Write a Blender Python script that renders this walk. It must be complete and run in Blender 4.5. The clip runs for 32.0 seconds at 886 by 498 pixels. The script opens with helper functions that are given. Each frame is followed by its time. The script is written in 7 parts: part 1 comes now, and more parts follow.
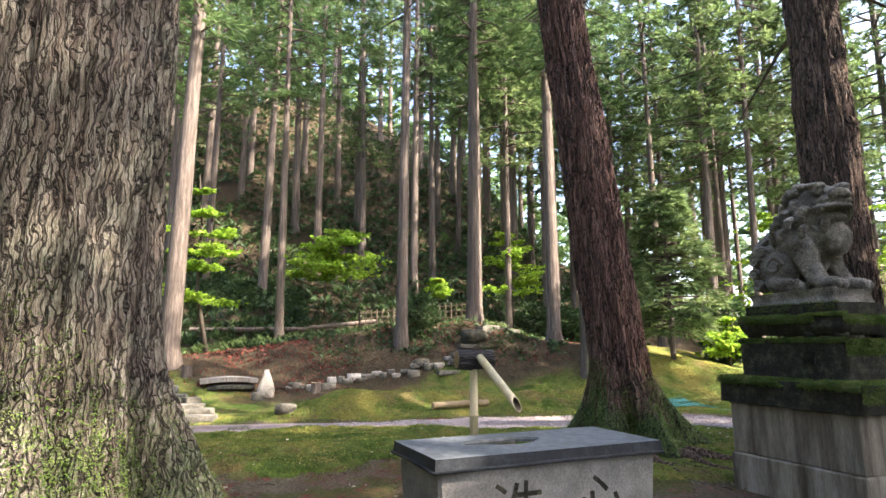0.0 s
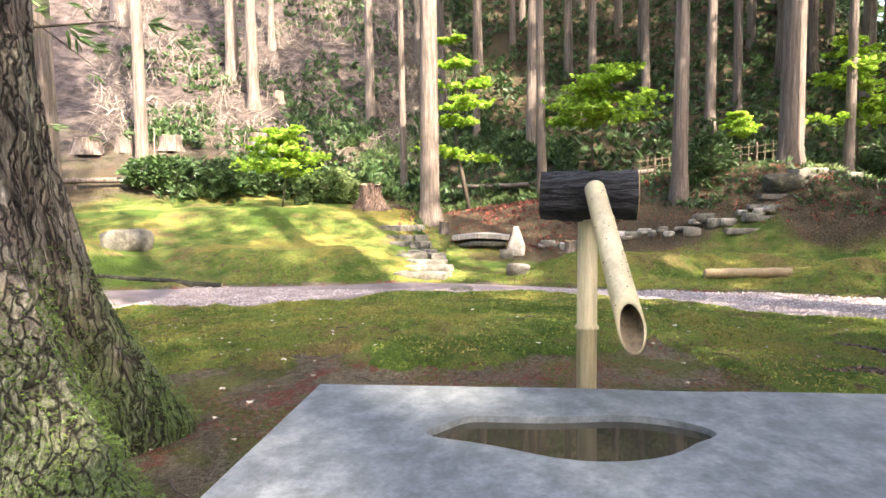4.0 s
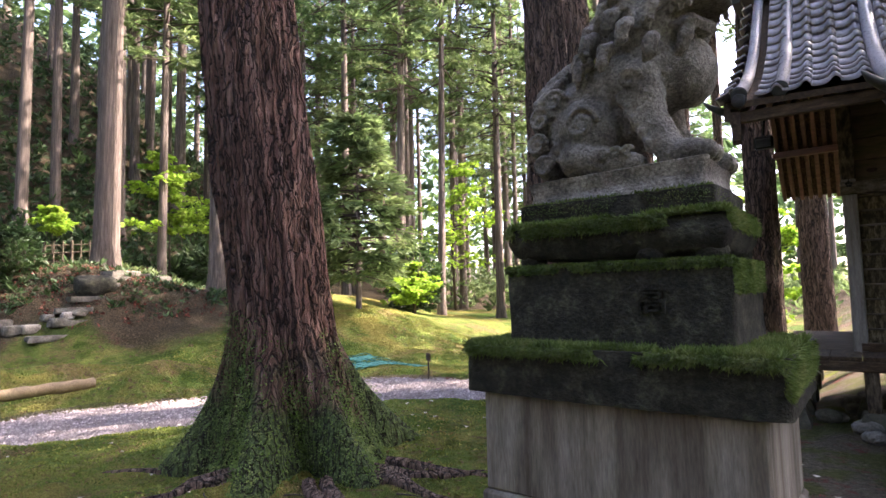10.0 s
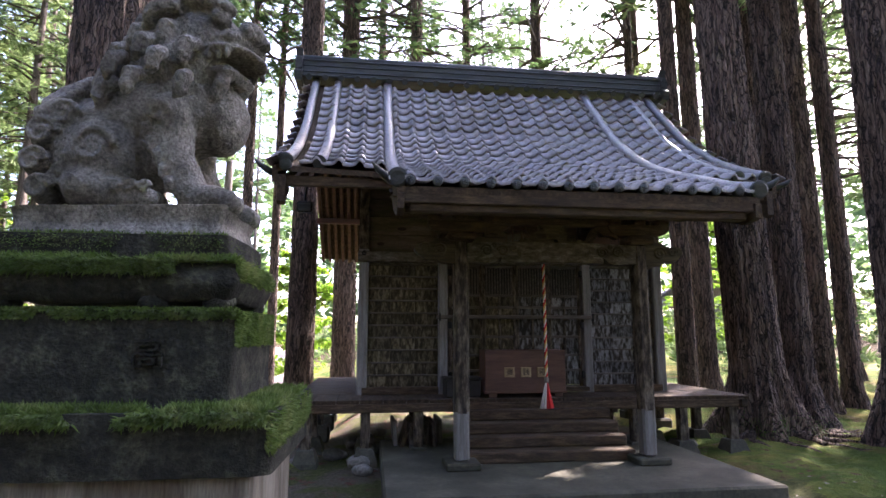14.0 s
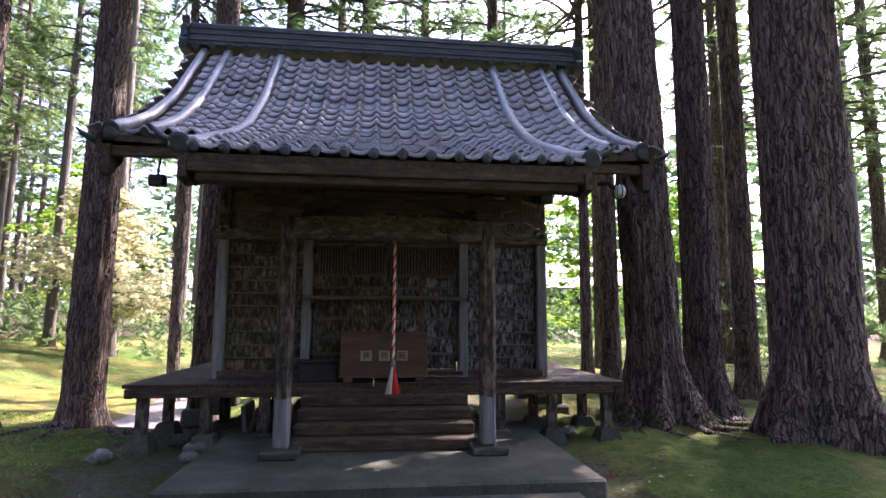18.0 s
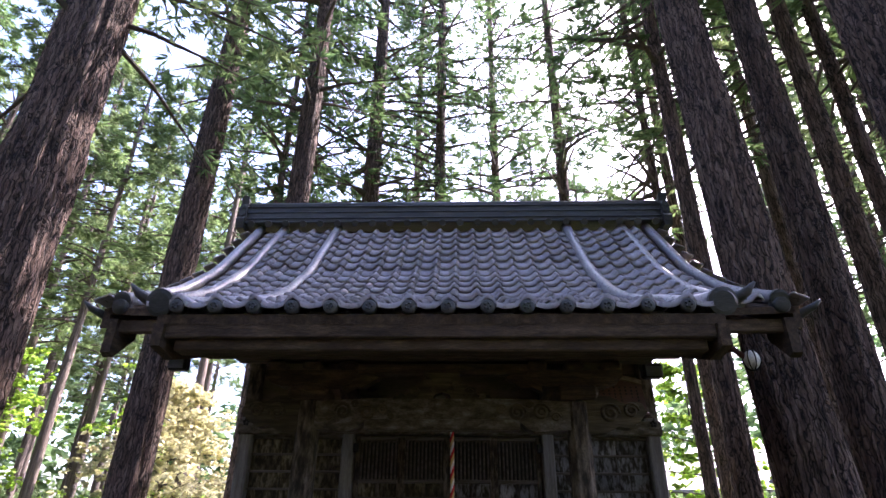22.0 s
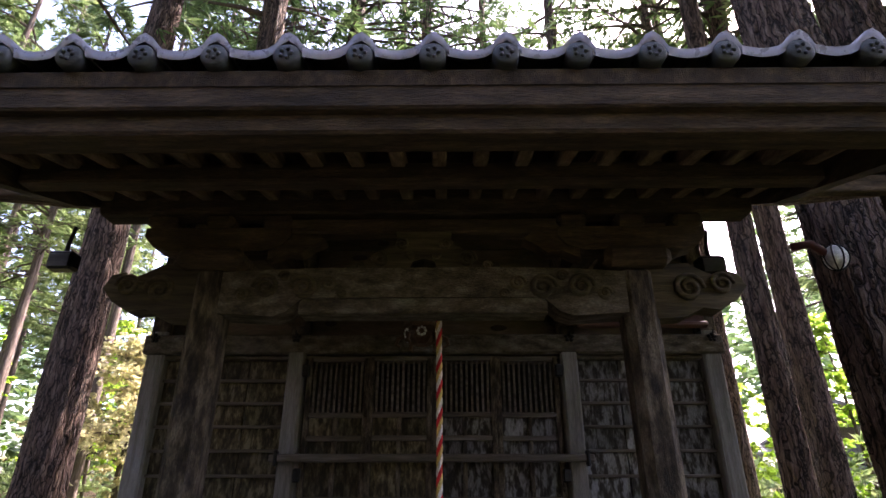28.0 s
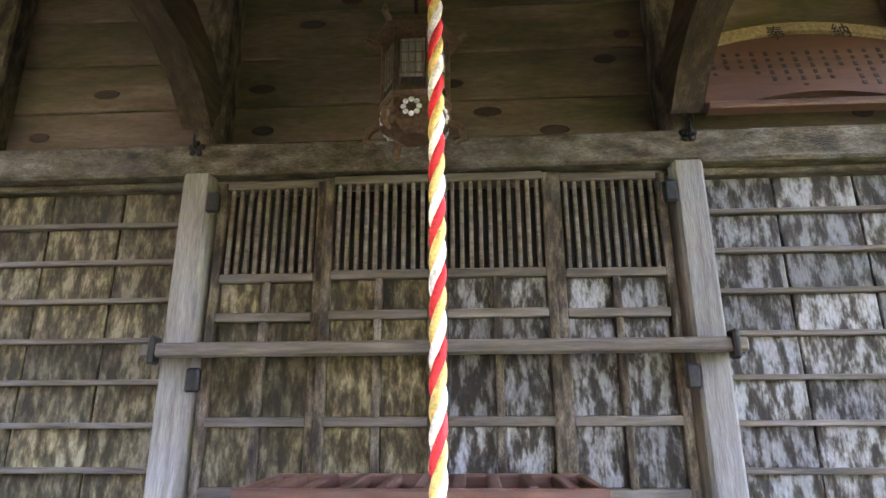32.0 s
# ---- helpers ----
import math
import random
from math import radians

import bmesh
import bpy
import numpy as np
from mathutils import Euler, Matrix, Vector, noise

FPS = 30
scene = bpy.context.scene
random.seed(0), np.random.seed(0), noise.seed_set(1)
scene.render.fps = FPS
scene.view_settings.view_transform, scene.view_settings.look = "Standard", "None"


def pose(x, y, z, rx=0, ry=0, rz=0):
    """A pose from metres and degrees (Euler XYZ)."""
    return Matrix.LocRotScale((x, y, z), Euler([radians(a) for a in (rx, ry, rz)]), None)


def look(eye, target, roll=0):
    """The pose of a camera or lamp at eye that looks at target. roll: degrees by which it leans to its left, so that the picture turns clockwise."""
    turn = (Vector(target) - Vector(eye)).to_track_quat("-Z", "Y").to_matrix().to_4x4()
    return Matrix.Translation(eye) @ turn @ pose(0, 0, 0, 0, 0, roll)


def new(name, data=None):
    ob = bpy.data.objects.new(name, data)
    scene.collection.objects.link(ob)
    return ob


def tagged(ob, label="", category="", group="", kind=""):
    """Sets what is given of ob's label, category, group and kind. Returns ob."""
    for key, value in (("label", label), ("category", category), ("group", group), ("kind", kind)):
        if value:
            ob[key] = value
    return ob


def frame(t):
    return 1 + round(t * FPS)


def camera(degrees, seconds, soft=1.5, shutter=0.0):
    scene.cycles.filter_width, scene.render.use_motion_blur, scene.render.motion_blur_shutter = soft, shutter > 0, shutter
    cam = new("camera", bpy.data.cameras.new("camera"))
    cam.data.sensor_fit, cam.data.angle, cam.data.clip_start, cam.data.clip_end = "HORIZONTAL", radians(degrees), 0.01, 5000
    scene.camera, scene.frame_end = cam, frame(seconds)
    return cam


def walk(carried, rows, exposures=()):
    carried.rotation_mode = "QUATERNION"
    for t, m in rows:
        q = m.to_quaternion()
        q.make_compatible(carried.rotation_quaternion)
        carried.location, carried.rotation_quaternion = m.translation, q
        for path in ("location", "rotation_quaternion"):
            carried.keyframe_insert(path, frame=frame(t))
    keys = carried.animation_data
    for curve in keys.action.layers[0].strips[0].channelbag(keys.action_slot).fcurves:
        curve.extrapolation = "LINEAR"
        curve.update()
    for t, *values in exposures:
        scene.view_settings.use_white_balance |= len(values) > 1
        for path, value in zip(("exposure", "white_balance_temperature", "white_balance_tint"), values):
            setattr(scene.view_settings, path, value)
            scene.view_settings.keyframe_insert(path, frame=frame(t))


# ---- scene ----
LENS = 76.33
PATH = [
    (0, (0.858, -8.401, 1.489), (-0.949, -7.612, 1.827), -0.1),
    (0.5, (0.519, -8.21, 1.463), (-1.4, -7.697, 1.698), -0.5),
    (1, (0.279, -7.959, 1.366), (-1.703, -7.712, 1.481), -0.9),
    (1.5, (0.012, -7.568, 1.315), (-1.988, -7.536, 1.313), -1.0),
    (2, (-0.329, -7.205, 1.309), (-2.323, -7.325, 1.222), -1.2),
    (2.5, (-0.659, -6.888, 1.395), (-2.639, -7.126, 1.247), -1.3),
    (4.5, (-1.865, -6.381, 1.318), (-3.848, -6.594, 1.169), -0.6),
    (5, (-2.068, -6.368, 1.312), (-4.058, -6.482, 1.139), -0.5),
    (5.5, (-2.161, -6.374, 1.352), (-4.15, -6.346, 1.152), -0.5),
    (6, (-2.215, -6.422, 1.356), (-4.195, -6.227, 1.144), -0.4),
    (6.5, (-2.247, -6.438, 1.347), (-4.199, -6.046, 1.159), -0.3),
    (7, (-2.233, -6.401, 1.35), (-4.133, -5.789, 1.215), -0.6),
    (7.5, (-2.21, -6.315, 1.355), (-4.033, -5.494, 1.287), -0.6),
    (8, (-2.217, -6.133, 1.345), (-3.956, -5.144, 1.349), -0.85),
    (8.5, (-2.188, -5.898, 1.357), (-3.835, -4.765, 1.424), -1.2),
    (9, (-2.106, -5.8, 1.371), (-3.626, -4.505, 1.482), -1.2),
    (9.5, (-2.071, -5.753, 1.391), (-3.415, -4.278, 1.53), -1.4),
    (10, (-2.052, -5.678, 1.425), (-3.207, -4.053, 1.58), -1.3),
    (10.5, (-2.042, -5.612, 1.439), (-3.007, -3.868, 1.601), -1.3),
    (11, (-2.016, -5.578, 1.437), (-2.793, -3.744, 1.613), -1.1),
    (11.5, (-1.989, -5.546, 1.431), (-2.588, -3.647, 1.622), -0.7),
    (12, (-1.97, -5.526, 1.429), (-2.393, -3.582, 1.636), -0.4),
    (12.5, (-1.943, -5.515, 1.435), (-2.193, -3.543, 1.657), -0.1),
    (13, (-1.921, -5.519, 1.439), (-1.992, -3.536, 1.687), 0.1),
    (13.5, (-1.885, -5.535, 1.447), (-1.79, -3.557, 1.723), 0.1),
    (14, (-1.863, -5.52, 1.442), (-1.613, -3.559, 1.745), 0.0),
    (14.5, (-1.711, -5.566, 1.438), (-1.342, -3.626, 1.755), 0.1),
    (15, (-1.515, -5.57, 1.407), (-1.074, -3.645, 1.721), 0.2),
    (15.5, (-1.257, -5.534, 1.401), (-0.799, -3.61, 1.7), 0.3),
    (17.5, (-0.329, -5.444, 1.427), (-0.056, -3.482, 1.701), 0.3),
    (18, (-0.119, -5.327, 1.422), (0.112, -3.355, 1.669), 0.3),
    (18.5, (0.063, -5.129, 1.414), (0.259, -3.15, 1.632), 0.4),
    (19, (0.172, -4.911, 1.419), (0.31, -2.928, 1.637), 0.4),
    (19.5, (0.206, -4.666, 1.428), (0.297, -2.686, 1.693), 0.6),
    (20, (0.192, -4.402, 1.454), (0.229, -2.436, 1.82), 0.6),
    (20.5, (0.191, -4.202, 1.485), (0.18, -2.263, 1.975), 0.6),
    (21, (0.196, -4.072, 1.516), (0.158, -2.172, 2.14), 0.7),
    (21.5, (0.164, -4.012, 1.546), (0.111, -2.165, 2.311), 0.6),
    (22, (0.149, -4.009, 1.58), (0.082, -2.216, 2.462), 0.6),
    (22.5, (0.158, -4.051, 1.596), (0.078, -2.307, 2.572), 0.6),
    (23, (0.173, -4.046, 1.591), (0.077, -2.351, 2.649), 0.5),
    (23.5, (0.179, -4.024, 1.577), (0.071, -2.385, 2.718), 0.6),
    (24, (0.189, -4.027, 1.566), (0.07, -2.439, 2.776), 0.5),
    (24.5, (0.189, -3.99, 1.526), (0.082, -2.446, 2.793), 0.3),
    (26.5, (0.141, -3.1, 1.43), (0.092, -1.445, 2.551), 0.2),
    (27, (0.128, -2.846, 1.474), (0.089, -1.117, 2.479), 0.2),
    (27.5, (0.117, -2.59, 1.463), (0.094, -0.798, 2.352), -0.2),
    (28, (0.112, -2.293, 1.461), (0.094, -0.459, 2.258), -0.0),
    (28.5, (0.085, -2.011, 1.462), (0.063, -0.146, 2.185), 0.1),
    (29, (0.072, -1.769, 1.432), (0.037, 0.113, 2.107), 0.2),
    (29.5, (0.074, -1.529, 1.437), (0.035, 0.37, 2.063), 0.1),
    (30, (0.063, -1.273, 1.431), (0.02, 0.639, 2.016), 0.2),
    (30.5, (0.072, -1.05, 1.427), (0.018, 0.871, 1.98), 0.1),
    (31, (0.088, -0.811, 1.422), (0.024, 1.117, 1.95), -0.1),
    (31.5, (0.11, -0.605, 1.42), (0.031, 1.322, 1.949), -0.2),
    (32, (0.133, -0.403, 1.469), (0.027, 1.518, 2.013), -0.3),
]
EXPOSURES = [(0, 2.9, 6400, 18), (1, 3.2, 6400, 17), (2, 3.5, 6400, 16), (5, 3.15, 6900, 20), (6, 2.95, 7000, 22), (8, 2.95, 6900, 27), (10, 3.15, 6400, 28), (14, 3.43, 6000, 30), (19, 3.15, 5700, 33), (22, 3.0, 5700, 34), (24, 2.75, 5900, 32), (26.5, 2.7, 6200, 34), (28, 3.2, 6300, 36), (29, 4.85, 6300, 36), (30.5, 5.95, 6300, 29), (31, 6.15, 6200, 29), (32, 6.55, 6000, 29)]
cam = camera(LENS, 32.0)
walk(cam, [(t, look(eye, target, roll)) for t, eye, target, roll in PATH], EXPOSURES)
# ---- world and sun ----
SUN_AZ, SUN_EL = 50.0, 44.0       # bearing from +y towards +x, and height, in degrees
world = bpy.data.worlds.new("sky")
scene.world = world
world.use_nodes = True
_n = world.node_tree.nodes
_sky = _n.new("ShaderNodeTexSky")
_sky.sky_type, _sky.sun_disc = "NISHITA", False
_sky.sun_elevation, _sky.sun_rotation = radians(SUN_EL), radians(SUN_AZ)
_sky.air_density, _sky.dust_density, _sky.ozone_density = 1.0, 4.0, 1.0
_n["Background"].inputs[1].default_value = 0.15
world.node_tree.links.new(_sky.outputs[0], _n["Background"].inputs[0])
sun = new("sun", bpy.data.lights.new("sun", "SUN"))
sun.data.energy, sun.data.angle, sun.data.color = 3.2, radians(0.6), (1.0, 0.9, 0.72)
_d = Vector((math.sin(radians(SUN_AZ)) * math.cos(radians(SUN_EL)), math.cos(radians(SUN_AZ)) * math.cos(radians(SUN_EL)), math.sin(radians(SUN_EL))))
sun.matrix_world = look(_d * 60, (0, 0, 0))


# ---- materials ----
def mat(name, cols, scale=(1, 1, 1), big=2.0, fine=30.0, rough=0.8, bump=0.3, depth=0.01, metal=0.0, spec=0.4, vary=0.5, island=False, sheen=0.0, subs=0.0, tight=0.44, foot=0.0, plate=None, lich=0.0, objv=0.15):
    """Two scales of noise: a large one runs through the colours, a fine one grains them and raises the surface."""
    m = bpy.data.materials.new(name)
    m.use_nodes = True
    nt, n = m.node_tree, m.node_tree.nodes
    link = nt.links.new
    bsdf = n["Principled BSDF"]
    tc, info, add, mp = n.new("ShaderNodeTexCoord"), n.new("ShaderNodeObjectInfo"), n.new("ShaderNodeVectorMath"), n.new("ShaderNodeMapping")
    mul = n.new("ShaderNodeMath")
    mul.operation, mul.inputs[1].default_value = "MULTIPLY", 37.0
    link(info.outputs["Random"], mul.inputs[0])
    link(tc.outputs["Object"], add.inputs[0])
    link(mul.outputs[0], add.inputs[1])
    link(add.outputs[0], mp.inputs[0])
    mp.inputs["Scale"].default_value = scale
    a, b = n.new("ShaderNodeTexNoise"), n.new("ShaderNodeTexNoise")
    a.inputs["Scale"].default_value, a.inputs["Detail"].default_value, a.inputs["Roughness"].default_value = big, 6, 0.6
    b.inputs["Scale"].default_value, b.inputs["Detail"].default_value, b.inputs["Roughness"].default_value = fine, 4, 0.65
    link(mp.outputs[0], a.inputs[0])
    link(mp.outputs[0], b.inputs[0])
    ramp = n.new("ShaderNodeValToRGB")
    e = ramp.color_ramp.elements
    while len(e) < len(cols):
        e.new(0.5)
    for i, c in enumerate(cols):
        e[i].position = 0.5 - tight / 2 + tight * i / max(1, len(cols) - 1)
        e[i].color = (*c, 1)
    link(a.outputs["Fac"], ramp.inputs[0])
    val = n.new("ShaderNodeMapRange")
    val.inputs["From Min"].default_value, val.inputs["From Max"].default_value = 0.25, 0.75
    val.inputs["To Min"].default_value, val.inputs["To Max"].default_value = 1 - vary, 1 + vary
    link(b.outputs["Fac"], val.inputs["Value"])
    hsv = n.new("ShaderNodeHueSaturation")
    colour = ramp.outputs[0]
    if foot:    # moss climbing from the foot, in patches
        sep, mo, rg, mx, pn = n.new("ShaderNodeSeparateXYZ"), n.new("ShaderNodeMath"), n.new("ShaderNodeMapRange"), n.new("ShaderNodeMix"), n.new("ShaderNodeTexNoise")
        link(tc.outputs["Object"], sep.inputs[0])
        link(tc.outputs["Object"], pn.inputs[0])
        pn.inputs["Scale"].default_value, pn.inputs["Detail"].default_value = 2.6, 7
        mo.operation, mo.inputs[1].default_value = "MULTIPLY_ADD", -1.9 * foot
        link(pn.outputs["Fac"], mo.inputs[0])
        link(sep.outputs["Z"], mo.inputs[2])
        rg.inputs["From Min"].default_value, rg.inputs["From Max"].default_value = -0.22 * foot, -0.62 * foot
        link(mo.outputs[0], rg.inputs["Value"])
        gr = n.new("ShaderNodeValToRGB")
        gr.color_ramp.elements[0].position, gr.color_ramp.elements[0].color = 0.3, (0.05, 0.085, 0.02, 1)
        gr.color_ramp.elements[1].position, gr.color_ramp.elements[1].color = 0.7, (0.13, 0.18, 0.07, 1)
        link(b.outputs["Fac"], gr.inputs[0])
        mx.data_type = "RGBA"
        link(rg.outputs[0], mx.inputs[0])
        link(colour, mx.inputs[6])
        link(gr.outputs[0], mx.inputs[7])
        colour = mx.outputs[2]
    if lich:    # pale lichen in broad ragged patches
        ln, lr, lx, lc = n.new("ShaderNodeTexNoise"), n.new("ShaderNodeMapRange"), n.new("ShaderNodeMix"), n.new("ShaderNodeValToRGB")
        link(tc.outputs["Object"], ln.inputs[0])
        ln.inputs["Scale"].default_value, ln.inputs["Detail"].default_value, ln.inputs["Roughness"].default_value = 1.3, 9, 0.72
        lr.inputs["From Min"].default_value, lr.inputs["From Max"].default_value, lr.inputs["To Max"].default_value = 0.48, 0.60, lich
        link(ln.outputs["Fac"], lr.inputs["Value"])
        lc.color_ramp.elements[0].position, lc.color_ramp.elements[0].color = 0.35, (0.15, 0.15, 0.10, 1)
        lc.color_ramp.elements[1].position, lc.color_ramp.elements[1].color = 0.65, (0.36, 0.36, 0.27, 1)
        link(b.outputs["Fac"], lc.inputs[0])
        lx.data_type = "RGBA"
        link(lr.outputs[0], lx.inputs[0])
        link(colour, lx.inputs[6])
        link(lc.outputs[0], lx.inputs[7])
        colour = lx.outputs[2]
    crack = None
    if plate:   # long bark plates parted by dark cracks
        pm, pv, pd, pr, px, wa = n.new("ShaderNodeMapping"), n.new("ShaderNodeTexVoronoi"), n.new("ShaderNodeMapRange"), n.new("ShaderNodeVectorMath"), n.new("ShaderNodeMix"), n.new("ShaderNodeVectorMath")
        wa.operation, wa.inputs[1].default_value = "SCALE", (0, 0, 0)
        wa.inputs["Scale"].default_value = 0.16
        wn = n.new("ShaderNodeTexNoise")
        wn.inputs["Scale"].default_value, wn.inputs["Detail"].default_value = 5.0, 5
        link(tc.outputs["Object"], wn.inputs[0])
        link(wn.outputs["Color"], wa.inputs[0])
        link(add.outputs[0], pr.inputs[0])
        link(wa.outputs[0], pr.inputs[1])
        link(pr.outputs[0], pm.inputs[0])
        pm.inputs["Scale"].default_value = plate[:3]
        pv.feature = "DISTANCE_TO_EDGE"
        pv.inputs["Scale"].default_value = 1.0
        link(pm.outputs[0], pv.inputs[0])
        pd.inputs["From Min"].default_value, pd.inputs["From Max"].default_value = 0.0, 0.13
        link(pv.outputs["Distance"], pd.inputs["Value"])
        px.data_type = "RGBA"
        link(pd.outputs[0], px.inputs[0])
        px.inputs[6].default_value = (*plate[3], 1)
        link(colour, px.inputs[7])
        colour, crack = px.outputs[2], pd.outputs[0]
    link(colour, hsv.inputs["Color"])
    if island:
        geo, isl, mm = n.new("ShaderNodeNewGeometry"), n.new("ShaderNodeMapRange"), n.new("ShaderNodeMath")
        isl.inputs["To Min"].default_value, isl.inputs["To Max"].default_value = 0.65, 1.4
        link(geo.outputs["Random Per Island"], isl.inputs["Value"])
        mm.operation = "MULTIPLY"
        link(isl.outputs[0], mm.inputs[0])
        link(val.outputs[0], mm.inputs[1])
        link(mm.outputs[0], hsv.inputs["Value"])
    else:
        ob, mm = n.new("ShaderNodeMapRange"), n.new("ShaderNodeMath")
        ob.inputs["To Min"].default_value, ob.inputs["To Max"].default_value = 1 - objv, 1 + objv
        link(info.outputs["Random"], ob.inputs["Value"])
        mm.operation = "MULTIPLY"
        link(ob.outputs[0], mm.inputs[0])
        link(val.outputs[0], mm.inputs[1])
        link(mm.outputs[0], hsv.inputs["Value"])
    link(hsv.outputs[0], bsdf.inputs["Base Color"])
    rr = n.new("ShaderNodeMapRange")
    rr.inputs["To Min"].default_value, rr.inputs["To Max"].default_value = max(0, rough - 0.15), min(1, rough + 0.15)
    link(b.outputs["Fac"], rr.inputs["Value"])
    link(rr.outputs[0], bsdf.inputs["Roughness"])
    bsdf.inputs["Metallic"].default_value = metal
    bsdf.inputs["Specular IOR Level"].default_value = spec
    if sheen:
        bsdf.inputs["Sheen Weight"].default_value = sheen
    if subs:
        tr, mix = n.new("ShaderNodeBsdfTranslucent"), n.new("ShaderNodeMixShader")
        mix.inputs[0].default_value = subs
        link(hsv.outputs[0], tr.inputs[0])
        link(bsdf.outputs[0], mix.inputs[1])
        link(tr.outputs[0], mix.inputs[2])
        link(mix.outputs[0], n["Material Output"].inputs[0])
    if bump:
        s, bp = n.new("ShaderNodeMath"), n.new("ShaderNodeBump")
        s.operation, s.inputs[1].default_value = "MULTIPLY_ADD", 0.6
        link(a.outputs["Fac"], s.inputs[0])
        link(b.outputs["Fac"], s.inputs[2])
        bp.inputs["Strength"].default_value, bp.inputs["Distance"].default_value = bump, depth
        if crack:
            hc = n.new("ShaderNodeMath")
            hc.operation, hc.inputs[1].default_value = "MULTIPLY_ADD", 1.8
            link(crack, hc.inputs[0])
            link(s.outputs[0], hc.inputs[2])
            link(hc.outputs[0], bp.inputs["Height"])
        else:
            link(s.outputs[0], bp.inputs["Height"])
        link(bp.outputs[0], bsdf.inputs["Normal"])
    return m


M = {}
M["bark"] = mat("cedar_bark", [(0.062, 0.042, 0.034), (0.175, 0.116, 0.087), (0.332, 0.245, 0.193)], (9, 9, 1.6), 2.2, 7, 0.9, 1.0, 0.05, vary=0.5, plate=(19, 19, 1.0, (0.014, 0.010, 0.009)))
M["bark_old"] = mat("old_grey_bark", [(0.075, 0.055, 0.044), (0.16, 0.125, 0.10), (0.26, 0.23, 0.185), (0.35, 0.325, 0.275)], (11, 11, 2.6), 1.4, 6, 0.9, 1.0, 0.06, vary=0.5, foot=1.15, plate=(25, 25, 1.5, (0.028, 0.020, 0.015)), lich=0.7)
M["bark_red"] = mat("red_cedar_bark", [(0.070, 0.039, 0.031), (0.202, 0.109, 0.084), (0.373, 0.240, 0.194)], (9, 9, 1.6), 2.0, 7, 0.9, 1.0, 0.06, vary=0.5, foot=1.1, plate=(20, 20, 1.1, (0.018, 0.011, 0.009)))
M["bark_far"] = mat("far_bark", [(0.05, 0.040, 0.033), (0.125, 0.100, 0.083), (0.225, 0.185, 0.155)], (7, 7, 0.4), 2, 9, 0.9, 0.8, 0.04, vary=0.6)
M["moss"] = mat("cushion_moss", [(0.06, 0.10, 0.02), (0.13, 0.20, 0.045), (0.24, 0.28, 0.09)], (1, 1, 1), 7, 60, 0.95, 0, 0.02, spec=0.1, sheen=0.2, subs=0.3)
M["lichen"] = mat("grey_green_lichen", [(0.10, 0.13, 0.06), (0.20, 0.23, 0.13), (0.30, 0.31, 0.22)], (1, 1, 1), 12, 90, 0.95, 0.8, 0.01, spec=0.1)
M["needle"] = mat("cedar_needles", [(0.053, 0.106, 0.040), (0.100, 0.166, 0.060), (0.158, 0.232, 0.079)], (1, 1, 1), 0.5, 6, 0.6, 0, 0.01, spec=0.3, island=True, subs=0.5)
# lighter copy of the needles, with sunlight put into the leaf colour
M["needle_sunlit"] = mat("sunny_needles", [(0.08, 0.135, 0.05), (0.14, 0.205, 0.075), (0.22, 0.27, 0.11)], (1, 1, 1), 0.6, 6, 0.6, 0, 0.01, spec=0.3, island=True, subs=0.55)
M["maple"] = mat("maple_leaves", [(0.17, 0.31, 0.025), (0.27, 0.43, 0.045), (0.38, 0.50, 0.09)], (1, 1, 1), 1.5, 8, 0.55, 0, 0.01, spec=0.3, island=True, subs=0.55)
M["shrub"] = mat("shrub_leaves", [(0.025, 0.055, 0.02), (0.05, 0.095, 0.03), (0.09, 0.14, 0.05)], (1, 1, 1), 1.0, 6, 0.5, 0, 0.01, spec=0.4, island=True, subs=0.3)
M["blossom"] = mat("pale_blossom", [(0.36, 0.36, 0.17), (0.52, 0.50, 0.28), (0.66, 0.62, 0.42)], (1, 1, 1), 1.0, 6, 0.6, 0, 0.01, island=True, subs=0.5)
M["twig"] = mat("twig", [(0.05, 0.04, 0.03), (0.10, 0.08, 0.06)], (4, 4, 1), 3, 20, 0.9, 0.3)
M["gravel"] = mat("gravel_bed", [(0.139, 0.114, 0.105), (0.221, 0.182, 0.176), (0.295, 0.251, 0.240)], (1, 1, 1), 1.2, 90, 0.95, 1.0, 0.03, vary=0.6)
M["pebble"] = mat("pebbles", [(0.187, 0.158, 0.148), (0.306, 0.261, 0.250), (0.442, 0.387, 0.367)], (1, 1, 1), 3, 60, 0.9, 0.3, 0.01, island=True)
M["rock"] = mat("garden_rock", [(0.06, 0.058, 0.045), (0.14, 0.13, 0.105), (0.26, 0.24, 0.20)], (1, 1, 1), 4, 30, 0.92, 0.9, 0.03)
M["rock_white"] = mat("pale_rock", [(0.20, 0.18, 0.15), (0.36, 0.33, 0.28), (0.50, 0.47, 0.41)], (1, 1, 1), 5, 30, 0.9, 0.9, 0.03)
M["stone_dark"] = mat("wet_dark_stone", [(0.010, 0.010, 0.007), (0.025, 0.025, 0.017), (0.072, 0.072, 0.047)], (1, 1, 1), 9, 50, 0.9, 1.0, 0.02, vary=0.8, tight=0.36)
M["stone_grey"] = mat("weathered_statue_stone", [(0.065, 0.060, 0.049), (0.195, 0.182, 0.156), (0.364, 0.345, 0.305)], (1, 1, 1), 5, 60, 0.92, 1.0, 0.015, vary=0.7)
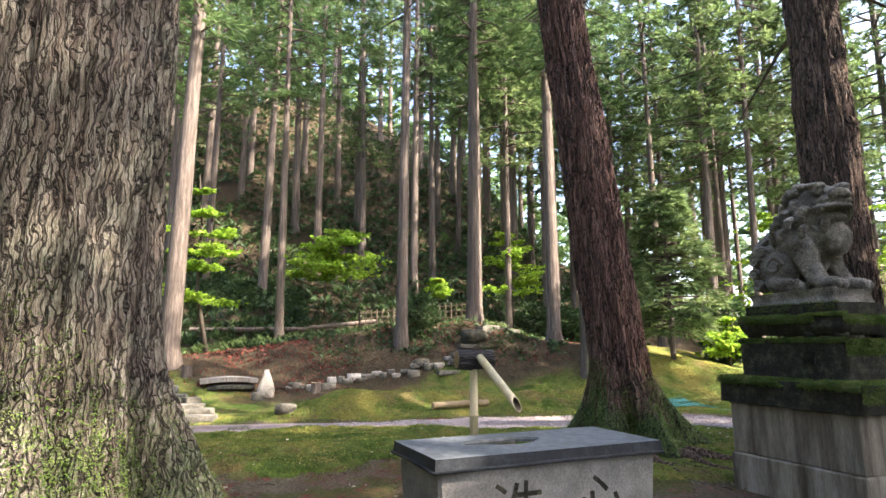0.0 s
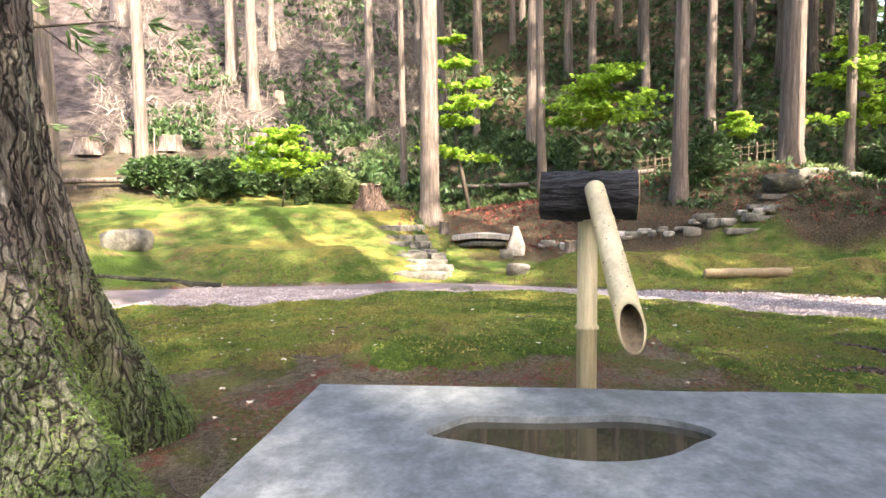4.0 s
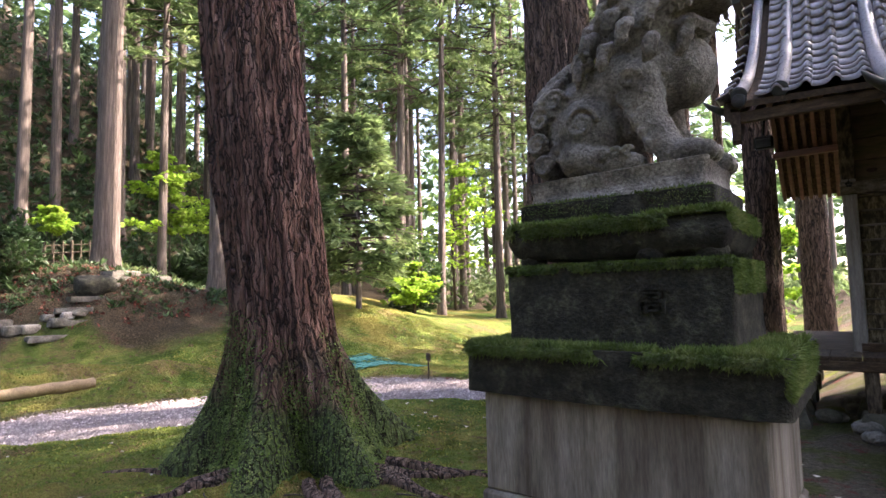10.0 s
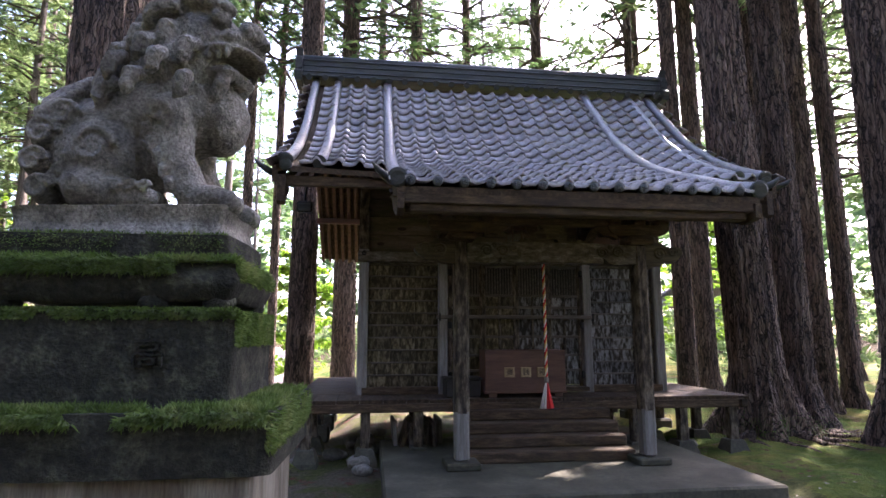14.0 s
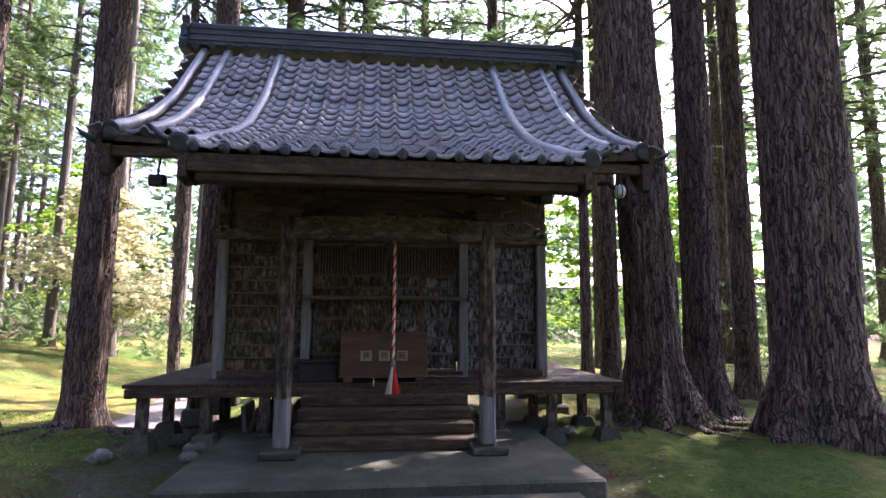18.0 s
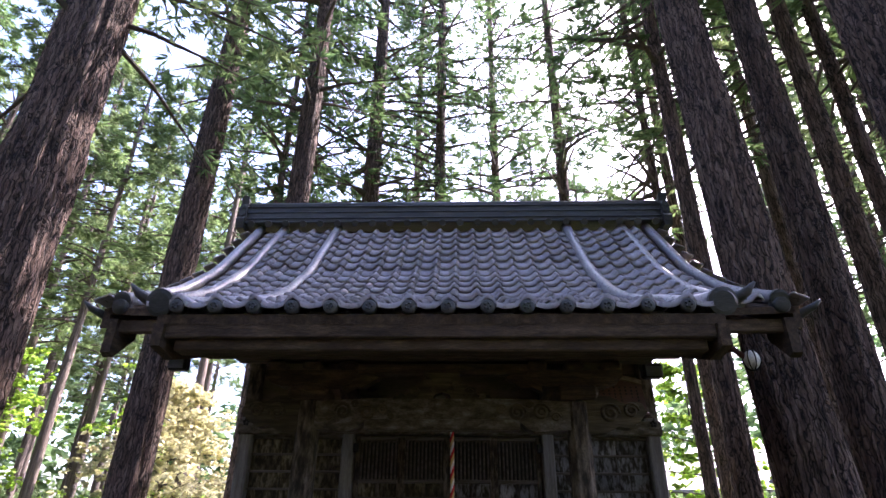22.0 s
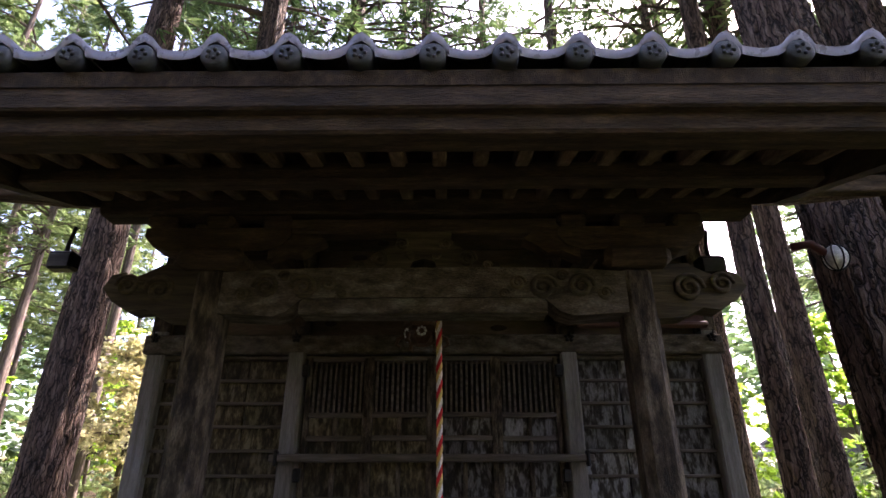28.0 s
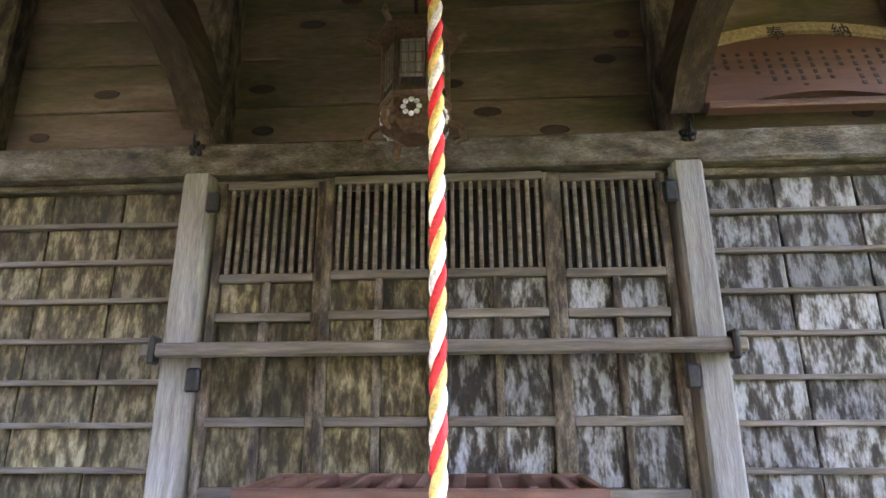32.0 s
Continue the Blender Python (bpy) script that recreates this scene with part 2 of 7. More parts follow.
M["concrete"] = mat("stained_concrete", [(0.075, 0.06, 0.042), (0.15, 0.128, 0.098), (0.25, 0.225, 0.18), (0.33, 0.305, 0.25)], (4, 4, 0.5), 1.6, 30, 0.85, 0.5, 0.008, vary=0.35, tight=0.36)
M["slab"] = mat("damp_concrete_slab", [(0.029, 0.027, 0.016), (0.056, 0.053, 0.034), (0.096, 0.090, 0.062)], (1, 1, 1), 2.5, 30, 0.85, 0.5, 0.008)
M["basin"] = mat("pitted_granite", [(0.160, 0.160, 0.152), (0.240, 0.236, 0.224), (0.320, 0.312, 0.296)], (1, 1, 1), 4, 60, 0.85, 0.7, 0.008, vary=0.35)
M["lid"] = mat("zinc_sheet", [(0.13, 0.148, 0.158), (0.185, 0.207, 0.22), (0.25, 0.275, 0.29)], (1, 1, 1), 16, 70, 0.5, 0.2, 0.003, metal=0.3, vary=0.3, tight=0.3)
# the lid's zinc again, with the shade of the upright fold put into its colour
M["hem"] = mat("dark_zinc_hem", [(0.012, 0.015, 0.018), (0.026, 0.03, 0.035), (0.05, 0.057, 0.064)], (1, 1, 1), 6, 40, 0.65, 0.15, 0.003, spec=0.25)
M["mossblade"] = mat("moss_blades", [(0.09, 0.135, 0.028), (0.17, 0.22, 0.045), (0.26, 0.27, 0.07), (0.34, 0.28, 0.10)], (1, 1, 1), 1.3, 9, 0.95, 0, spec=0.1, subs=0.4, island=True)
M["bamboo"] = mat("dry_bamboo", [(0.36, 0.30, 0.17), (0.50, 0.43, 0.26), (0.60, 0.53, 0.34)], (6, 6, 0.6), 2, 16, 0.42, 0.15, 0.003, vary=0.18)
# inside of the spout: deep shade of the tube put into the colour
M["bamboo_bore_shade"] = mat("bamboo_inside", [(0.10, 0.075, 0.04), (0.20, 0.15, 0.09)], (4, 4, 4), 2, 20, 0.8, 0.1)
M["burnt"] = mat("charred_log", [(0.008, 0.008, 0.009), (0.022, 0.022, 0.024), (0.065, 0.065, 0.07)], (14, 1.6, 14), 1.2, 5, 0.6, 1.0, 0.05)
M["cutwood"] = mat("cut_wood_end", [(0.24, 0.17, 0.09), (0.36, 0.27, 0.15)], (1, 1, 1), 9, 60, 0.8, 0.3)
M["wood_x"] = mat("weathered_wood_x", [(0.020, 0.012, 0.006), (0.060, 0.038, 0.020), (0.128, 0.086, 0.050)], (1.5, 9, 9), 3, 22, 0.85, 1.0, 0.008, vary=0.7)
M["wood_y"] = mat("weathered_wood_y", [(0.017, 0.010, 0.005), (0.047, 0.029, 0.015), (0.098, 0.064, 0.036)], (9, 1.5, 9), 3, 22, 0.85, 1.0, 0.008, vary=0.7)
M["wood_z"] = mat("weathered_wood_z", [(0.013, 0.010, 0.006), (0.040, 0.028, 0.017), (0.098, 0.076, 0.050), (0.157, 0.129, 0.090)], (12, 12, 4.2), 1.8, 18, 0.85, 1.0, 0.008, vary=0.65, tight=0.30)
M["wood_pale"] = mat("silvered_wood", [(0.098, 0.086, 0.071), (0.184, 0.172, 0.153), (0.257, 0.245, 0.226)], (10, 10, 0.8), 2.5, 24, 0.8, 0.7, 0.004, vary=0.4)
M["wood_green"] = mat("algae_wood", [(0.025, 0.018, 0.010), (0.070, 0.055, 0.030), (0.147, 0.121, 0.073)], (0.8, 9, 9), 2.5, 9, 0.88, 0.8, 0.007, vary=0.5)
M["rafter"] = mat("sheltered_brown_wood", [(0.060, 0.038, 0.020), (0.165, 0.108, 0.060), (0.300, 0.207, 0.126)], (9, 1.5, 9), 3, 22, 0.85, 1.0, 0.006, vary=0.6)
M["wood_red"] = mat("brown_red_wood", [(0.060, 0.027, 0.017), (0.096, 0.045, 0.028), (0.132, 0.066, 0.042)], (0.8, 8, 8), 2, 12, 0.6, 0.2, 0.003, vary=0.25)
M["peel"] = mat("peeling_boards", [(0.020, 0.015, 0.010), (0.046, 0.039, 0.029), (0.132, 0.125, 0.114), (0.187, 0.181, 0.175)], (17, 17, 6), 1.5, 6, 0.88, 0.9, 0.006, tight=0.20, vary=0.35, objv=0.4)
M["peel_dark"] = mat("peeling_mossy_boards", [(0.021, 0.016, 0.006), (0.046, 0.034, 0.016), (0.084, 0.068, 0.033), (0.142, 0.120, 0.075)], (17, 17, 6), 1.5, 6, 0.9, 0.9, 0.006, tight=0.22, vary=0.35, objv=0.4)
M["batten"] = mat("pale_battens", [(0.048, 0.038, 0.027), (0.096, 0.080, 0.063), (0.149, 0.130, 0.110)], (0.8, 9, 9), 3, 9, 0.85, 0.7, 0.005, vary=0.4)
M["beam"] = mat("worn_pale_beam", [(0.033, 0.025, 0.015), (0.074, 0.059, 0.037), (0.126, 0.107, 0.078), (0.192, 0.174, 0.141)], (5, 12, 12), 1.8, 14, 0.88, 1.0, 0.007, vary=0.6, tight=0.36)
M["plank"] = mat("broad_planks", [(0.038, 0.033, 0.016), (0.077, 0.063, 0.032), (0.120, 0.086, 0.059), (0.169, 0.127, 0.094)], (1.2, 5, 5), 1.4, 14, 0.85, 0.6, 0.004, vary=0.35)
M["knot"] = mat("wood_knot", [(0.021, 0.012, 0.008), (0.042, 0.024, 0.017)], (9, 9, 9), 6, 30, 0.8, 0.5, 0.004)
M["dead"] = mat("dead_stalks", [(0.080, 0.064, 0.048), (0.152, 0.128, 0.104), (0.232, 0.208, 0.172)], (1, 1, 1), 1, 8, 0.9, 0, island=True)
M["tile"] = mat("grey_violet_tile", [(0.138, 0.122, 0.130), (0.202, 0.181, 0.188), (0.277, 0.250, 0.252)], (1, 1, 1), 3, 30, 0.30, 0.12, 0.003, vary=0.25, spec=0.8, island=True)
M["roll"] = mat("pale_tile_roll", [(0.189, 0.184, 0.202), (0.266, 0.260, 0.277), (0.334, 0.326, 0.341)], (1, 1, 1), 3, 40, 0.30, 0.12, 0.003, vary=0.2, spec=0.8)
M["tile_dark"] = mat("dark_ridge_tile", [(0.021, 0.024, 0.024), (0.038, 0.042, 0.041), (0.063, 0.066, 0.063)], (1, 6, 6), 3, 30, 0.5, 0.3, 0.004)
M["iron"] = mat("black_iron", [(0.012, 0.012, 0.012), (0.03, 0.028, 0.026)], (1, 1, 1), 5, 40, 0.55, 0.2, metal=0.6)
M["brass"] = mat("tarnished_brass", [(0.12, 0.075, 0.045), (0.22, 0.15, 0.10)], (1, 1, 1), 8, 60, 0.5, 0.3, metal=0.7)
M["white"] = mat("white_enamel", [(0.6, 0.6, 0.58), (0.75, 0.75, 0.73)], rough=0.5, bump=0.05)
M["rope_w"] = mat("white_cord", [(0.62, 0.58, 0.50), (0.74, 0.71, 0.64)], (1, 1, 1), 8, 120, 0.85, 0.5, 0.003)
M["rope_r"] = mat("red_cord", [(0.45, 0.015, 0.015), (0.60, 0.03, 0.03)], (1, 1, 1), 8, 120, 0.8, 0.5, 0.003)
M["rope_y"] = mat("yellow_cord", [(0.60, 0.40, 0.10), (0.70, 0.50, 0.17)], (1, 1, 1), 8, 120, 0.8, 0.5, 0.003)
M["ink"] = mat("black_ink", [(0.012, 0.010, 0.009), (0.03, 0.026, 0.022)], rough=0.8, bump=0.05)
M["net"] = mat("green_net", [(0.03, 0.17, 0.14), (0.07, 0.26, 0.21)], (1, 1, 1), 4, 50, 0.7, 0.2)
M["rust"] = mat("dull_red_paint", [(0.06, 0.012, 0.010), (0.11, 0.022, 0.018)], (1, 1, 1), 4, 40, 0.6, 0.2)
M["dirt"] = mat("cut_bank_soil", [(0.10, 0.07, 0.05), (0.20, 0.15, 0.12), (0.30, 0.24, 0.20)], (1, 1, 1), 0.8, 14, 0.95, 1.0, 0.06)


# ---- mesh helpers ----
class Mesh:
    """Vertices and faces of one part."""

    def __init__(self):
        self.v, self.f = [], []

    def add(self, verts, faces, m=None):
        n = len(self.v)
        self.v += [tuple(m @ Vector(p)) for p in verts] if m else [tuple(p) for p in verts]
        self.f += [tuple(i + n for i in f) for f in faces]
        return self

    def box(self, c, s, bev=0.008, m=None):
        """A box with its middle at c and its edges chamfered."""
        x, y, z = (k / 2 for k in s)
        b = min(bev, 0.45 * min(x, y, z) * 2)
        pts, idx = [], {}
        for sx in (-1, 1):
            for sy in (-1, 1):
                for sz in (-1, 1):
                    for ax in range(3):
                        p = [sx * x, sy * y, sz * z]
                        q = [p[i] - (b * (sx, sy, sz)[i] if i != ax else 0) for i in range(3)]
                        idx[sx, sy, sz, ax] = len(pts)
                        pts.append((c[0] + q[0], c[1] + q[1], c[2] + q[2]))
        g = lambda *k: idx[k]
        F = []
        for s1 in (-1, 1):
            F.append([g(s1, a, d, 0) for a, d in ((-1, -1), (1, -1), (1, 1), (-1, 1))][::s1])
            F.append([g(a, s1, d, 1) for a, d in ((-1, -1), (-1, 1), (1, 1), (1, -1))][::s1])
            F.append([g(a, d, s1, 2) for a, d in ((-1, -1), (1, -1), (1, 1), (-1, 1))][::s1])
        for a in (-1, 1):
            for d in (-1, 1):
                F.append([g(a, d, -1, 0), g(a, d, 1, 0), g(a, d, 1, 1), g(a, d, -1, 1)][::-a * d])
                F.append([g(a, -1, d, 0), g(a, 1, d, 0), g(a, 1, d, 2), g(a, -1, d, 2)][::a * d])
                F.append([g(-1, a, d, 1), g(1, a, d, 1), g(1, a, d, 2), g(-1, a, d, 2)][::-a * d])
                for e in (-1, 1):
                    F.append([g(a, d, e, 0), g(a, d, e, 1), g(a, d, e, 2)][::a * d * e])
        return self.add(pts, F, m)

    def tube(self, path, radii, seg=12, caps=True, wob=None):
        """A round tube along a path; radii per point. wob(angle, i): factor on the radius."""
        path = [Vector(p) for p in path]
        rings, up = [], None
        for i, p in enumerate(path):
            d = (path[min(i + 1, len(path) - 1)] - path[max(i - 1, 0)]).normalized()
            if up is None:
                up = d.orthogonal().normalized() if abs(d.z) < 0.99 else Vector((1, 0, 0))
            a = (up - d * up.dot(d)).normalized()
            up, b, r = a, d.cross(a), radii[i]
            rings.append([p + (a * math.cos(t) + b * math.sin(t)) * r * (wob(t, i) if wob else 1) for t in (2 * math.pi * k / seg for k in range(seg))])
        n = len(self.v)
        for ring in rings:
            self.v += [tuple(q) for q in ring]
        for i in range(len(rings) - 1):
            for k in range(seg):
                j = (k + 1) % seg
                self.f.append((n + i * seg + k, n + i * seg + j, n + (i + 1) * seg + j, n + (i + 1) * seg + k))
        if caps:
            self.f.append(tuple(n + k for k in reversed(range(seg))))
            self.f.append(tuple(n + (len(rings) - 1) * seg + k for k in range(seg)))
        return self

    def lathe(self, c, prof, seg=16, m=None):
        """Turned about z: prof of (radius, height)."""
        pts = [(c[0] + r * math.cos(2 * math.pi * k / seg), c[1] + r * math.sin(2 * math.pi * k / seg), c[2] + z) for r, z in prof for k in range(seg)]
        F = [(i * seg + k, i * seg + (k + 1) % seg, (i + 1) * seg + (k + 1) % seg, (i + 1) * seg + k) for i in range(len(prof) - 1) for k in range(seg)]
        F += [tuple(reversed(range(seg))), tuple((len(prof) - 1) * seg + k for k in range(seg))]
        return self.add(pts, F, m)

    def prism(self, poly, a, b, axis="y", m=None):
        """A flat outline pushed through from a to b along an axis. Outline in (x, z) for y, (y, z) for x, (x, y) for z."""
        n = len(poly)
        put = {"y": lambda p, t: (p[0], t, p[1]), "x": lambda p, t: (t, p[0], p[1]), "z": lambda p, t: (p[0], p[1], t)}[axis]
        pts = [put(p, a) for p in poly] + [put(p, b) for p in poly]
        F = [(i, (i + 1) % n, n + (i + 1) % n, n + i) for i in range(n)] + [tuple(reversed(range(n))), tuple(range(n, 2 * n))]
        return self.add(pts, F, m)

    def ball(self, c, s, seg=12, rings=8, m=None):
        pts = [(c[0], c[1], c[2] - s[2])]
        for i in range(1, rings):
            t = math.pi * i / rings
            pts += [(c[0] + s[0] * math.sin(t) * math.cos(2 * math.pi * k / seg), c[1] + s[1] * math.sin(t) * math.sin(2 * math.pi * k / seg), c[2] - s[2] * math.cos(t)) for k in range(seg)]
        pts.append((c[0], c[1], c[2] + s[2]))
        F = [(0, 1 + (k + 1) % seg, 1 + k) for k in range(seg)]
        for i in range(rings - 2):
            F += [(1 + i * seg + k, 1 + i * seg + (k + 1) % seg, 1 + (i + 1) * seg + (k + 1) % seg, 1 + (i + 1) * seg + k) for k in range(seg)]
        last, base = len(pts) - 1, 1 + (rings - 2) * seg
        F += [(base + k, base + (k + 1) % seg, last) for k in range(seg)]
        return self.add(pts, F, m)

    def data(self, name, material, smooth=False):
        me = bpy.data.meshes.new(name)
        me.from_pydata(self.v, [], self.f)
        me.materials.append(material)
        if smooth:
            me.polygons.foreach_set("use_smooth", [True] * len(me.polygons))
        return me


def part(name, mesh, material, parent=None, label="", smooth=False, kind=""):
    """Links a Mesh (or ready mesh data) as one object under a thing or part."""
    ob = new(name, mesh.data(name, material, smooth) if isinstance(mesh, Mesh) else mesh)
    if parent:
        ob.parent = parent
    return tagged(ob, label, kind=kind)


def thing(name, at, label, category, group="", m=None):
    ob = new(name)
    ob.matrix_world = m if m else Matrix.Translation(at)
    ob.empty_display_size = 0.2
    return tagged(ob, label, category, group)


def lerp(a, b, t):
    return a + (b - a) * t


def smooth(a, b, v):
    t = min(1.0, max(0.0, (v - a) / (b - a)))
    return t * t * (3 - 2 * t)


def fbm(x, y, z=0.0, o=3):
    return noise.fractal((x, y, z), 0.9, 2.1, o, noise_basis="PERLIN_ORIGINAL")


def table(v, pts):
    """Straight lines through (v, value) pairs."""
    for (a, p), (b, q) in zip(pts, pts[1:]):
        if v <= b:
            return p if v <= a else lerp(p, q, (v - a) / (b - a))
    return pts[-1][1]


# ---- lie of the land ----
RISE = ((-180, 0.4), (-135, 1.2), (-125, 1.4), (-114, 1.5), (-104, 1.4), (-98, 0.95), (-88, 1.5), (-76, 2.2), (-66, 2.55), (-58, 1.7), (-52, 1.4), (-47, 1.2), (-43, 0.95), (-36, 0.45), (-30, 0.2), (-20, 0.05), (20, 0.0), (180, 0.4))
RISE_IN = ((-180, 10.5), (-112, 11.5), (-100, 13.0), (-92, 15.2), (-62, 14.4), (-50, 13.0), (-36, 12.0), (180, 12.0))
RISE_OUT = ((-180, 20.0), (-112, 23.0), (-100, 22.5), (-92, 20.8), (-70, 20.0), (-58, 18.3), (-50, 19.0), (-36, 21.0), (180, 22.0))
DIP = ((-180, 0.0), (-140, -0.2), (-118, -0.36), (-80, -0.36), (-62, -0.2), (-48, -0.05), (-38, 0.0), (180, 0.0))
HILL = ((-180, 0.1), (-140, 0.8), (-115, 1.0), (-80, 1.0), (-66, 0.75), (-55, 0.3), (-40, 0.08), (30, 0.05), (180, 0.1))
PATH_MID = ((-10.6, -40), (-10.2, -18), (-11.0, -14.4), (-11.7, -12.2), (-12.4, -10.6), (-13.3, -8.9), (-13.3, -7.7), (-13.0, -5.8), (-11.9, -3.9), (-10.3, -2.3), (-8.95, -0.85), (-8.0, 0.65), (-6.6, 1.6), (-5.5, 3.8), (-4.6, 8), (-5.5, 16), (-9, 40))
PATH_HALF = ((-40, 1.2), (-14, 0.9), (-12, 1.45), (-10.8, 1.2), (-9, 0.85), (-7.7, 0.7), (-5.8, 0.5), (-4, 0.65), (-2.6, 1.2), (-0.9, 1.2), (0.65, 1.25), (1.6, 0.9), (4, 0.9), (40, 1.2))


def path_off(x, y):
    """How far (x, y) lies outside the gravel path; negative on it."""
    best = 1e9
    for (ax, ay), (bx, by) in zip(PATH_MID, PATH_MID[1:]):
        dx, dy = bx - ax, by - ay
        t = min(1, max(0, ((x - ax) * dx + (y - ay) * dy) / (dx * dx + dy * dy)))
        d = math.hypot(x - ax - t * dx, y - ay - t * dy)
        best = min(best, d - table(ay + t * dy, PATH_HALF))
    return best + 0.25 * fbm(x * 0.7, y * 0.7, 3.1, 2)


def land(x, y):
    dx, dy = x + 2, y + 6.2
    r, b = math.hypot(dx, dy), math.degrees(math.atan2(dx, dy))
    out = table(b, RISE) * smooth(table(b, RISE_IN), table(b, RISE_OUT), r) + table(b, DIP) * smooth(3.5, 11.5, r) * (1 - smooth(17, 22, r))
    far = max(0, r - 24)
    out -= 0.75 * smooth(1.8, 6.0, y) * smooth(-1.5, -3.5, x) * smooth(-13, -7, x)
    return out + table(b, HILL) * min(24, 0.42 * far + 0.016 * far * far)


# ---- ground ----
MOUNDS = ((-14.2, -4.5, 1.7, 0.75, 0.30), (-11.9, -0.55, 1.2, 0.6, 0.24), (-15.0, -2.4, 3.0, 0.7, 0.24), (-15.6, -10.4, 1.6, 1.6, 0.24), (-14.9, -13.2, 2.6, 1.0, 0.20), (-13.4, -16.6, 1.6, 0.8, 0.30), (-13.5, 6.5, 3.0, 1.4, 0.16),
          (-17.0, 9.5, 4.0, 2.0, 0.16), (-9.5, 6.0, 2.2, 1.4, 0.08), (-11.0, 13.0, 4.0, 2.5, 0.08), (-19.5, -14.0, 2.2, 1.4, 0.18), (-8.4, -4.6, 0.9, 0.45, 0.09), (-7.6, -6.6, 2.4, 0.8, 0.06))


MOSS_END = ((-180, 20), (-112, 26), (-102, 23), (-97, 18.5), (-91, 16.8), (-62, 15.8), (-52, 16.4), (-47, 19), (-42, 25), (-20, 34), (60, 34), (180, 24))


MOSS_EDGE = ((-14, -6.6), (-10, -6.3), (-7.5, -6.3), (-6, -6.3), (-5.5, -6.6), (-5.05, -7.3), (-4.75, -6.2), (-4.4, -5.0), (-3.4, -3.9), (-2.2, -3.1), (0, -3.0), (3, -3.4), (6, -2.6))


def moss_at(x, y):
    """How much moss covers the ground here, 0 to 1."""
    p = path_off(x, y)
    edge = table(y, MOSS_EDGE) + 0.7 * fbm(x * 0.8, y * 0.8, 7.7, 3)
    near = 1 - smooth(edge - 0.06, edge + 0.06, x)
    right = smooth(1.9, 2.6, x + 0.5 * fbm(x, y, 2.2, 2)) * smooth(-9, -5, y)
    rim = smooth(-8.5, -9.5, y + 0.8 * fbm(x * 0.7, y * 0.7, 5.5, 2)) * 0.8
    return max(0.0, min(1.0, max(near, right, rim))) * smooth(0.0, 0.25, p)


def ground(x, y):
    z = land(x, y)
    p = path_off(x, y)
    moss = moss_at(x, y)
    z += moss * (0.075 + 0.05 * fbm(x * 1.3, y * 1.3, 0.4, 3) + 0.06 * smooth(-6.5, -9.5, x) * fbm(x * 0.5, y * 0.5, 9.4, 2) + 0.03 * fbm(x * 3.1, y * 3.1, 5.2, 2) + 0.022 * fbm(x * 7, y * 7, 1.4, 2))
    z += (1 - moss) * 0.012 * fbm(x * 2.4, y * 2.4, 4.4, 3)
    for mx, my, rx, ry, h in MOUNDS:
        d = ((x - mx) / ry) ** 2 + ((y - my) / rx) ** 2
        if d < 4:
            z += 1.9 * h * math.exp(-d * 1.3) * smooth(-0.1, 0.4, p)
    if p < 0.3:
        z -= 0.03 * (1 - smooth(-0.15, 0.3, p))
    return z


def spaced(lo, hi, step, far):
    """Even steps from lo to hi, then growing ones out to far."""
    mid = [lo + step * i for i in range(int((hi - lo) / step) + 1)]
    out, d = [], step
    while (out[-1] if out else 0) < far:
        d *= 1.22
        out.append((out[-1] if out else 0) + d)
    return [lo - k for k in reversed(out)] + mid + [mid[-1] + k for k in out]


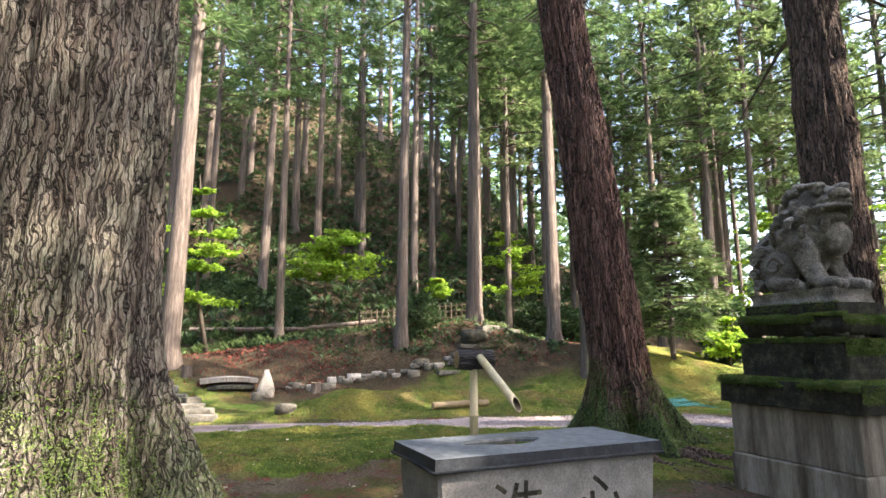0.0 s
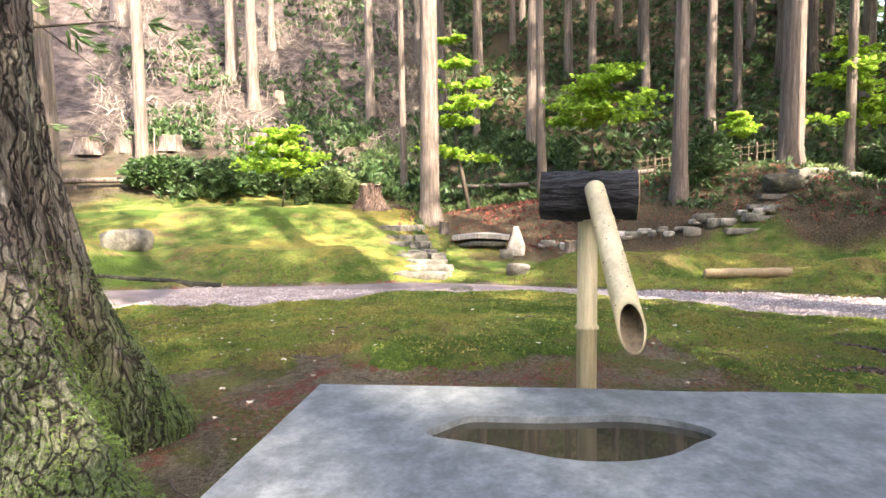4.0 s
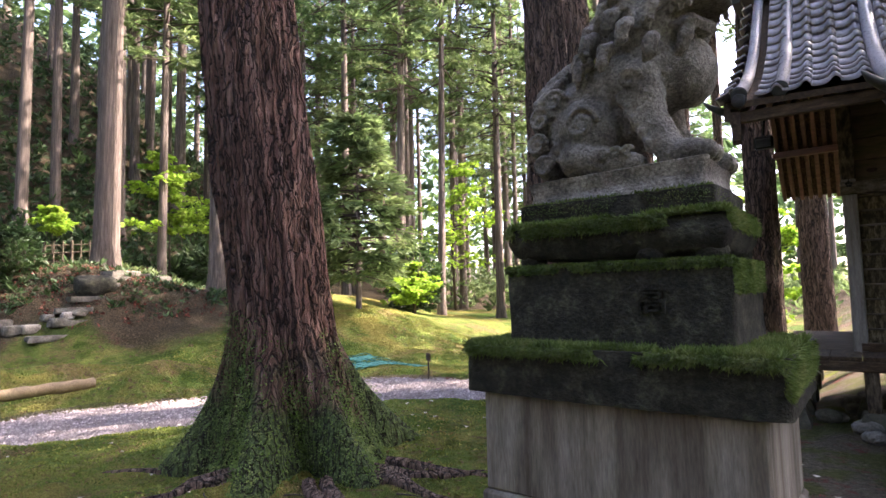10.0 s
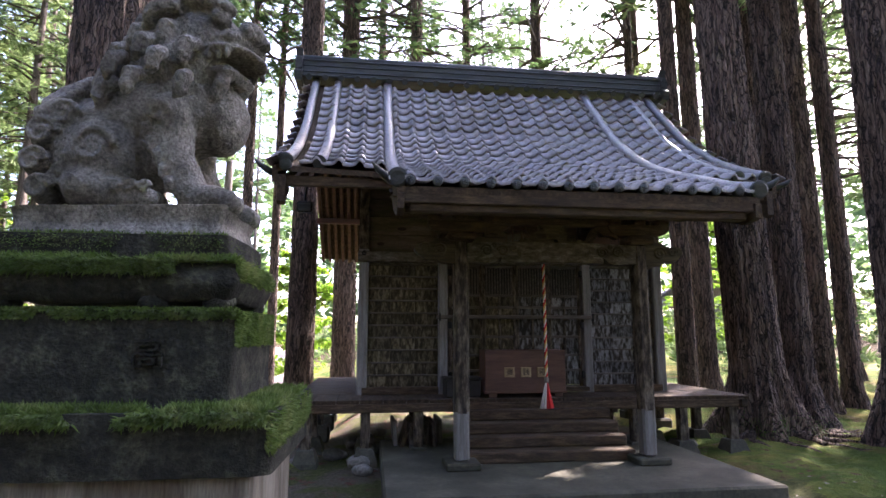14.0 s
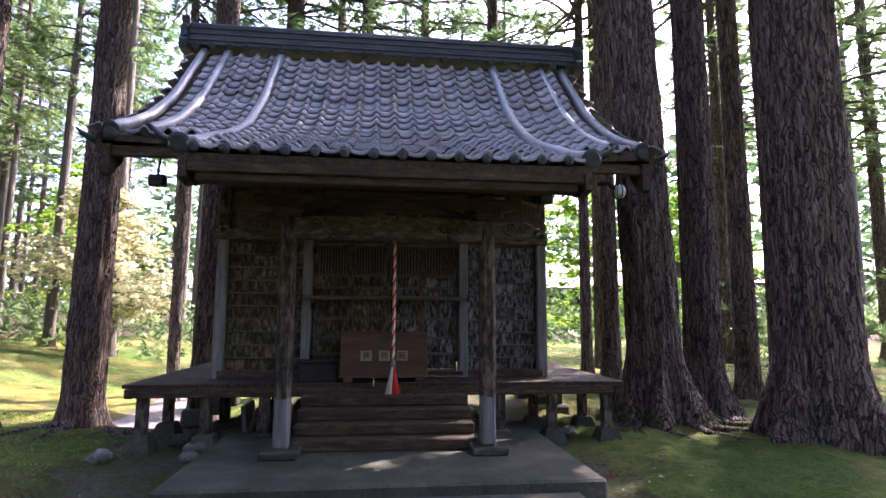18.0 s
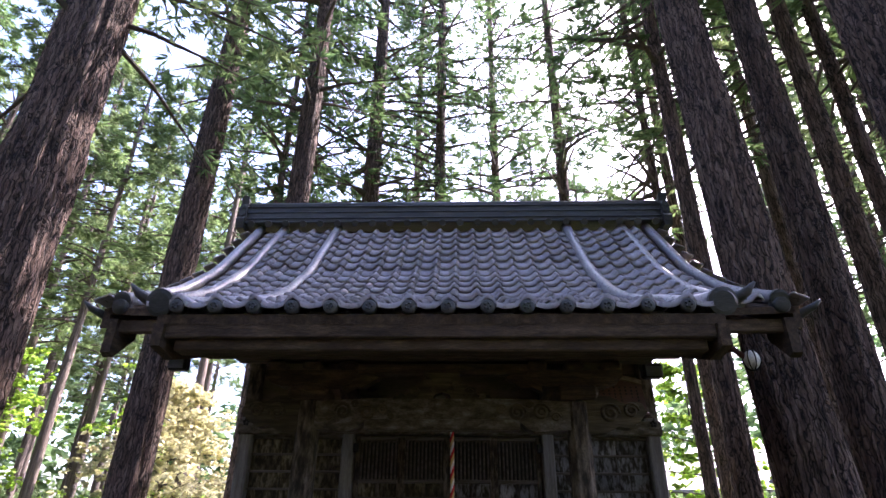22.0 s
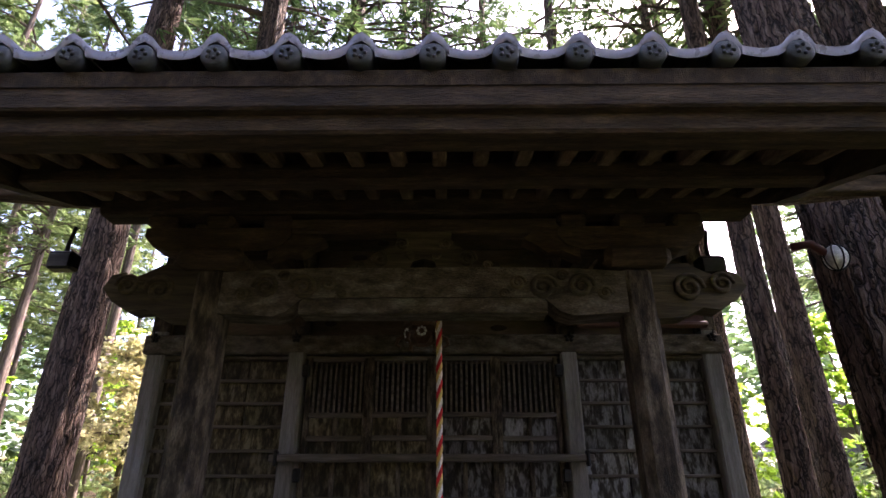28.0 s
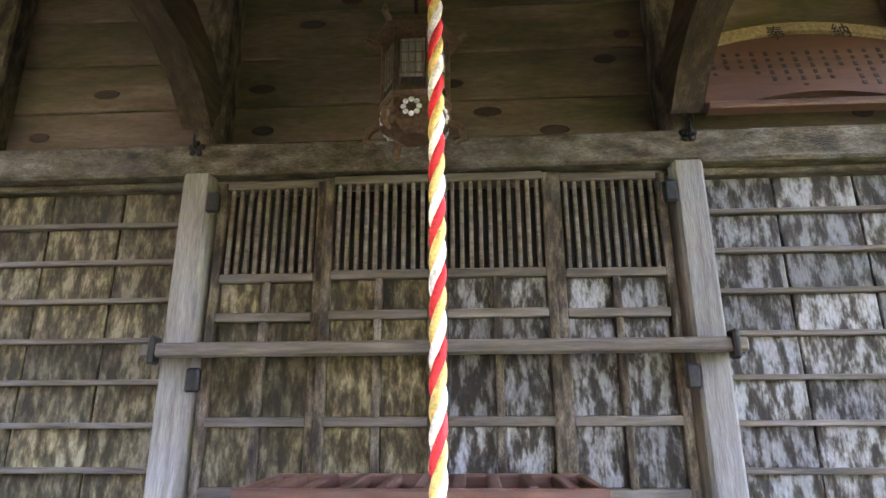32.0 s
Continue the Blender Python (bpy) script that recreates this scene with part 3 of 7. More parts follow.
def build_ground():
    xs, ys = spaced(-16, 6, 0.085, 600), spaced(-12, 6, 0.085, 600)
    me = bpy.data.meshes.new("ground")
    v, cover = [], []
    for y in ys:
        for x in xs:
            v.append((x, y, ground(x, y)))
            r, b = math.hypot(x + 2, y + 6.2), math.degrees(math.atan2(x + 2, y + 6.2))
            lim = table(b, MOSS_END) + 1.6 * fbm(x * 0.25, y * 0.25, 8.8, 3)
            hill = smooth(lim - 0.8, lim + 0.8, r)
            cut = hill * smooth(-93, -101, b + 4 * fbm(x * 0.2, y * 0.2, 5.1, 2)) * smooth(27, 31, r) * (1 - smooth(52, 60, r))
            cover += [moss_at(x, y) * (1 - hill), hill * (1 - cut), cut, 1.0]
    w = len(xs)
    me.from_pydata(v, [], [(j * w + i, j * w + i + 1, (j + 1) * w + i + 1, (j + 1) * w + i) for j in range(len(ys) - 1) for i in range(w - 1)])
    me.polygons.foreach_set("use_smooth", [True] * len(me.polygons))
    me.attributes.new("cover", "FLOAT_COLOR", "POINT").data.foreach_set("color", cover)
    m = bpy.data.materials.new("moss_and_soil")
    m.use_nodes = True
    nt, n = m.node_tree, m.node_tree.nodes
    link, bsdf = nt.links.new, n["Principled BSDF"]
    tc, at, sep = n.new("ShaderNodeTexCoord"), n.new("ShaderNodeAttribute"), n.new("ShaderNodeSeparateColor")
    at.attribute_name = "cover"
    link(at.outputs["Color"], sep.inputs[0])

    def tex(scale, detail=6, rough=0.6):
        t = n.new("ShaderNodeTexNoise")
        t.inputs["Scale"].default_value, t.inputs["Detail"].default_value, t.inputs["Roughness"].default_value = scale, detail, rough
        link(tc.outputs["Object"], t.inputs[0])
        return t.outputs["Fac"]

    def ramp(fac, stops):
        r = n.new("ShaderNodeValToRGB")
        e = r.color_ramp.elements
        while len(e) < len(stops):
            e.new(0.5)
        for k, (p, c) in zip(e, stops):
            k.position, k.color = p, (*c, 1)
        link(fac, r.inputs[0])
        return r.outputs[0]

    def mix(fac, a, b):
        k = n.new("ShaderNodeMix")
        k.data_type = "RGBA"
        link(fac, k.inputs[0])
        link(a, k.inputs[6])
        link(b, k.inputs[7])
        return k.outputs[2]

    def step(fac, a, b):
        k = n.new("ShaderNodeMapRange")
        k.interpolation_type = "SMOOTHSTEP"
        k.inputs["From Min"].default_value, k.inputs["From Max"].default_value = a, b
        link(fac, k.inputs["Value"])
        return k.outputs[0]

    def math2(op, a, b):
        k = n.new("ShaderNodeMath")
        k.operation = op
        for i, s in enumerate((a, b)):
            if isinstance(s, (int, float)):
                k.inputs[i].default_value = s
            else:
                link(s, k.inputs[i])
        return k.outputs[0]

    big, mid, fine, grain = tex(0.8, 8, 0.68), tex(1.9, 9, 0.75), tex(24, 5, 0.7), tex(130, 3, 0.7)
    moss = ramp(mid, ((0.30, (0.055, 0.092, 0.017)), (0.44, (0.115, 0.175, 0.032)), (0.56, (0.195, 0.235, 0.05)), (0.68, (0.28, 0.25, 0.075))))
    moss = mix(step(big, 0.49, 0.62), moss, ramp(fine, ((0.3, (0.12, 0.10, 0.035)), (0.7, (0.28, 0.215, 0.09)))))
    moss = mix(step(tex(9, 5), 0.54, 0.66), moss, ramp(fine, ((0.3, (0.10, 0.06, 0.03)), (0.7, (0.21, 0.15, 0.08)))))
    wide = tex(0.42, 5, 0.6)
    moss = mix(step(wide, 0.52, 0.60), moss, ramp(fine, ((0.3, (0.035, 0.075, 0.010)), (0.7, (0.12, 0.185, 0.03)))))
    moss = mix(step(wide, 0.47, 0.38), moss, ramp(fine, ((0.3, (0.17, 0.16, 0.035)), (0.7, (0.36, 0.315, 0.08)))))
    soil = ramp(fine, ((0.28, (0.07, 0.058, 0.038)), (0.5, (0.16, 0.135, 0.095)), (0.72, (0.27, 0.23, 0.175))))
    soil = mix(step(tex(1.3, 6, 0.65), 0.44, 0.56), soil, ramp(fine, ((0.3, (0.07, 0.08, 0.026)), (0.7, (0.17, 0.18, 0.065)))))
    litter = ramp(grain, ((0.3, (0.07, 0.026, 0.02)), (0.5, (0.18, 0.065, 0.048)), (0.72, (0.28, 0.125, 0.092))))
    soil = mix(math2("MULTIPLY", step(tex(1.7, 9, 0.78), 0.54, 0.60), step(grain, 0.38, 0.5)), soil, litter)
    scrub = ramp(fine, ((0.32, (0.016, 0.014, 0.008)), (0.5, (0.070, 0.055, 0.033)), (0.66, (0.17, 0.125, 0.078))))
    cutc = ramp(mid, ((0.34, (0.022, 0.018, 0.015)), (0.5, (0.075, 0.060, 0.053)), (0.66, (0.14, 0.115, 0.105))))
    edge = math2("ADD", sep.outputs[0], math2("MULTIPLY", math2("SUBTRACT", fine, 0.5), 0.9))
    c = mix(step(edge, 0.38, 0.55), soil, moss)
    c = mix(sep.outputs[1], c, scrub)
    c = mix(sep.outputs[2], c, cutc)
    hs, br = n.new("ShaderNodeHueSaturation"), n.new("ShaderNodeMapRange")
    br.inputs["From Min"].default_value, br.inputs["From Max"].default_value, br.inputs["To Min"].default_value, br.inputs["To Max"].default_value = 0.3, 0.7, 0.25, 1.85
    link(grain, br.inputs["Value"])
    link(br.outputs[0], hs.inputs["Value"])
    link(c, hs.inputs["Color"])
    link(hs.outputs[0], bsdf.inputs["Base Color"])
    bsdf.inputs["Roughness"].default_value, bsdf.inputs["Specular IOR Level"].default_value = 0.95, 0.15
    bp = n.new("ShaderNodeBump")
    bp.inputs["Strength"].default_value, bp.inputs["Distance"].default_value = 1.0, 0.10
    link(math2("ADD", math2("ADD", fine, math2("MULTIPLY", tex(7.5, 5, 0.7), 1.6)), math2("MULTIPLY", grain, 0.6)), bp.inputs["Height"])
    link(bp.outputs[0], bsdf.inputs["Normal"])
    me.materials.append(m)
    tagged(new("ground", me), "uneven mossy ground with bare soil and red cedar litter", "ground", kind="structure")


def build_path():
    m, n = Mesh(), 180
    for i in range(n + 1):
        s = i / n * (len(PATH_MID) - 1)
        k = min(int(s), len(PATH_MID) - 2)
        t = s - k
        p0, p1, p2, p3 = (Vector(PATH_MID[min(max(j, 0), len(PATH_MID) - 1)]) for j in (k - 1, k, k + 1, k + 2))
        c = 0.5 * (2 * p1 + (p2 - p0) * t + (2 * p0 - 5 * p1 + 4 * p2 - p3) * t * t + (3 * p1 - p0 - 3 * p2 + p3) * t ** 3)
        d = (p2 - p1).normalized()
        h = table(c.y, PATH_HALF)
        for j in range(13):
            o = (j / 6 - 1) * (h + 0.25)
            q = c + Vector((-d.y, d.x)) * o
            m.v.append((q.x, q.y, land(q.x, q.y) + 0.012 - 0.05 * max(0, abs(o) - h + 0.1) * 4))
        if i:
            m.f += [((i - 1) * 13 + j, (i - 1) * 13 + j + 1, i * 13 + j + 1, i * 13 + j) for j in range(12)]
    tagged(part("path", m, M["gravel"], smooth=True), "pale pinkish grey gravel path through the moss", "path", kind="structure")


build_ground()
build_path()


# ---- trees ----
def trunk_mesh(r, h, flare=1.8, seg=18, rings=16, lean=(0, 0), rough=0.05, top=0.25, low=None, seed=0.0, ridge=9.0, lobes=5):
    """A tapered trunk with a root flare and furrowed bark."""
    m = Mesh()
    for i in range(rings + 1):
        t = i / rings
        z = h * t ** 1.8 if low is None else (low * (t / 0.8) ** 1.3 if t < 0.8 else low + (h - low) * (t - 0.8) / 0.2)
        rr = r * lerp(1.0, top, z / h)
        root = max(0, 1 - z / (r * 3.2))
        for k in range(seg):
            a = 2 * math.pi * k / seg
            lobe = 1 + (flare - 1) * root ** 2.2 * (0.75 + 0.45 * math.sin(lobes * a + seed) * 1.0 + 0.3 * math.sin((lobes + 3) * a + seed * 2))
            bark = rough * r * noise.noise((math.cos(a) * ridge, math.sin(a) * ridge, z * 0.9 + seed))
            bark += 0.5 * rough * r * noise.noise((math.cos(a) * ridge * 3, math.sin(a) * ridge * 3, z * 1.7 + seed))
            q = rr * lobe + bark
            m.v.append((q * math.cos(a) + lean[0] * z, q * math.sin(a) + lean[1] * z, z - 0.15 * (i == 0)))
        if i:
            m.f += [((i - 1) * seg + k, (i - 1) * seg + (k + 1) % seg, i * seg + (k + 1) % seg, i * seg + k) for k in range(seg)]
    return m


def spray(leaf, rng, p, d, size, blades, droop=0.3, width=0.085):
    """A fan of small leaf blades."""
    side = d.cross(Vector((0, 0, 1)))
    side = side.normalized() if side.length > 1e-3 else Vector((1, 0, 0))
    up = side.cross(d)
    for k in range(blades):
        a = rng.uniform(-1.1, 1.1)
        w = (d * math.cos(a) + side * math.sin(a) + up * rng.uniform(-0.5, 0.4) - Vector((0, 0, droop * rng.random()))).normalized()
        n = w.cross(Vector((rng.uniform(-1, 1), rng.uniform(-1, 1), rng.uniform(-1, 1)))).normalized()
        ln = size * rng.uniform(0.6, 1.2)
        o = p + w * ln * rng.uniform(0, 0.25)
        i = len(leaf.v)
        leaf.v += [tuple(o), tuple(o + w * ln * 0.5 + n * ln * width), tuple(o + w * ln), tuple(o + w * ln * 0.45 - n * ln * width)]
        leaf.f.append((i, i + 1, i + 2, i + 3))


def conifer_crown(seed, z0, h, reach, whorls, sprays, blades, size, droop=0.25, trunk_r=0.3, sparse=1.0):
    """Limbs and needles from z0 to the top."""
    rng = random.Random(seed)
    limb, leaf = Mesh(), Mesh()
    for i in range(whorls):
        t = (i + rng.random()) / whorls
        z = lerp(z0, h * 0.98, t)
        a = rng.uniform(0, 2 * math.pi)
        ln = reach * (1 - t) ** 0.7 * rng.uniform(0.45, 1.15) + 0.35
        if t < 0.15:
            ln *= 0.8
        d = Vector((math.cos(a), math.sin(a), rng.uniform(-0.15, 0.35)))
        pts = [Vector((0, 0, z)) + d * ln * s + Vector((0, 0, -droop * ln * s * s + 0.12 * ln * max(0, s - 0.7))) for s in (0, 0.35, 0.7, 1.0)]
        r = min(0.055, 0.022 * ln + 0.012)
        limb.tube(pts, [r, r * 0.7, r * 0.4, r * 0.12], 5, False)
        for k in range(sprays):
            s = lerp(0.25, 1.0, rng.random() ** 0.8)
            j = min(2, int(s * 3))
            p = pts[j].lerp(pts[j + 1], min(1, max(0, s * 3 - j)))
            b = rng.choice((-1, 1)) * rng.uniform(0.3, 1.2)
            w = Vector((math.cos(a + b), math.sin(a + b), rng.uniform(-0.3, 0.25))).normalized()
            q = p + w * ln * 0.28 * rng.random() * (1.3 - s) * 2
            if rng.random() < sparse:
                spray(leaf, rng, q, w, size * rng.uniform(0.7, 1.3), blades)
    return limb, leaf


def far_tree(seed, h, z0, reach, r, needle, label, bark="bark_far", whorls=82, sprays=11, blades=12, size=0.34):
    t = thing("cedar_tree", (0, 0, 0), label, "tree", "tall cedars of the grove")
    part("trunk", trunk_mesh(r, h, 1.55, 12, 14, seed=seed), M[bark], t, smooth=True)
    limb, leaf = conifer_crown(seed, z0, h, reach, whorls, sprays, blades, size)
    part("limb", limb, M["twig"], t, kind="stuff")
    part("crown", leaf, M[needle], t, kind="stuff")
    return t


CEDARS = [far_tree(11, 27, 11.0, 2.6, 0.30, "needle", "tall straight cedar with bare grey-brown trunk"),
          far_tree(12, 25, 9.5, 2.3, 0.30, "needle_sunlit", "tall cedar with light green sunlit needles"),
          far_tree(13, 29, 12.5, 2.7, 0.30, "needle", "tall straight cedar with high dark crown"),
          far_tree(14, 24, 7.5, 2.2, 0.30, "needle_sunlit", "slim cedar with foliage low on the trunk"),
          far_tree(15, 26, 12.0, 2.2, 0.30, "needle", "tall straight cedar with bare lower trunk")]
# place x, y, trunk radius, kind
GROVE = ((-20.5, -23.1, 0.50, 2), (-24.6, -22.1, 0.27, 4), (-34.6, -22.8, 0.40, 2), (-36.3, -31.1, 0.5, 0), (-27.2, -11.1, 0.17, 4), (-21.8, -9.2, 0.36, 2),
         (-24.9, -5.0, 0.20, 4), (-32.4, -8.0, 0.22, 0), (-30.9, -5.2, 0.26, 2), (-34.7, -1.6, 0.25, 0), (-19.6, -1.2, 0.23, 2), (-29.5, 3.0, 0.24, 0), (-30.5, 4.6, 0.22, 2),
         (-20.0, 2.06, 0.27, 0), (-21.4, 3.0, 0.20, 2), (-22.5, 5.2, 0.17, 1), (-17.4, 4.2, 0.27, 2), (-14.3, 3.3, 0.2, 4), (-16.7, -19.8, 0.37, 2), (-16.6, 11.8, 0.22, 1), (-15.6, 13.2, 0.17, 1), (-18.0, 18.5, 0.2, 3), (-14.3, 15.8, 0.2, 1),
         (-12.6, 18.2, 0.21, 1), (-16.5, 21.5, 0.16, 3), (-10.5, 18.5, 0.22, 2), (-13.5, 26.0, 0.22, 1), (-19.5, 26.0, 0.24, 3))
_rng = random.Random(5)
_spots = [(x, y) for x, y, *_ in GROVE]


def plant(kind, x, y, r, turn=None):
    c = CEDARS[kind]
    s = r / 0.30
    hs = min(1.25, max(0.7, _rng.uniform(0.85, 1.1)))
    m = Matrix.Translation((x, y, land(x, y) - 0.05)) @ Matrix.Rotation(_rng.uniform(0, 6.28) if turn is None else turn, 4, "Z") @ Matrix.Rotation(radians(_rng.uniform(-1.2, 1.2)), 4, "X") @ Matrix.Diagonal((s, s, hs, 1))
    return m


_used = set()


def grow(kind, x, y, r):
    c, m = CEDARS[kind], plant(kind, x, y, r)
    if kind not in _used:
        _used.add(kind)
        c.matrix_world = m
        for ch in c.children:
            if ch.name.startswith(("crown", "limb")):
                ch.scale = (0.30 / r, 0.30 / r, 1)
        return c
    t = new("cedar_tree")
    for k in ("label", "category", "group"):
        t[k] = c[k]
    t.matrix_world = m
    for ch in c.children:
        o = new(ch.name.split(".")[0], ch.data)
        o.parent = t
        if not ch.name.startswith("trunk"):
            o["kind"] = "stuff"
        if ch.name.startswith(("crown", "limb")):
            o.scale = (0.30 / r, 0.30 / r, 1)
    return t


for x, y, r, k in GROVE:
    grow(k, x, y, r)
# the rest of the wood: hillside to the west, level wood to the north-west, north and east
for n_, (b0, b1, r0, r1) in ((34, (-118, -66, 30, 58)), (22, (-66, -44, 27, 48)), (30, (-66, -30, 30, 60)), (16, (-30, 5, 34, 60)), (9, (8, 75, 24, 55)), (14, (75, 222, 16, 45))):
    tries = 0
    while n_ and tries < 4000:
        tries += 1
        b, d = radians(_rng.uniform(b0, b1)), _rng.uniform(r0, r1)
        x, y = -2 + d * math.sin(b), -6.2 + d * math.cos(b)
        if min(math.hypot(x - p, y - q) for p, q in _spots) < 2.6 or (-4 < x < 4 and y < 16 and y > -12) or path_off(x, y) < 1.5:
            continue
        _spots.append((x, y))
        grow(_rng.choice((0, 1, 2, 3, 4) if b0 < -30 and b1 < 5 else (0, 2, 4, 0, 3)), x, y, _rng.uniform(0.18, 0.34))
        n_ -= 1


def great_tree(x, y, r, label, bark, h=30, lean=(0, 0), flare=1.7, seg=96, rings=90, low=7.0, seed=0.0, crown=13.0, rough=0.09, lobes=5, moss=0.0, needle="needle", reach=3.2, whorls=80, boughs=0):
    t = thing("great_cedar", (x, y, ground(x, y)), label, "tree", "great cedars by the shrine")
    tr = trunk_mesh(r, h, flare, seg, rings, lean, rough, 0.3, low, seed, 8.0, lobes)
    part("trunk", tr, M[bark], t, smooth=True)
    limb, leaf = conifer_crown(int(seed * 10) + 3, crown, h, reach, whorls, 11, 12, 0.30, sparse=0.75)
    if boughs:      # a few low boughs under the crown
        low_limb, low_leaf = conifer_crown(int(seed * 10) + 5, 7.5, 12.5, 4.0, boughs, 26, 12, 0.24, sparse=0.8)
        limb.add(low_limb.v, low_limb.f)
        leaf.add(low_leaf.v, low_leaf.f)
    for mm in (limb, leaf):
        mm.v = [(a + lean[0] * c, b + lean[1] * c, c) for a, b, c in mm.v]
    part("limb", limb, M["twig"], t, kind="stuff")
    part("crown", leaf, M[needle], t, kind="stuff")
    if moss:
        rng, mo = random.Random(int(seed * 100) + 9), Mesh()
        top = moss
        for i in range(len(tr.v)):
            p = Vector(tr.v[i])
            k = 1 - p.z / (top * (0.55 + 0.6 * noise.noise((p.x * 1.6, p.y * 1.6, seed)) + 0.35))
            if p.z < 0 or rng.random() > k * 1.6:
                continue
            o = Vector((p.x - lean[0] * p.z, p.y - lean[1] * p.z, 0)).normalized()
            for _ in range(11):
                q = p + Vector((rng.uniform(-1, 1), rng.uniform(-1, 1), rng.uniform(-1, 1))) * 0.045
                w = (o + Vector((rng.uniform(-1, 1), rng.uniform(-1, 1), rng.uniform(-0.9, 0.6)))).normalized() * rng.uniform(0.010, 0.028)
                s = Vector((-o.y, o.x, rng.uniform(-0.6, 0.6))).normalized() * rng.uniform(0.004, 0.010)
                n = len(mo.v)
                mo.v += [tuple(q - s), tuple(q + s), tuple(q + w)]
                mo.f.append((n, n + 1, n + 2))
        part("moss", mo, M["moss"], t, "green moss round the foot", kind="stuff")
    return t


great_tree(-3.90, -9.33, 0.67, "huge old cedar with fissured grey bark and mossy foot", "bark_old", 32, (0.010, 0.0), 1.85, 220, 190, 8, 1.3, 14, 0.11, 5, moss=1.7)
great_tree(-5.93, -2.40, 0.43, "leaning red-barked cedar with mossy spreading roots", "bark_red", 30, (-0.072, -0.085), 2.2, 180, 170, 8, 2.1, 14, 0.13, 6, moss=1.3)
great_tree(-5.3, 1.9, 0.50, "thick straight cedar with deeply furrowed bark", "bark", 30, (0.0, 0.0), 1.5, 110, 90, 8, 3.3, 13, 0.12, needle="needle_sunlit", boughs=16)
great_tree(-5.35, 5.8, 0.34, "straight dark cedar beside the gravel path", "bark", 29, (0.004, 0.0), 1.7, 60, 50, 8, 4.2, 11, 0.10, reach=2.4, whorls=60)
great_tree(-3.2, 5.7, 0.28, "straight dark cedar at the back of the shrine", "bark", 27, (0.004, 0.0), 1.7, 48, 50, 8, 4.7, 10, 0.10, reach=2.6)
great_tree(3.74, 2.2, 0.36, "dark cedar with spreading mossy foot beside the veranda", "bark", 30, (-0.034, 0.0), 2.1, 96, 80, 8, 5.4, 12, 0.12, 5, moss=0.35)
great_tree(4.28, 5.0, 0.19, "dark straight cedar behind the shrine corner", "bark", 27, (0.0, 0.0), 1.5, 40, 40, 8, 6.1, 10, 0.10)
great_tree(4.78, 2.75, 0.275, "dark straight cedar with mossy foot", "bark", 29, (0.0, 0.0), 1.9, 70, 60, 8, 7.4, 11, 0.11, moss=0.3)
great_tree(6.34, 4.0, 0.20, "straight brown cedar in the row east of the shrine", "bark", 28, (0.0, 0.0), 1.5, 44, 44, 8, 8.6, 11, 0.10)
great_tree(5.08, 0.85, 0.44, "massive cedar with pale split bark", "bark", 31, (-0.012, 0.0), 1.7, 110, 90, 8, 9.2, 13, 0.12)
great_tree(5.15, 8.5, 0.15, "slim cedar behind the shrine", "bark", 24, (0, 0), 1.4, 24, 30, 8, 10.2, 9, 0.08)
great_tree(-5.3, 10.2, 0.16, "slim cedar west of the shrine", "bark", 25, (0, 0), 1.4, 24, 30, 8, 11.2, 10, 0.08)
great_tree(-4.6, 10.8, 0.14, "slim cedar west of the shrine", "bark", 24, (0, 0), 1.4, 24, 30, 8, 12.2, 10, 0.08)
great_tree(-2.6, 10.5, 0.34, "cedar rising behind the shrine roof", "bark", 29, (0, 0), 1.4, 30, 30, 8, 13.2, 9, 0.08, reach=3.4, whorls=110)
great_tree(-0.55, 11.5, 0.26, "cedar rising behind the shrine roof", "bark", 28, (0, 0), 1.4, 30, 30, 8, 14.2, 8, 0.08, reach=3.4, whorls=110)
great_tree(1.4, 13.4, 0.22, "cedar rising behind the shrine roof", "bark", 28, (0, 0), 1.4, 30, 30, 8, 15.7, 8, 0.08, reach=3.4, whorls=110)
great_tree(-1.6, 14.8, 0.22, "cedar rising behind the shrine roof", "bark", 28, (0, 0), 1.4, 30, 30, 8, 15.9, 8, 0.08, reach=3.4, whorls=110)
great_tree(3.4, 11.4, 0.24, "cedar rising behind the shrine roof", "bark", 28, (0, 0), 1.4, 30, 30, 8, 15.2, 8, 0.08, reach=3.4, whorls=110)
for k, (x, y, r) in enumerate(((5.7, 6.6, 0.24), (6.9, 6.0, 0.22), (7.6, 3.2, 0.24), (7.9, 8.3, 0.2), (9.3, 5.2, 0.25), (6.4, 10.6, 0.2), (7.3, 4.45, 0.175), (8.8, 1.6, 0.2))):
    great_tree(x, y, r, "straight dark cedar in the stand east of the shrine", "bark", 27, (0, 0), 1.6, 32, 34, 8, 16.1 + k, 9, 0.10, needle="needle_sunlit", reach=2.6, whorls=58)


# extra dense crowns, placed to keep sun patches off the slab and forecourt
for k, (x, y) in enumerate(((12.2, 9.6), (14.0, 13.2), (15.5, 10.4), (17.0, 8.2), (11.0, 11.6), (15.0, 4.0))):
    great_tree(x, y, 0.2 + 0.02 * (k % 3), "straight cedar added to the east, its dense crown blocking the sun", "bark", 22, (0, 0), 1.5, 24, 26, 8, 61.0 + k, 6.0, 0.08, needle="needle_sunlit", reach=3.2, whorls=85)
great_tree(-5.5, -11.3, 0.45, "dark cedar behind the huge old tree", "bark_red", 29, (0.0, 0.0), 1.5, 60, 50, 8, 31.0, 13, 0.12)
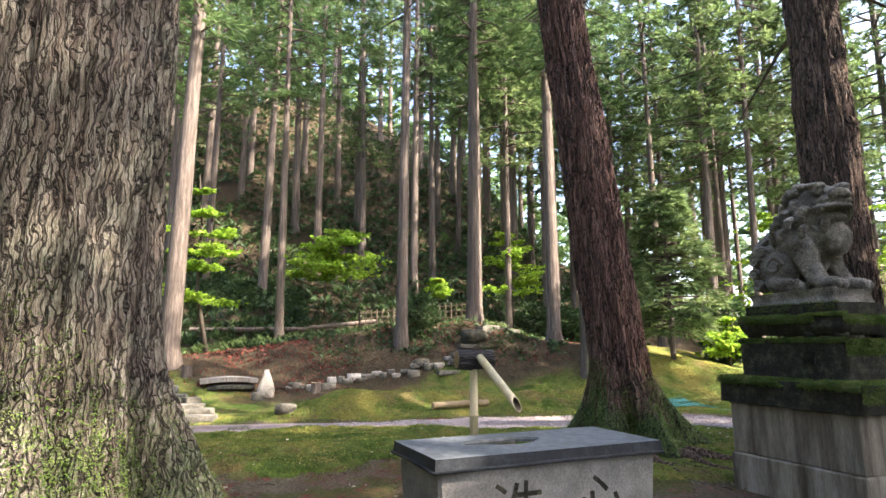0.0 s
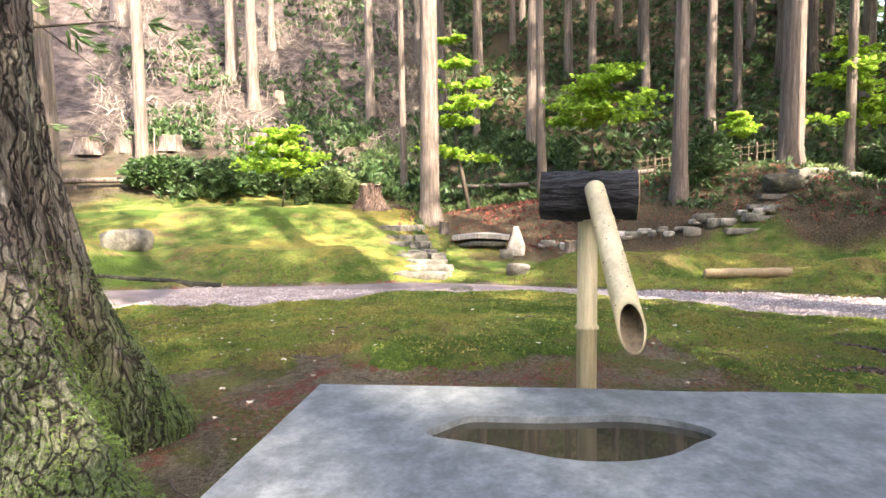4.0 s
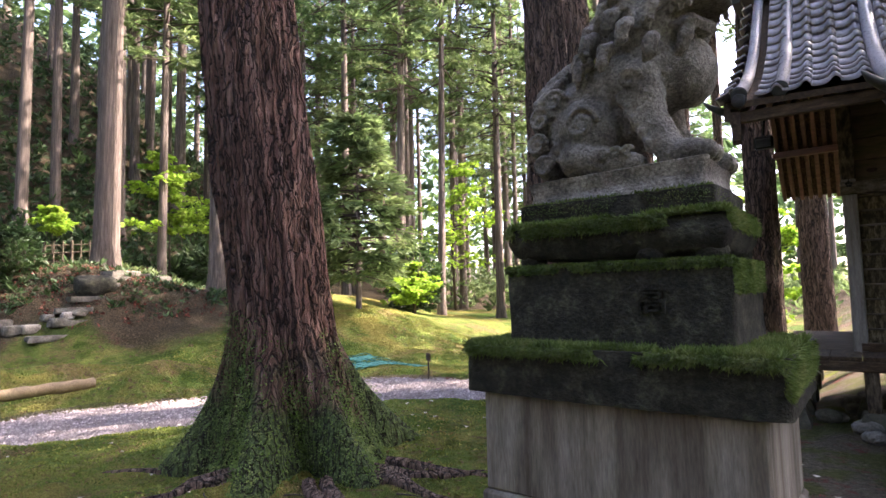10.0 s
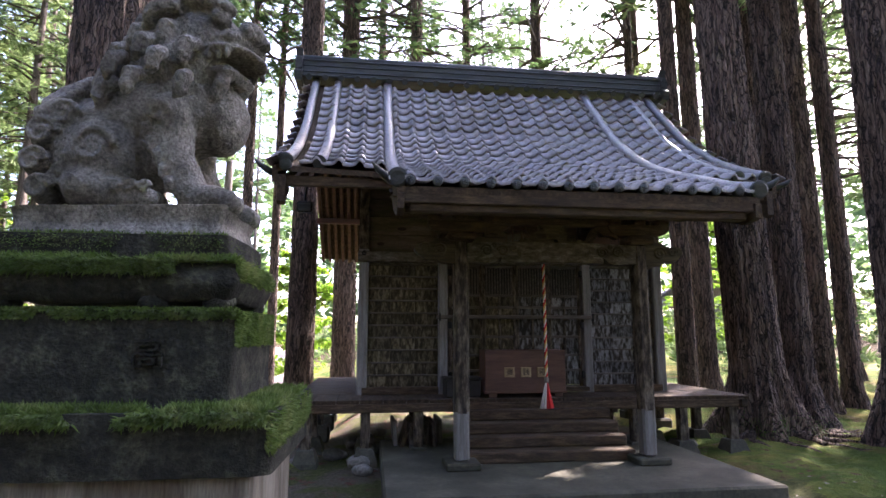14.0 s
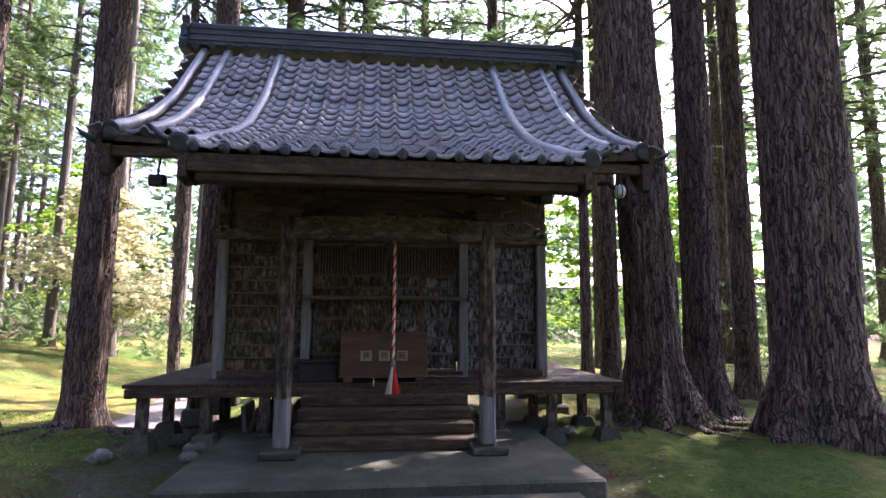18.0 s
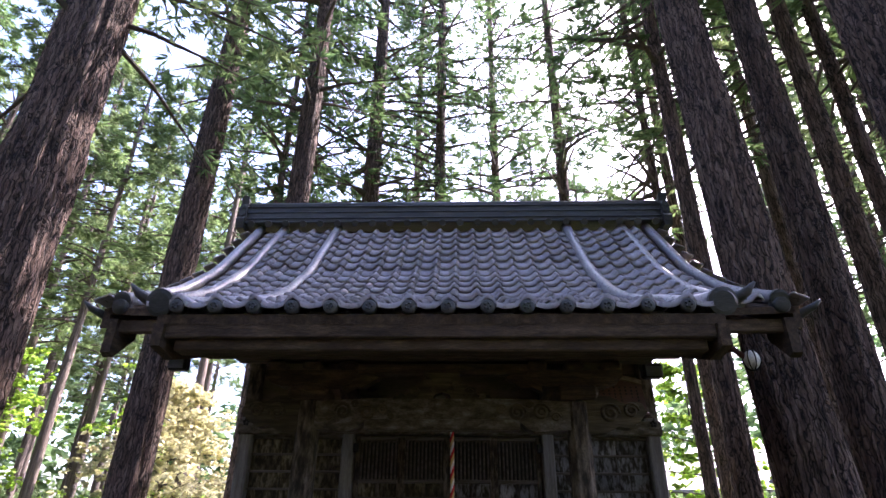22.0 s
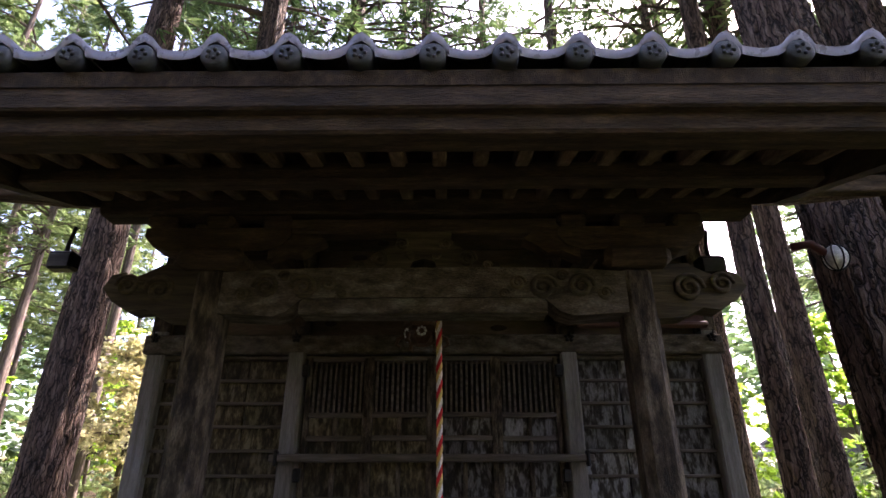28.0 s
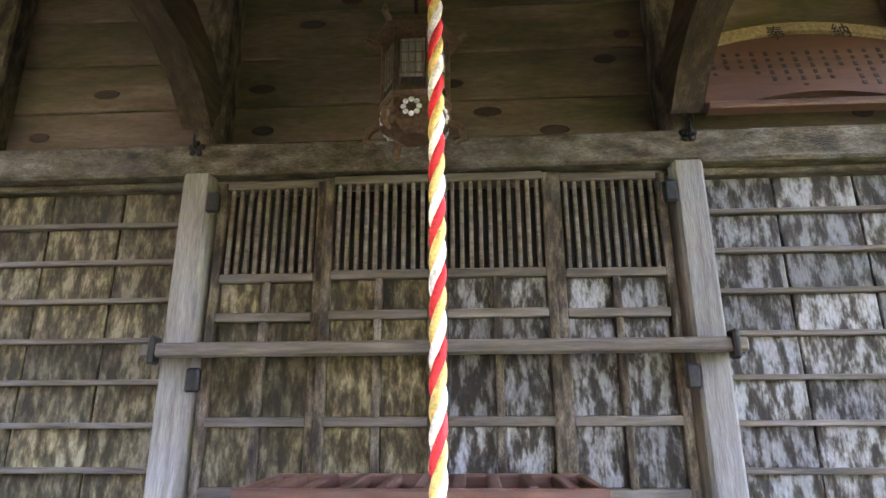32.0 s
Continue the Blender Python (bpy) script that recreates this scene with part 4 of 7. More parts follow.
# unseen trees added behind and beside the forecourt to cut the light on it
for k, (x, y) in enumerate(((8.5, -1.8), (10.5, 1.3), (8.0, -5.2), (12.2, -3.2), (14, 2.6), (11.8, 5.6), (9.5, -9.0), (5.5, -12.5), (1.5, -14.0), (-3.0, -15.5), (-8.5, -16.5), (3.5, -18.0), (9.0, -15.0), (-1.0, -19.5), (13.5, -8.5), (6.5, -20.0), (-5.5, -21.0), (2.0, -23.0))):
    south = y < -12
    great_tree(x, y, 0.32 + 0.03 * (k % 3), "unseen tall cedar added behind the forecourt to hold off light", "bark", 26, (0, 0), 1.5, 24, 26, 8, 41.0 + k, 2.0 + (k % 3) if south else 7.0, 0.08, reach=5.5 if south else 3.6, whorls=170 if south else 70)


# ---- young and small trees ----
def leafy_tree(name, x, y, h, spread, label, leaf="maple", layers=9, per=26, blades=7, size=0.16, base=0.35, seed=1, trunk=0.04, fork=1, flat=0.16, z=None):
    """A light tree of layered, nearly level sprays."""
    rng = random.Random(seed)
    t = thing(name, (x, y, (land(x, y) if z is None else z) - 0.03), label, "tree")
    for k in range(fork):
        tip = Vector((rng.uniform(-0.12, 0.12) * h, rng.uniform(-0.12, 0.12) * h, h * (1 - 0.15 * k)))
        pts = [Vector((0.05 * k, 0, 0)), tip * 0.35 + Vector((0.05 * h * rng.uniform(-1, 1), 0.05 * h * rng.uniform(-1, 1), 0)), tip * 0.7, tip]
        part("trunk", Mesh().tube(pts, [trunk, trunk * 0.75, trunk * 0.45, trunk * 0.12], 8), M["twig"], t, smooth=True)
    limb, lf = Mesh(), Mesh()
    for i in range(layers):
        f = lerp(base, 1.0, (i + rng.random() * 0.7) / layers)
        for a in [rng.uniform(0, 6.28) for _ in range(3)]:
            ln = spread * (1 - 0.65 * (f - base) / (1 - base)) * rng.uniform(0.5, 1.0)
            d = Vector((math.cos(a), math.sin(a), rng.uniform(0.0, 0.3)))
            p0 = tip * f
            pts = [p0, p0 + d * ln * 0.5, p0 + d * ln + Vector((0, 0, -0.08 * ln))]
            limb.tube(pts, [trunk * 0.28, trunk * 0.18, 0.003], 5, False)
            for k in range(per):
                s = rng.random() ** 0.6
                o = p0 + d * ln * s + Vector((rng.gauss(0, 0.16) * ln, rng.gauss(0, 0.16) * ln, rng.gauss(0, flat * 0.25) * ln))
                spray(lf, rng, o, Vector((rng.uniform(-1, 1), rng.uniform(-1, 1), rng.uniform(-0.2, 0.1))).normalized(), size * 1.25 * rng.uniform(0.5, 1.0), blades + 2, 0.2, 0.28)
    part("limb", limb, M["twig"], t, kind="stuff")
    part("crown", lf, M[leaf], t, kind="stuff")
    return t


leafy_tree("maple_tree", -25.6, -2.9, 4.2, 2.6, "young maple with bright sunlit green leaves on the bank", seed=2, layers=9, per=60, size=0.2, z=2.9)
leafy_tree("maple_tree", -23.4, 6.0, 5.2, 2.4, "young maple with fresh green leaves by the stone stairs", seed=3, per=42, size=0.18)
leafy_tree("maple_tree", -24.0, -7.9, 7.6, 2.1, "thin mossy maple with tiers of bright green leaves", seed=4, layers=6, per=62, base=0.28, trunk=0.10, size=0.18)
leafy_tree("maple_tree", -21.5, -14.6, 2.9, 2.0, "small maple with spreading green leaves", seed=5, per=40, base=0.4, trunk=0.03)
leafy_tree("maple_tree", -14.1, 9.5, 2.3, 1.35, "small sunlit maple with two stems", seed=6, per=26, base=0.3, fork=2)
leafy_tree("maple_tree", -23.6, 2.2, 2.2, 0.8, "thin sapling behind the bamboo fence", seed=7, per=18, base=0.6, trunk=0.02)
leafy_tree("blossom_tree", -10.2, 16.8, 6.4, 4.0, "spreading tree covered in pale cream blossom", "blossom", seed=8, layers=12, per=60, size=0.2, trunk=0.12, base=0.28, flat=0.5)
leafy_tree("maple_tree", -13.5, 20.5, 7.5, 3.6, "maple with layered yellow-green leaves under the cedars", "maple", seed=9, layers=10, per=24, size=0.2, trunk=0.08, base=0.25)
leafy_tree("maple_tree", -17.5, 17.0, 7.5, 3.6, "maple with layered light green leaves under the cedars", "maple", seed=10, layers=10, per=24, size=0.2, trunk=0.08, base=0.25)
leafy_tree("maple_tree", 7.2, 14.0, 6.5, 3.0, "sunlit green maple east of the shrine", "maple", seed=12, layers=10, per=24, size=0.2, trunk=0.08, base=0.2)
leafy_tree("maple_tree", 13.0, 16.0, 7.0, 3.4, "yellowing maple beyond the cedars", "maple", seed=13, layers=10, per=24, size=0.22, trunk=0.08, base=0.2)
leafy_tree("maple_tree", -4.2, 16.0, 5.5, 2.6, "green maple behind the shrine", "maple", seed=14, layers=9, per=40, size=0.2, trunk=0.07, base=0.15)
leafy_tree("maple_tree", 2.8, 17.5, 5.5, 2.6, "green maple behind the shrine", "maple", seed=15, layers=9, per=40, size=0.2, trunk=0.07, base=0.15)

fir = thing("young_fir", (-13.9, 6.6, land(-13.9, 6.6) - 0.05), "bushy young fir with sunlit light green branches", "tree")
part("trunk", trunk_mesh(0.10, 6.4, 1.3, 12, 10), M["bark_far"], fir, smooth=True)
_limb, _leaf = conifer_crown(77, 1.3, 6.4, 1.75, 120, 14, 8, 0.34, droop=0.2)
part("limb", _limb, M["twig"], fir, kind="stuff")
part("crown", _leaf, M["needle_sunlit"], fir, kind="stuff")


# ---- undergrowth and far woods ----
def scatter_leaves(name, label, leaf, spots, blades, size, lift, seed):
    rng, m = random.Random(seed), Mesh()
    for x, y in spots:
        p = Vector((x, y, land(x, y) + rng.uniform(0, lift)))
        spray(m, rng, p, Vector((rng.uniform(-1, 1), rng.uniform(-1, 1), rng.uniform(0.2, 1))).normalized(), size * 0.7 * rng.uniform(0.6, 1.4), blades, -0.2, 0.15)
    return tagged(part(name, m, M[leaf], kind="stuff"), label, "plants")


def ring(n, b0, b1, r0, r1, seed, clump=0.0):
    rng, out = random.Random(seed), []
    while len(out) < n:
        b, d = radians(rng.uniform(b0, b1)), math.sqrt(rng.uniform(r0 * r0, r1 * r1))
        x, y = -2 + d * math.sin(b), -6.2 + d * math.cos(b)
        if noise.noise((x * 0.22, y * 0.22, seed)) > clump and path_off(x, y) > 0.6:
            out.append((x, y))
    return out


def on_cut(x, y):
    """The cleared scarp, bare but for dead stalks."""
    r, b = math.hypot(x + 2, y + 6.2), math.degrees(math.atan2(x + 2, y + 6.2))
    return b < -99 + 5 * noise.noise((x * 0.2, y * 0.2, 3.3)) and r > 28 and noise.noise((x * 0.3, y * 0.3, 6.1)) > -0.35


scatter_leaves("hillside_shrubs", "dark green undergrowth on the wooded slope", "shrub", [q for q in ring(21000, -124, -46, 24, 64, 1, -0.4) if not on_cut(*q)], 9, 0.5, 0.7, 21)
scatter_leaves("hillside_shrubs", "light green low shrubs along the foot of the slope", "needle_sunlit", ring(900, -112, -60, 22, 29, 2, 0.18), 9, 0.32, 0.3, 22)
scatter_leaves("hillside_shrubs", "dull green scrub over the bare cut slope", "shrub", ring(4600, -126, -92, 30, 66, 9, 0.02), 9, 0.45, 0.5, 28)
scatter_leaves("ferns", "green ferns on the litter-covered bank", "shrub", ring(700, -100, -55, 17, 23, 3, 0.15), 9, 0.28, 0.15, 23)
scatter_leaves("forest_floor_plants", "green plants on the floor of the cedar wood", "needle_sunlit", ring(4600, -48, 40, 26, 55, 4, -0.1), 9, 0.5, 1.6, 24)
scatter_leaves("forest_floor_plants", "bright bushes among the eastern trees", "needle_sunlit", ring(5200, 12, 100, 19, 52, 5, -0.15), 9, 0.5, 2.6, 25)


def dead_brush():
    """Pale dead stalks lying every way on the cut slope."""
    rng, m = random.Random(51), Mesh()
    for x, y in ring(7500, -128, -97, 28, 60, 6, -0.12):
        a = rng.uniform(0, 6.28)
        ln, up = rng.uniform(0.5, 1.7), rng.uniform(0.05, 0.7)
        p = Vector((x, y, land(x, y)))
        d = Vector((math.cos(a), math.sin(a), 0)) * ln
        w = rng.uniform(0.014, 0.034)
        q = [p, p + d * 0.5 + Vector((0, 0, up * ln * 0.7)), p + d + Vector((0, 0, land(x + d.x, y + d.y) - p.z + 0.1 * ln))]
        m.tube(q, [w, w * 0.8, w * 0.3], 3, False)
    return tagged(part("dead_brush", m, M["dead"], kind="stuff"), "pale dead stalks strewn over the cut slope", "plants")


dead_brush()
scatter_leaves("hillside_shrubs", "broad-leaved green shrubs on the cut bank", "shrub", ring(3000, -124, -84, 24.5, 32, 7, 0.0), 9, 0.42, 0.6, 26)
scatter_leaves("hillside_shrubs", "pale sunlit shrubs on the cut bank", "needle_sunlit", ring(500, -110, -84, 25, 34, 8, 0.2), 9, 0.34, 0.5, 27)


def far_woods():
    """A belt of distant foliage all round, uneven in height."""
    rng, m = random.Random(41), Mesh()
    for i in range(15000):
        b, d = rng.uniform(0, 2 * math.pi), rng.uniform(58, 85)
        x, y = -2 + d * math.sin(b), -6.2 + d * math.cos(b)
        top = 15 + 9 * noise.noise((math.sin(b) * 4, math.cos(b) * 4, 2.0)) + 4 * noise.noise((b * 9, 1.0, 5.0))
        p = Vector((x, y, land(x, y) + top * rng.random() ** 0.8))
        spray(m, rng, p, Vector((rng.uniform(-1, 1), rng.uniform(-1, 1), rng.uniform(-0.4, 0.6))).normalized(), rng.uniform(0.9, 1.9), 7, 0.2, 0.16)
    tagged(part("far_woods", m, M["needle"], kind="stuff"), "distant dark green woods", "woods")


far_woods()


def moss_blades():
    """Short blades that roughen the moss cushions nearest the walk."""
    rng, m, n, g = random.Random(61), Mesh(), 0, 0.11
    nx, ny = 112, 190
    cell = [[(ground(-15 + i * g, -12.6 + j * g), moss_at(-15 + i * g, -12.6 + j * g)) for j in range(ny + 1)] for i in range(nx + 1)]
    while n < 150000:
        u, v = rng.random() ** 0.85 * nx * 0.999, rng.random() * ny * 0.999
        i, j = int(u), int(v)
        p, q = u - i, v - j
        z, k = (lerp(lerp(cell[i][j][e], cell[i + 1][j][e], p), lerp(cell[i][j + 1][e], cell[i + 1][j + 1][e], p), q) for e in (0, 1))
        if k < 0.55:
            continue
        n += 1
        x, y, d = -15 + u * g, -12.6 + v * g, 1 - u / nx
        h, w, a = rng.uniform(0.006, 0.018) * (1 + 0.7 * d), rng.uniform(0.006, 0.012) * (1 + d), rng.uniform(0, 6.28)
        c, s_ = math.cos(a) * w, math.sin(a) * w
        i = len(m.v)
        m.v += [(x - c, y - s_, z - 0.005), (x + c, y + s_, z - 0.005), (x + rng.uniform(-0.025, 0.025), y + rng.uniform(-0.025, 0.025), z + h)]
        m.f.append((i, i + 1, i + 2))
    tagged(part("moss_carpet", m, M["mossblade"], kind="stuff"), "short green and olive moss blades on the garden ground", "moss")


moss_blades()


# ---- the shrine ----
Z0, DECK, WY = 0.17, 0.72, 1.70        # slab, veranda deck, front wall
shrine = thing("shrine", (0, 0, 0), "small weathered wooden shrine with grey-violet tiled roof", "shrine")


def sbox(name, c, s, material, label="", bev=0.008, parent=None):
    return part(name, Mesh().box(c, s, bev), M[material], parent or shrine, label)


# slab and steps down to it
slab = tagged(new("concrete_slab", Mesh().box((0, 0.45, Z0 - 0.12), (3.46, 2.6, 0.24), 0.02).data("slab", M["slab"])), "damp dark concrete slab before the shrine steps", "slab")
apron = tagged(new("concrete_step", Mesh().box((0.35, -1.15, 0.02), (2.3, 0.55, 0.14), 0.02).data("apron", M["slab"])), "low concrete step before the slab", "step")
for i in range(4):
    h = (DECK - Z0) / 5
    sbox("step", (0, 0.98 - 0.2 * (3 - i) + 0.03, Z0 + h * (i + 1) - h / 2), (1.78, 0.30 if i < 3 else 0.28, h * 0.96), "wood_x", bev=0.012)
def scroll_carving(s, cx, cz, rr, y):
    pts = [(s * (cx + rr * (1 - k / 24) * math.cos(k * 0.55)), y - 0.004, cz + rr * (1 - k / 24) * math.sin(k * 0.55)) for k in range(22)]
    part("scroll_carving", Mesh().tube(pts, [0.004 + 0.010 * (1 - abs(k - 8) / 14) * rr / 0.06 for k in range(22)], 6), M["wood_green"], shrine, "carved scroll", True)


# porch posts on stone feet
for s in (-1, 1):
    sbox("foot_stone", (s * 0.96, 0, Z0 + 0.035), (0.34, 0.34, 0.07), "slab", "square stone foot", 0.015)
    sbox("post_foot", (s * 0.96, 0, Z0 + 0.07 + 0.24), (0.142, 0.142, 0.48), "wood_pale", "pale spliced post foot", 0.02)
    sbox("post", (s * 0.96, 0, 1.535), (0.152, 0.152, 1.75), "wood_z", bev=0.034)
    sbox("bearing_block", (s * 0.96, 0, 2.39), (0.30, 0.26, 0.10), "wood_x", bev=0.03)
    arm = [(-0.34, 0.10), (-0.34, 0.05), (-0.30, 0.0), (-0.22, -0.03), (0.22, -0.03), (0.30, 0.0), (0.34, 0.05), (0.34, 0.10)]
    part("bracket_arm", Mesh().prism([(s * 0.96 + a, 2.465 + b * 0.9) for a, b in arm], -0.06, 0.06), M["wood_x"], shrine)
    for q in (-0.27, 0, 0.27):
        sbox("bracket_block", (s * 0.96 + q, 0, 2.588), (0.14, 0.17, 0.066), "wood_x", bev=0.02)
    # carved beam nose
    nose = [(0.0, 2.16), (0.14, 2.17), (0.22, 2.21), (0.30, 2.20), (0.38, 2.25), (0.43, 2.31), (0.40, 2.37), (0.34, 2.385), (0.30, 2.36), (0.25, 2.38), (0.18, 2.42), (0.0, 2.42)]
    part("beam_nose", Mesh().prism([(s * (1.01 + a), b - 0.05) for a, b in nose][::s], -0.055, 0.055), M["wood_green"], shrine, "carved beam end", )
    for cx, cz, rr in ((0.32, 2.27, 0.055), (0.17, 2.25, 0.07)):
        scroll_carving(s, 1.01 + cx, cz, rr, -0.056)
# rainbow beam with a pale middle, and the frog-leg strut
beam = [(-0.90, 2.135), (-0.66, 2.12), (-0.60, 2.14), (-0.53, 2.205), (0.53, 2.205), (0.60, 2.14), (0.66, 2.12), (0.90, 2.135), (0.90, 2.325), (0.7, 2.338), (0.45, 2.345), (-0.45, 2.345), (-0.7, 2.338), (-0.90, 2.325)]
part("rainbow_beam", Mesh().prism(beam, -0.075, 0.075), M["beam"], shrine, "curved beam with carved scrolls")
sbox("beam_soffit", (0, 0.002, 2.172), (1.10, 0.128, 0.072), "beam", bev=0.006)
for s in (-1, 1):
    for cx, cz, rr in ((0.53, 2.25, 0.062), (0.70, 2.255, 0.06), (0.80, 2.22, 0.032), (0.42, 2.27, 0.036), (0.62, 2.305, 0.026), (0.36, 2.22, 0.022)):
        scroll_carving(s, cx, cz, rr, -0.076)
frog = [(-0.36, 2.34), (-0.34, 2.38), (-0.26, 2.375), (-0.20, 2.43), (-0.12, 2.49), (-0.13, 2.535), (0.13, 2.535), (0.12, 2.49), (0.20, 2.43), (0.26, 2.375), (0.34, 2.38), (0.36, 2.34), (0.07, 2.345), (0.05, 2.385), (0, 2.40), (-0.05, 2.385), (-0.07, 2.345)]
part("frog_leg_strut", Mesh().prism(frog, -0.05, 0.05), M["wood_green"], shrine, "carved strut over the beam")
for s in (-1, 1):
    for cx, cz, rr in ((0.20, 2.395, 0.04), (0.29, 2.362, 0.022), (0.10, 2.47, 0.03), (0.06, 2.41, 0.02)):
        scroll_carving(s, cx, cz, rr, -0.052)
sbox("upper_beam", (0, 0, 2.568), (1.52, 0.10, 0.075), "wood_x", "upper beam with notched ends")
for s in (-1, 1):
    part("cloud_bracket", Mesh().prism([(s * 0.72, 2.53), (s * 0.50, 2.53), (s * 0.46, 2.50), (s * 0.52, 2.47), (s * 0.57, 2.43), (s * 0.64, 2.44), (s * 0.72, 2.40)][::-s], -0.045, 0.045), M["wood_x"], shrine, "carved corner bracket")
sbox("eave_purlin", (0, -0.36, 2.615), (3.14, 0.085, 0.08), "wood_x", bev=0.008)
sbox("purlin", (0, 0, 2.69), (3.1, 0.13, 0.13), "wood_x", bev=0.01)
# the porch frame stands a little behind the steps' foot; its beams ride on the posts
for ob in shrine.children:
    kind_ = ob.name.split(".")[0]
    if kind_ in ("post", "post_foot", "foot_stone"):
        ob.location = (0, 0.14, 0)
    elif kind_ in ("bearing_block", "bracket_arm", "bracket_block", "beam_nose", "scroll_carving", "rainbow_beam", "beam_soffit", "frog_leg_strut", "upper_beam", "cloud_bracket"):
        ob.location = (0, 0.14, 0.05)
    elif kind_ == "purlin":
        ob.location = (0, 0.14, 0.055)
for s in (-1, 1):   # curved tie beams back to the wall
    pts = [(0.15, 2.52), (0.25, 2.66), (0.5, 2.83), (0.8, 2.95), (1.1, 2.99), (1.35, 2.95), (1.52, 2.86), (1.66, 2.72)]
    low = [(0.15, 2.36), (0.3, 2.48), (0.55, 2.66), (0.8, 2.77), (1.1, 2.80), (1.3, 2.76), (1.46, 2.67), (1.58, 2.55)]
    part("shrimp_beam", Mesh().prism(pts + low[::-1], s * 0.96 - 0.06, s * 0.96 + 0.06, "x"), M["wood_y"], shrine, "curved tie beam")


# roof profile: from the ridge down to the porch eave
PROFILE = ((3.25, 5.43), (2.2, 4.32), (1.95, 4.10), (1.4, 3.68), (0.95, 3.42), (0.50, 3.21), (0.0, 3.02), (-0.45, 2.83), (-0.88, 2.70))
_len = [0.0]
for (a, b), (c, d) in zip(PROFILE, PROFILE[1:]):
    _len.append(_len[-1] + math.hypot(c - a, d - b))
MAIN, PORCH = _len[5], _len[-1]


def slope(s, x=0.0):
    """Place and way down the roof s metres below the ridge."""
    k = next((i for i in range(len(_len) - 2) if s <= _len[i + 1]), len(_len) - 2)
    (a, b), (c, d) = PROFILE[k], PROFILE[k + 1]
    t = (s - _len[k]) / (_len[k + 1] - _len[k])
    lift = 0.05 * (abs(x) / 2.8) ** 3 * smooth(MAIN * 0.4, MAIN, s)
    return Vector((x, lerp(a, c, t), lerp(b, d, t) + lift)), Vector((0, c - a, d - b)).normalized()


def tile_data():
    """One pantile: an S-shaped sheet with a thick front lip."""
    w, ln, th, n = 0.237, 0.28, 0.030, 10
    prof = []
    for i in range(n + 1):
        u = i / n
        prof.append((w * (u - 0.5), 0.050 * math.sin(math.pi * (u - 0.58) / 0.42) if u > 0.58 else -0.012 * math.sin(math.pi * u / 0.58)))
    m = Mesh()
    for y, dz in ((0, 0.0), (-ln, 0.046)):
        m.v += [(x, y, z + dz) for x, z in prof]
    m.v += [(x, -ln, z + 0.046 - th) for x, z in prof]
    k = n + 1
    for i in range(n):
        m.f += [(i, k + i, k + i + 1, i + 1), (k + i, 2 * k + i, 2 * k + i + 1, k + i + 1)]
    m.f.append((0, k, 2 * k))
    m.f.append((n, 2 * k + n, k + n))
    return m


TILE = tile_data()
roof = Mesh()
N = 40
for x0, x1, s1 in ((-2.9, -1.66, MAIN), (-1.66, 1.66, PORCH), (1.66, 2.9, MAIN)):
    for i in range(N):
        q = [slope(s1 * k / N, x) for k in (i, i + 1) for x in (x0, x1)]
        n = len(roof.v)
        roof.v += [tuple(p - Vector((0, 0, 0.015))) for p, _ in q] + [tuple(p - Vector((0, 0, 0.075))) for p, _ in q]
        roof.f += [(n, n + 2, n + 3, n + 1), (n + 4, n + 5, n + 7, n + 6), (n, n + 4, n + 6, n + 2), (n + 1, n + 3, n + 7, n + 5)]
        if i == N - 1:
            roof.f.append((n + 2, n + 6, n + 7, n + 3))
# back slope
roof.add([(-2.9, 3.25, 5.44), (2.9, 3.25, 5.44), (2.9, 6.4, 3.1), (-2.9, 6.4, 3.1), (-2.9, 3.25, 5.36), (2.9, 3.25, 5.36), (2.9, 6.4, 3.02), (-2.9, 6.4, 3.02)], [(0, 1, 2, 3), (7, 6, 5, 4), (0, 3, 7, 4), (1, 5, 6, 2), (3, 2, 6, 7)])
roof = part("roof", roof, M["wood_y"], shrine, "tiled roof over boards")
tile_me, rest = TILE.data("tile", M["tile"], True), Mesh()
spots = []
for c in range(-12, 13):
    x = c * 0.231
    if abs(abs(x) - 1.66) < 0.04 or abs(x) > 2.75:
        continue
    end = PORCH if abs(x) < 1.63 else MAIN
    rows_ = int(end / 0.236)
    for r in range(rows_ + 1):
        s = end - r * 0.236 - 0.27
        if s > -0.12:
            spots.append((s, x))
spots.sort(key=lambda q: -q[0])
for i, (s, x) in enumerate(spots):
    p, d = slope(max(0.02, s), x)
    side = Vector((1, 0, 0))
    back = -d
    m = Matrix((side, back, side.cross(back))).transposed().to_4x4()
    m.translation = p + side.cross(back) * (0.022 + 0.004 * math.sin(i * 12.9898) * 0.7)
    if i < 290:
        o = new("tile", tile_me)
        o.parent, o.matrix_world = roof, m
    else:
        rest.add(TILE.v, TILE.f, m)
part("upper_tiles", rest, M["tile"], roof, smooth=True, kind="stuff")


def roll(x, s1, r, flare=0.0):
    pts, k = [], 26
    for i in range(k + 1):
        s = s1 * i / k
        p, d = slope(s, x)
        out = flare * max(0, (s - (s1 - 0.9)) / 0.9) ** 2 * (1 if x > 0 else -1)
        pts.append(p + Vector((out, 0, 0.06)))
    m = Mesh().tube(pts, [r] * (k + 1), 14)
    o = part("roll_tile", m, M["roll"], roof, "long rounded tile roll", True)
    p, d = pts[-1], (pts[-1] - pts[-2]).normalized()
    cap = Mesh().tube([p - d * 0.01, p + d * 0.02, p + d * 0.028], [r * 1.25, r * 1.25, r * 0.9], 16)
    part("end_cap", cap, M["tile_dark"], o)


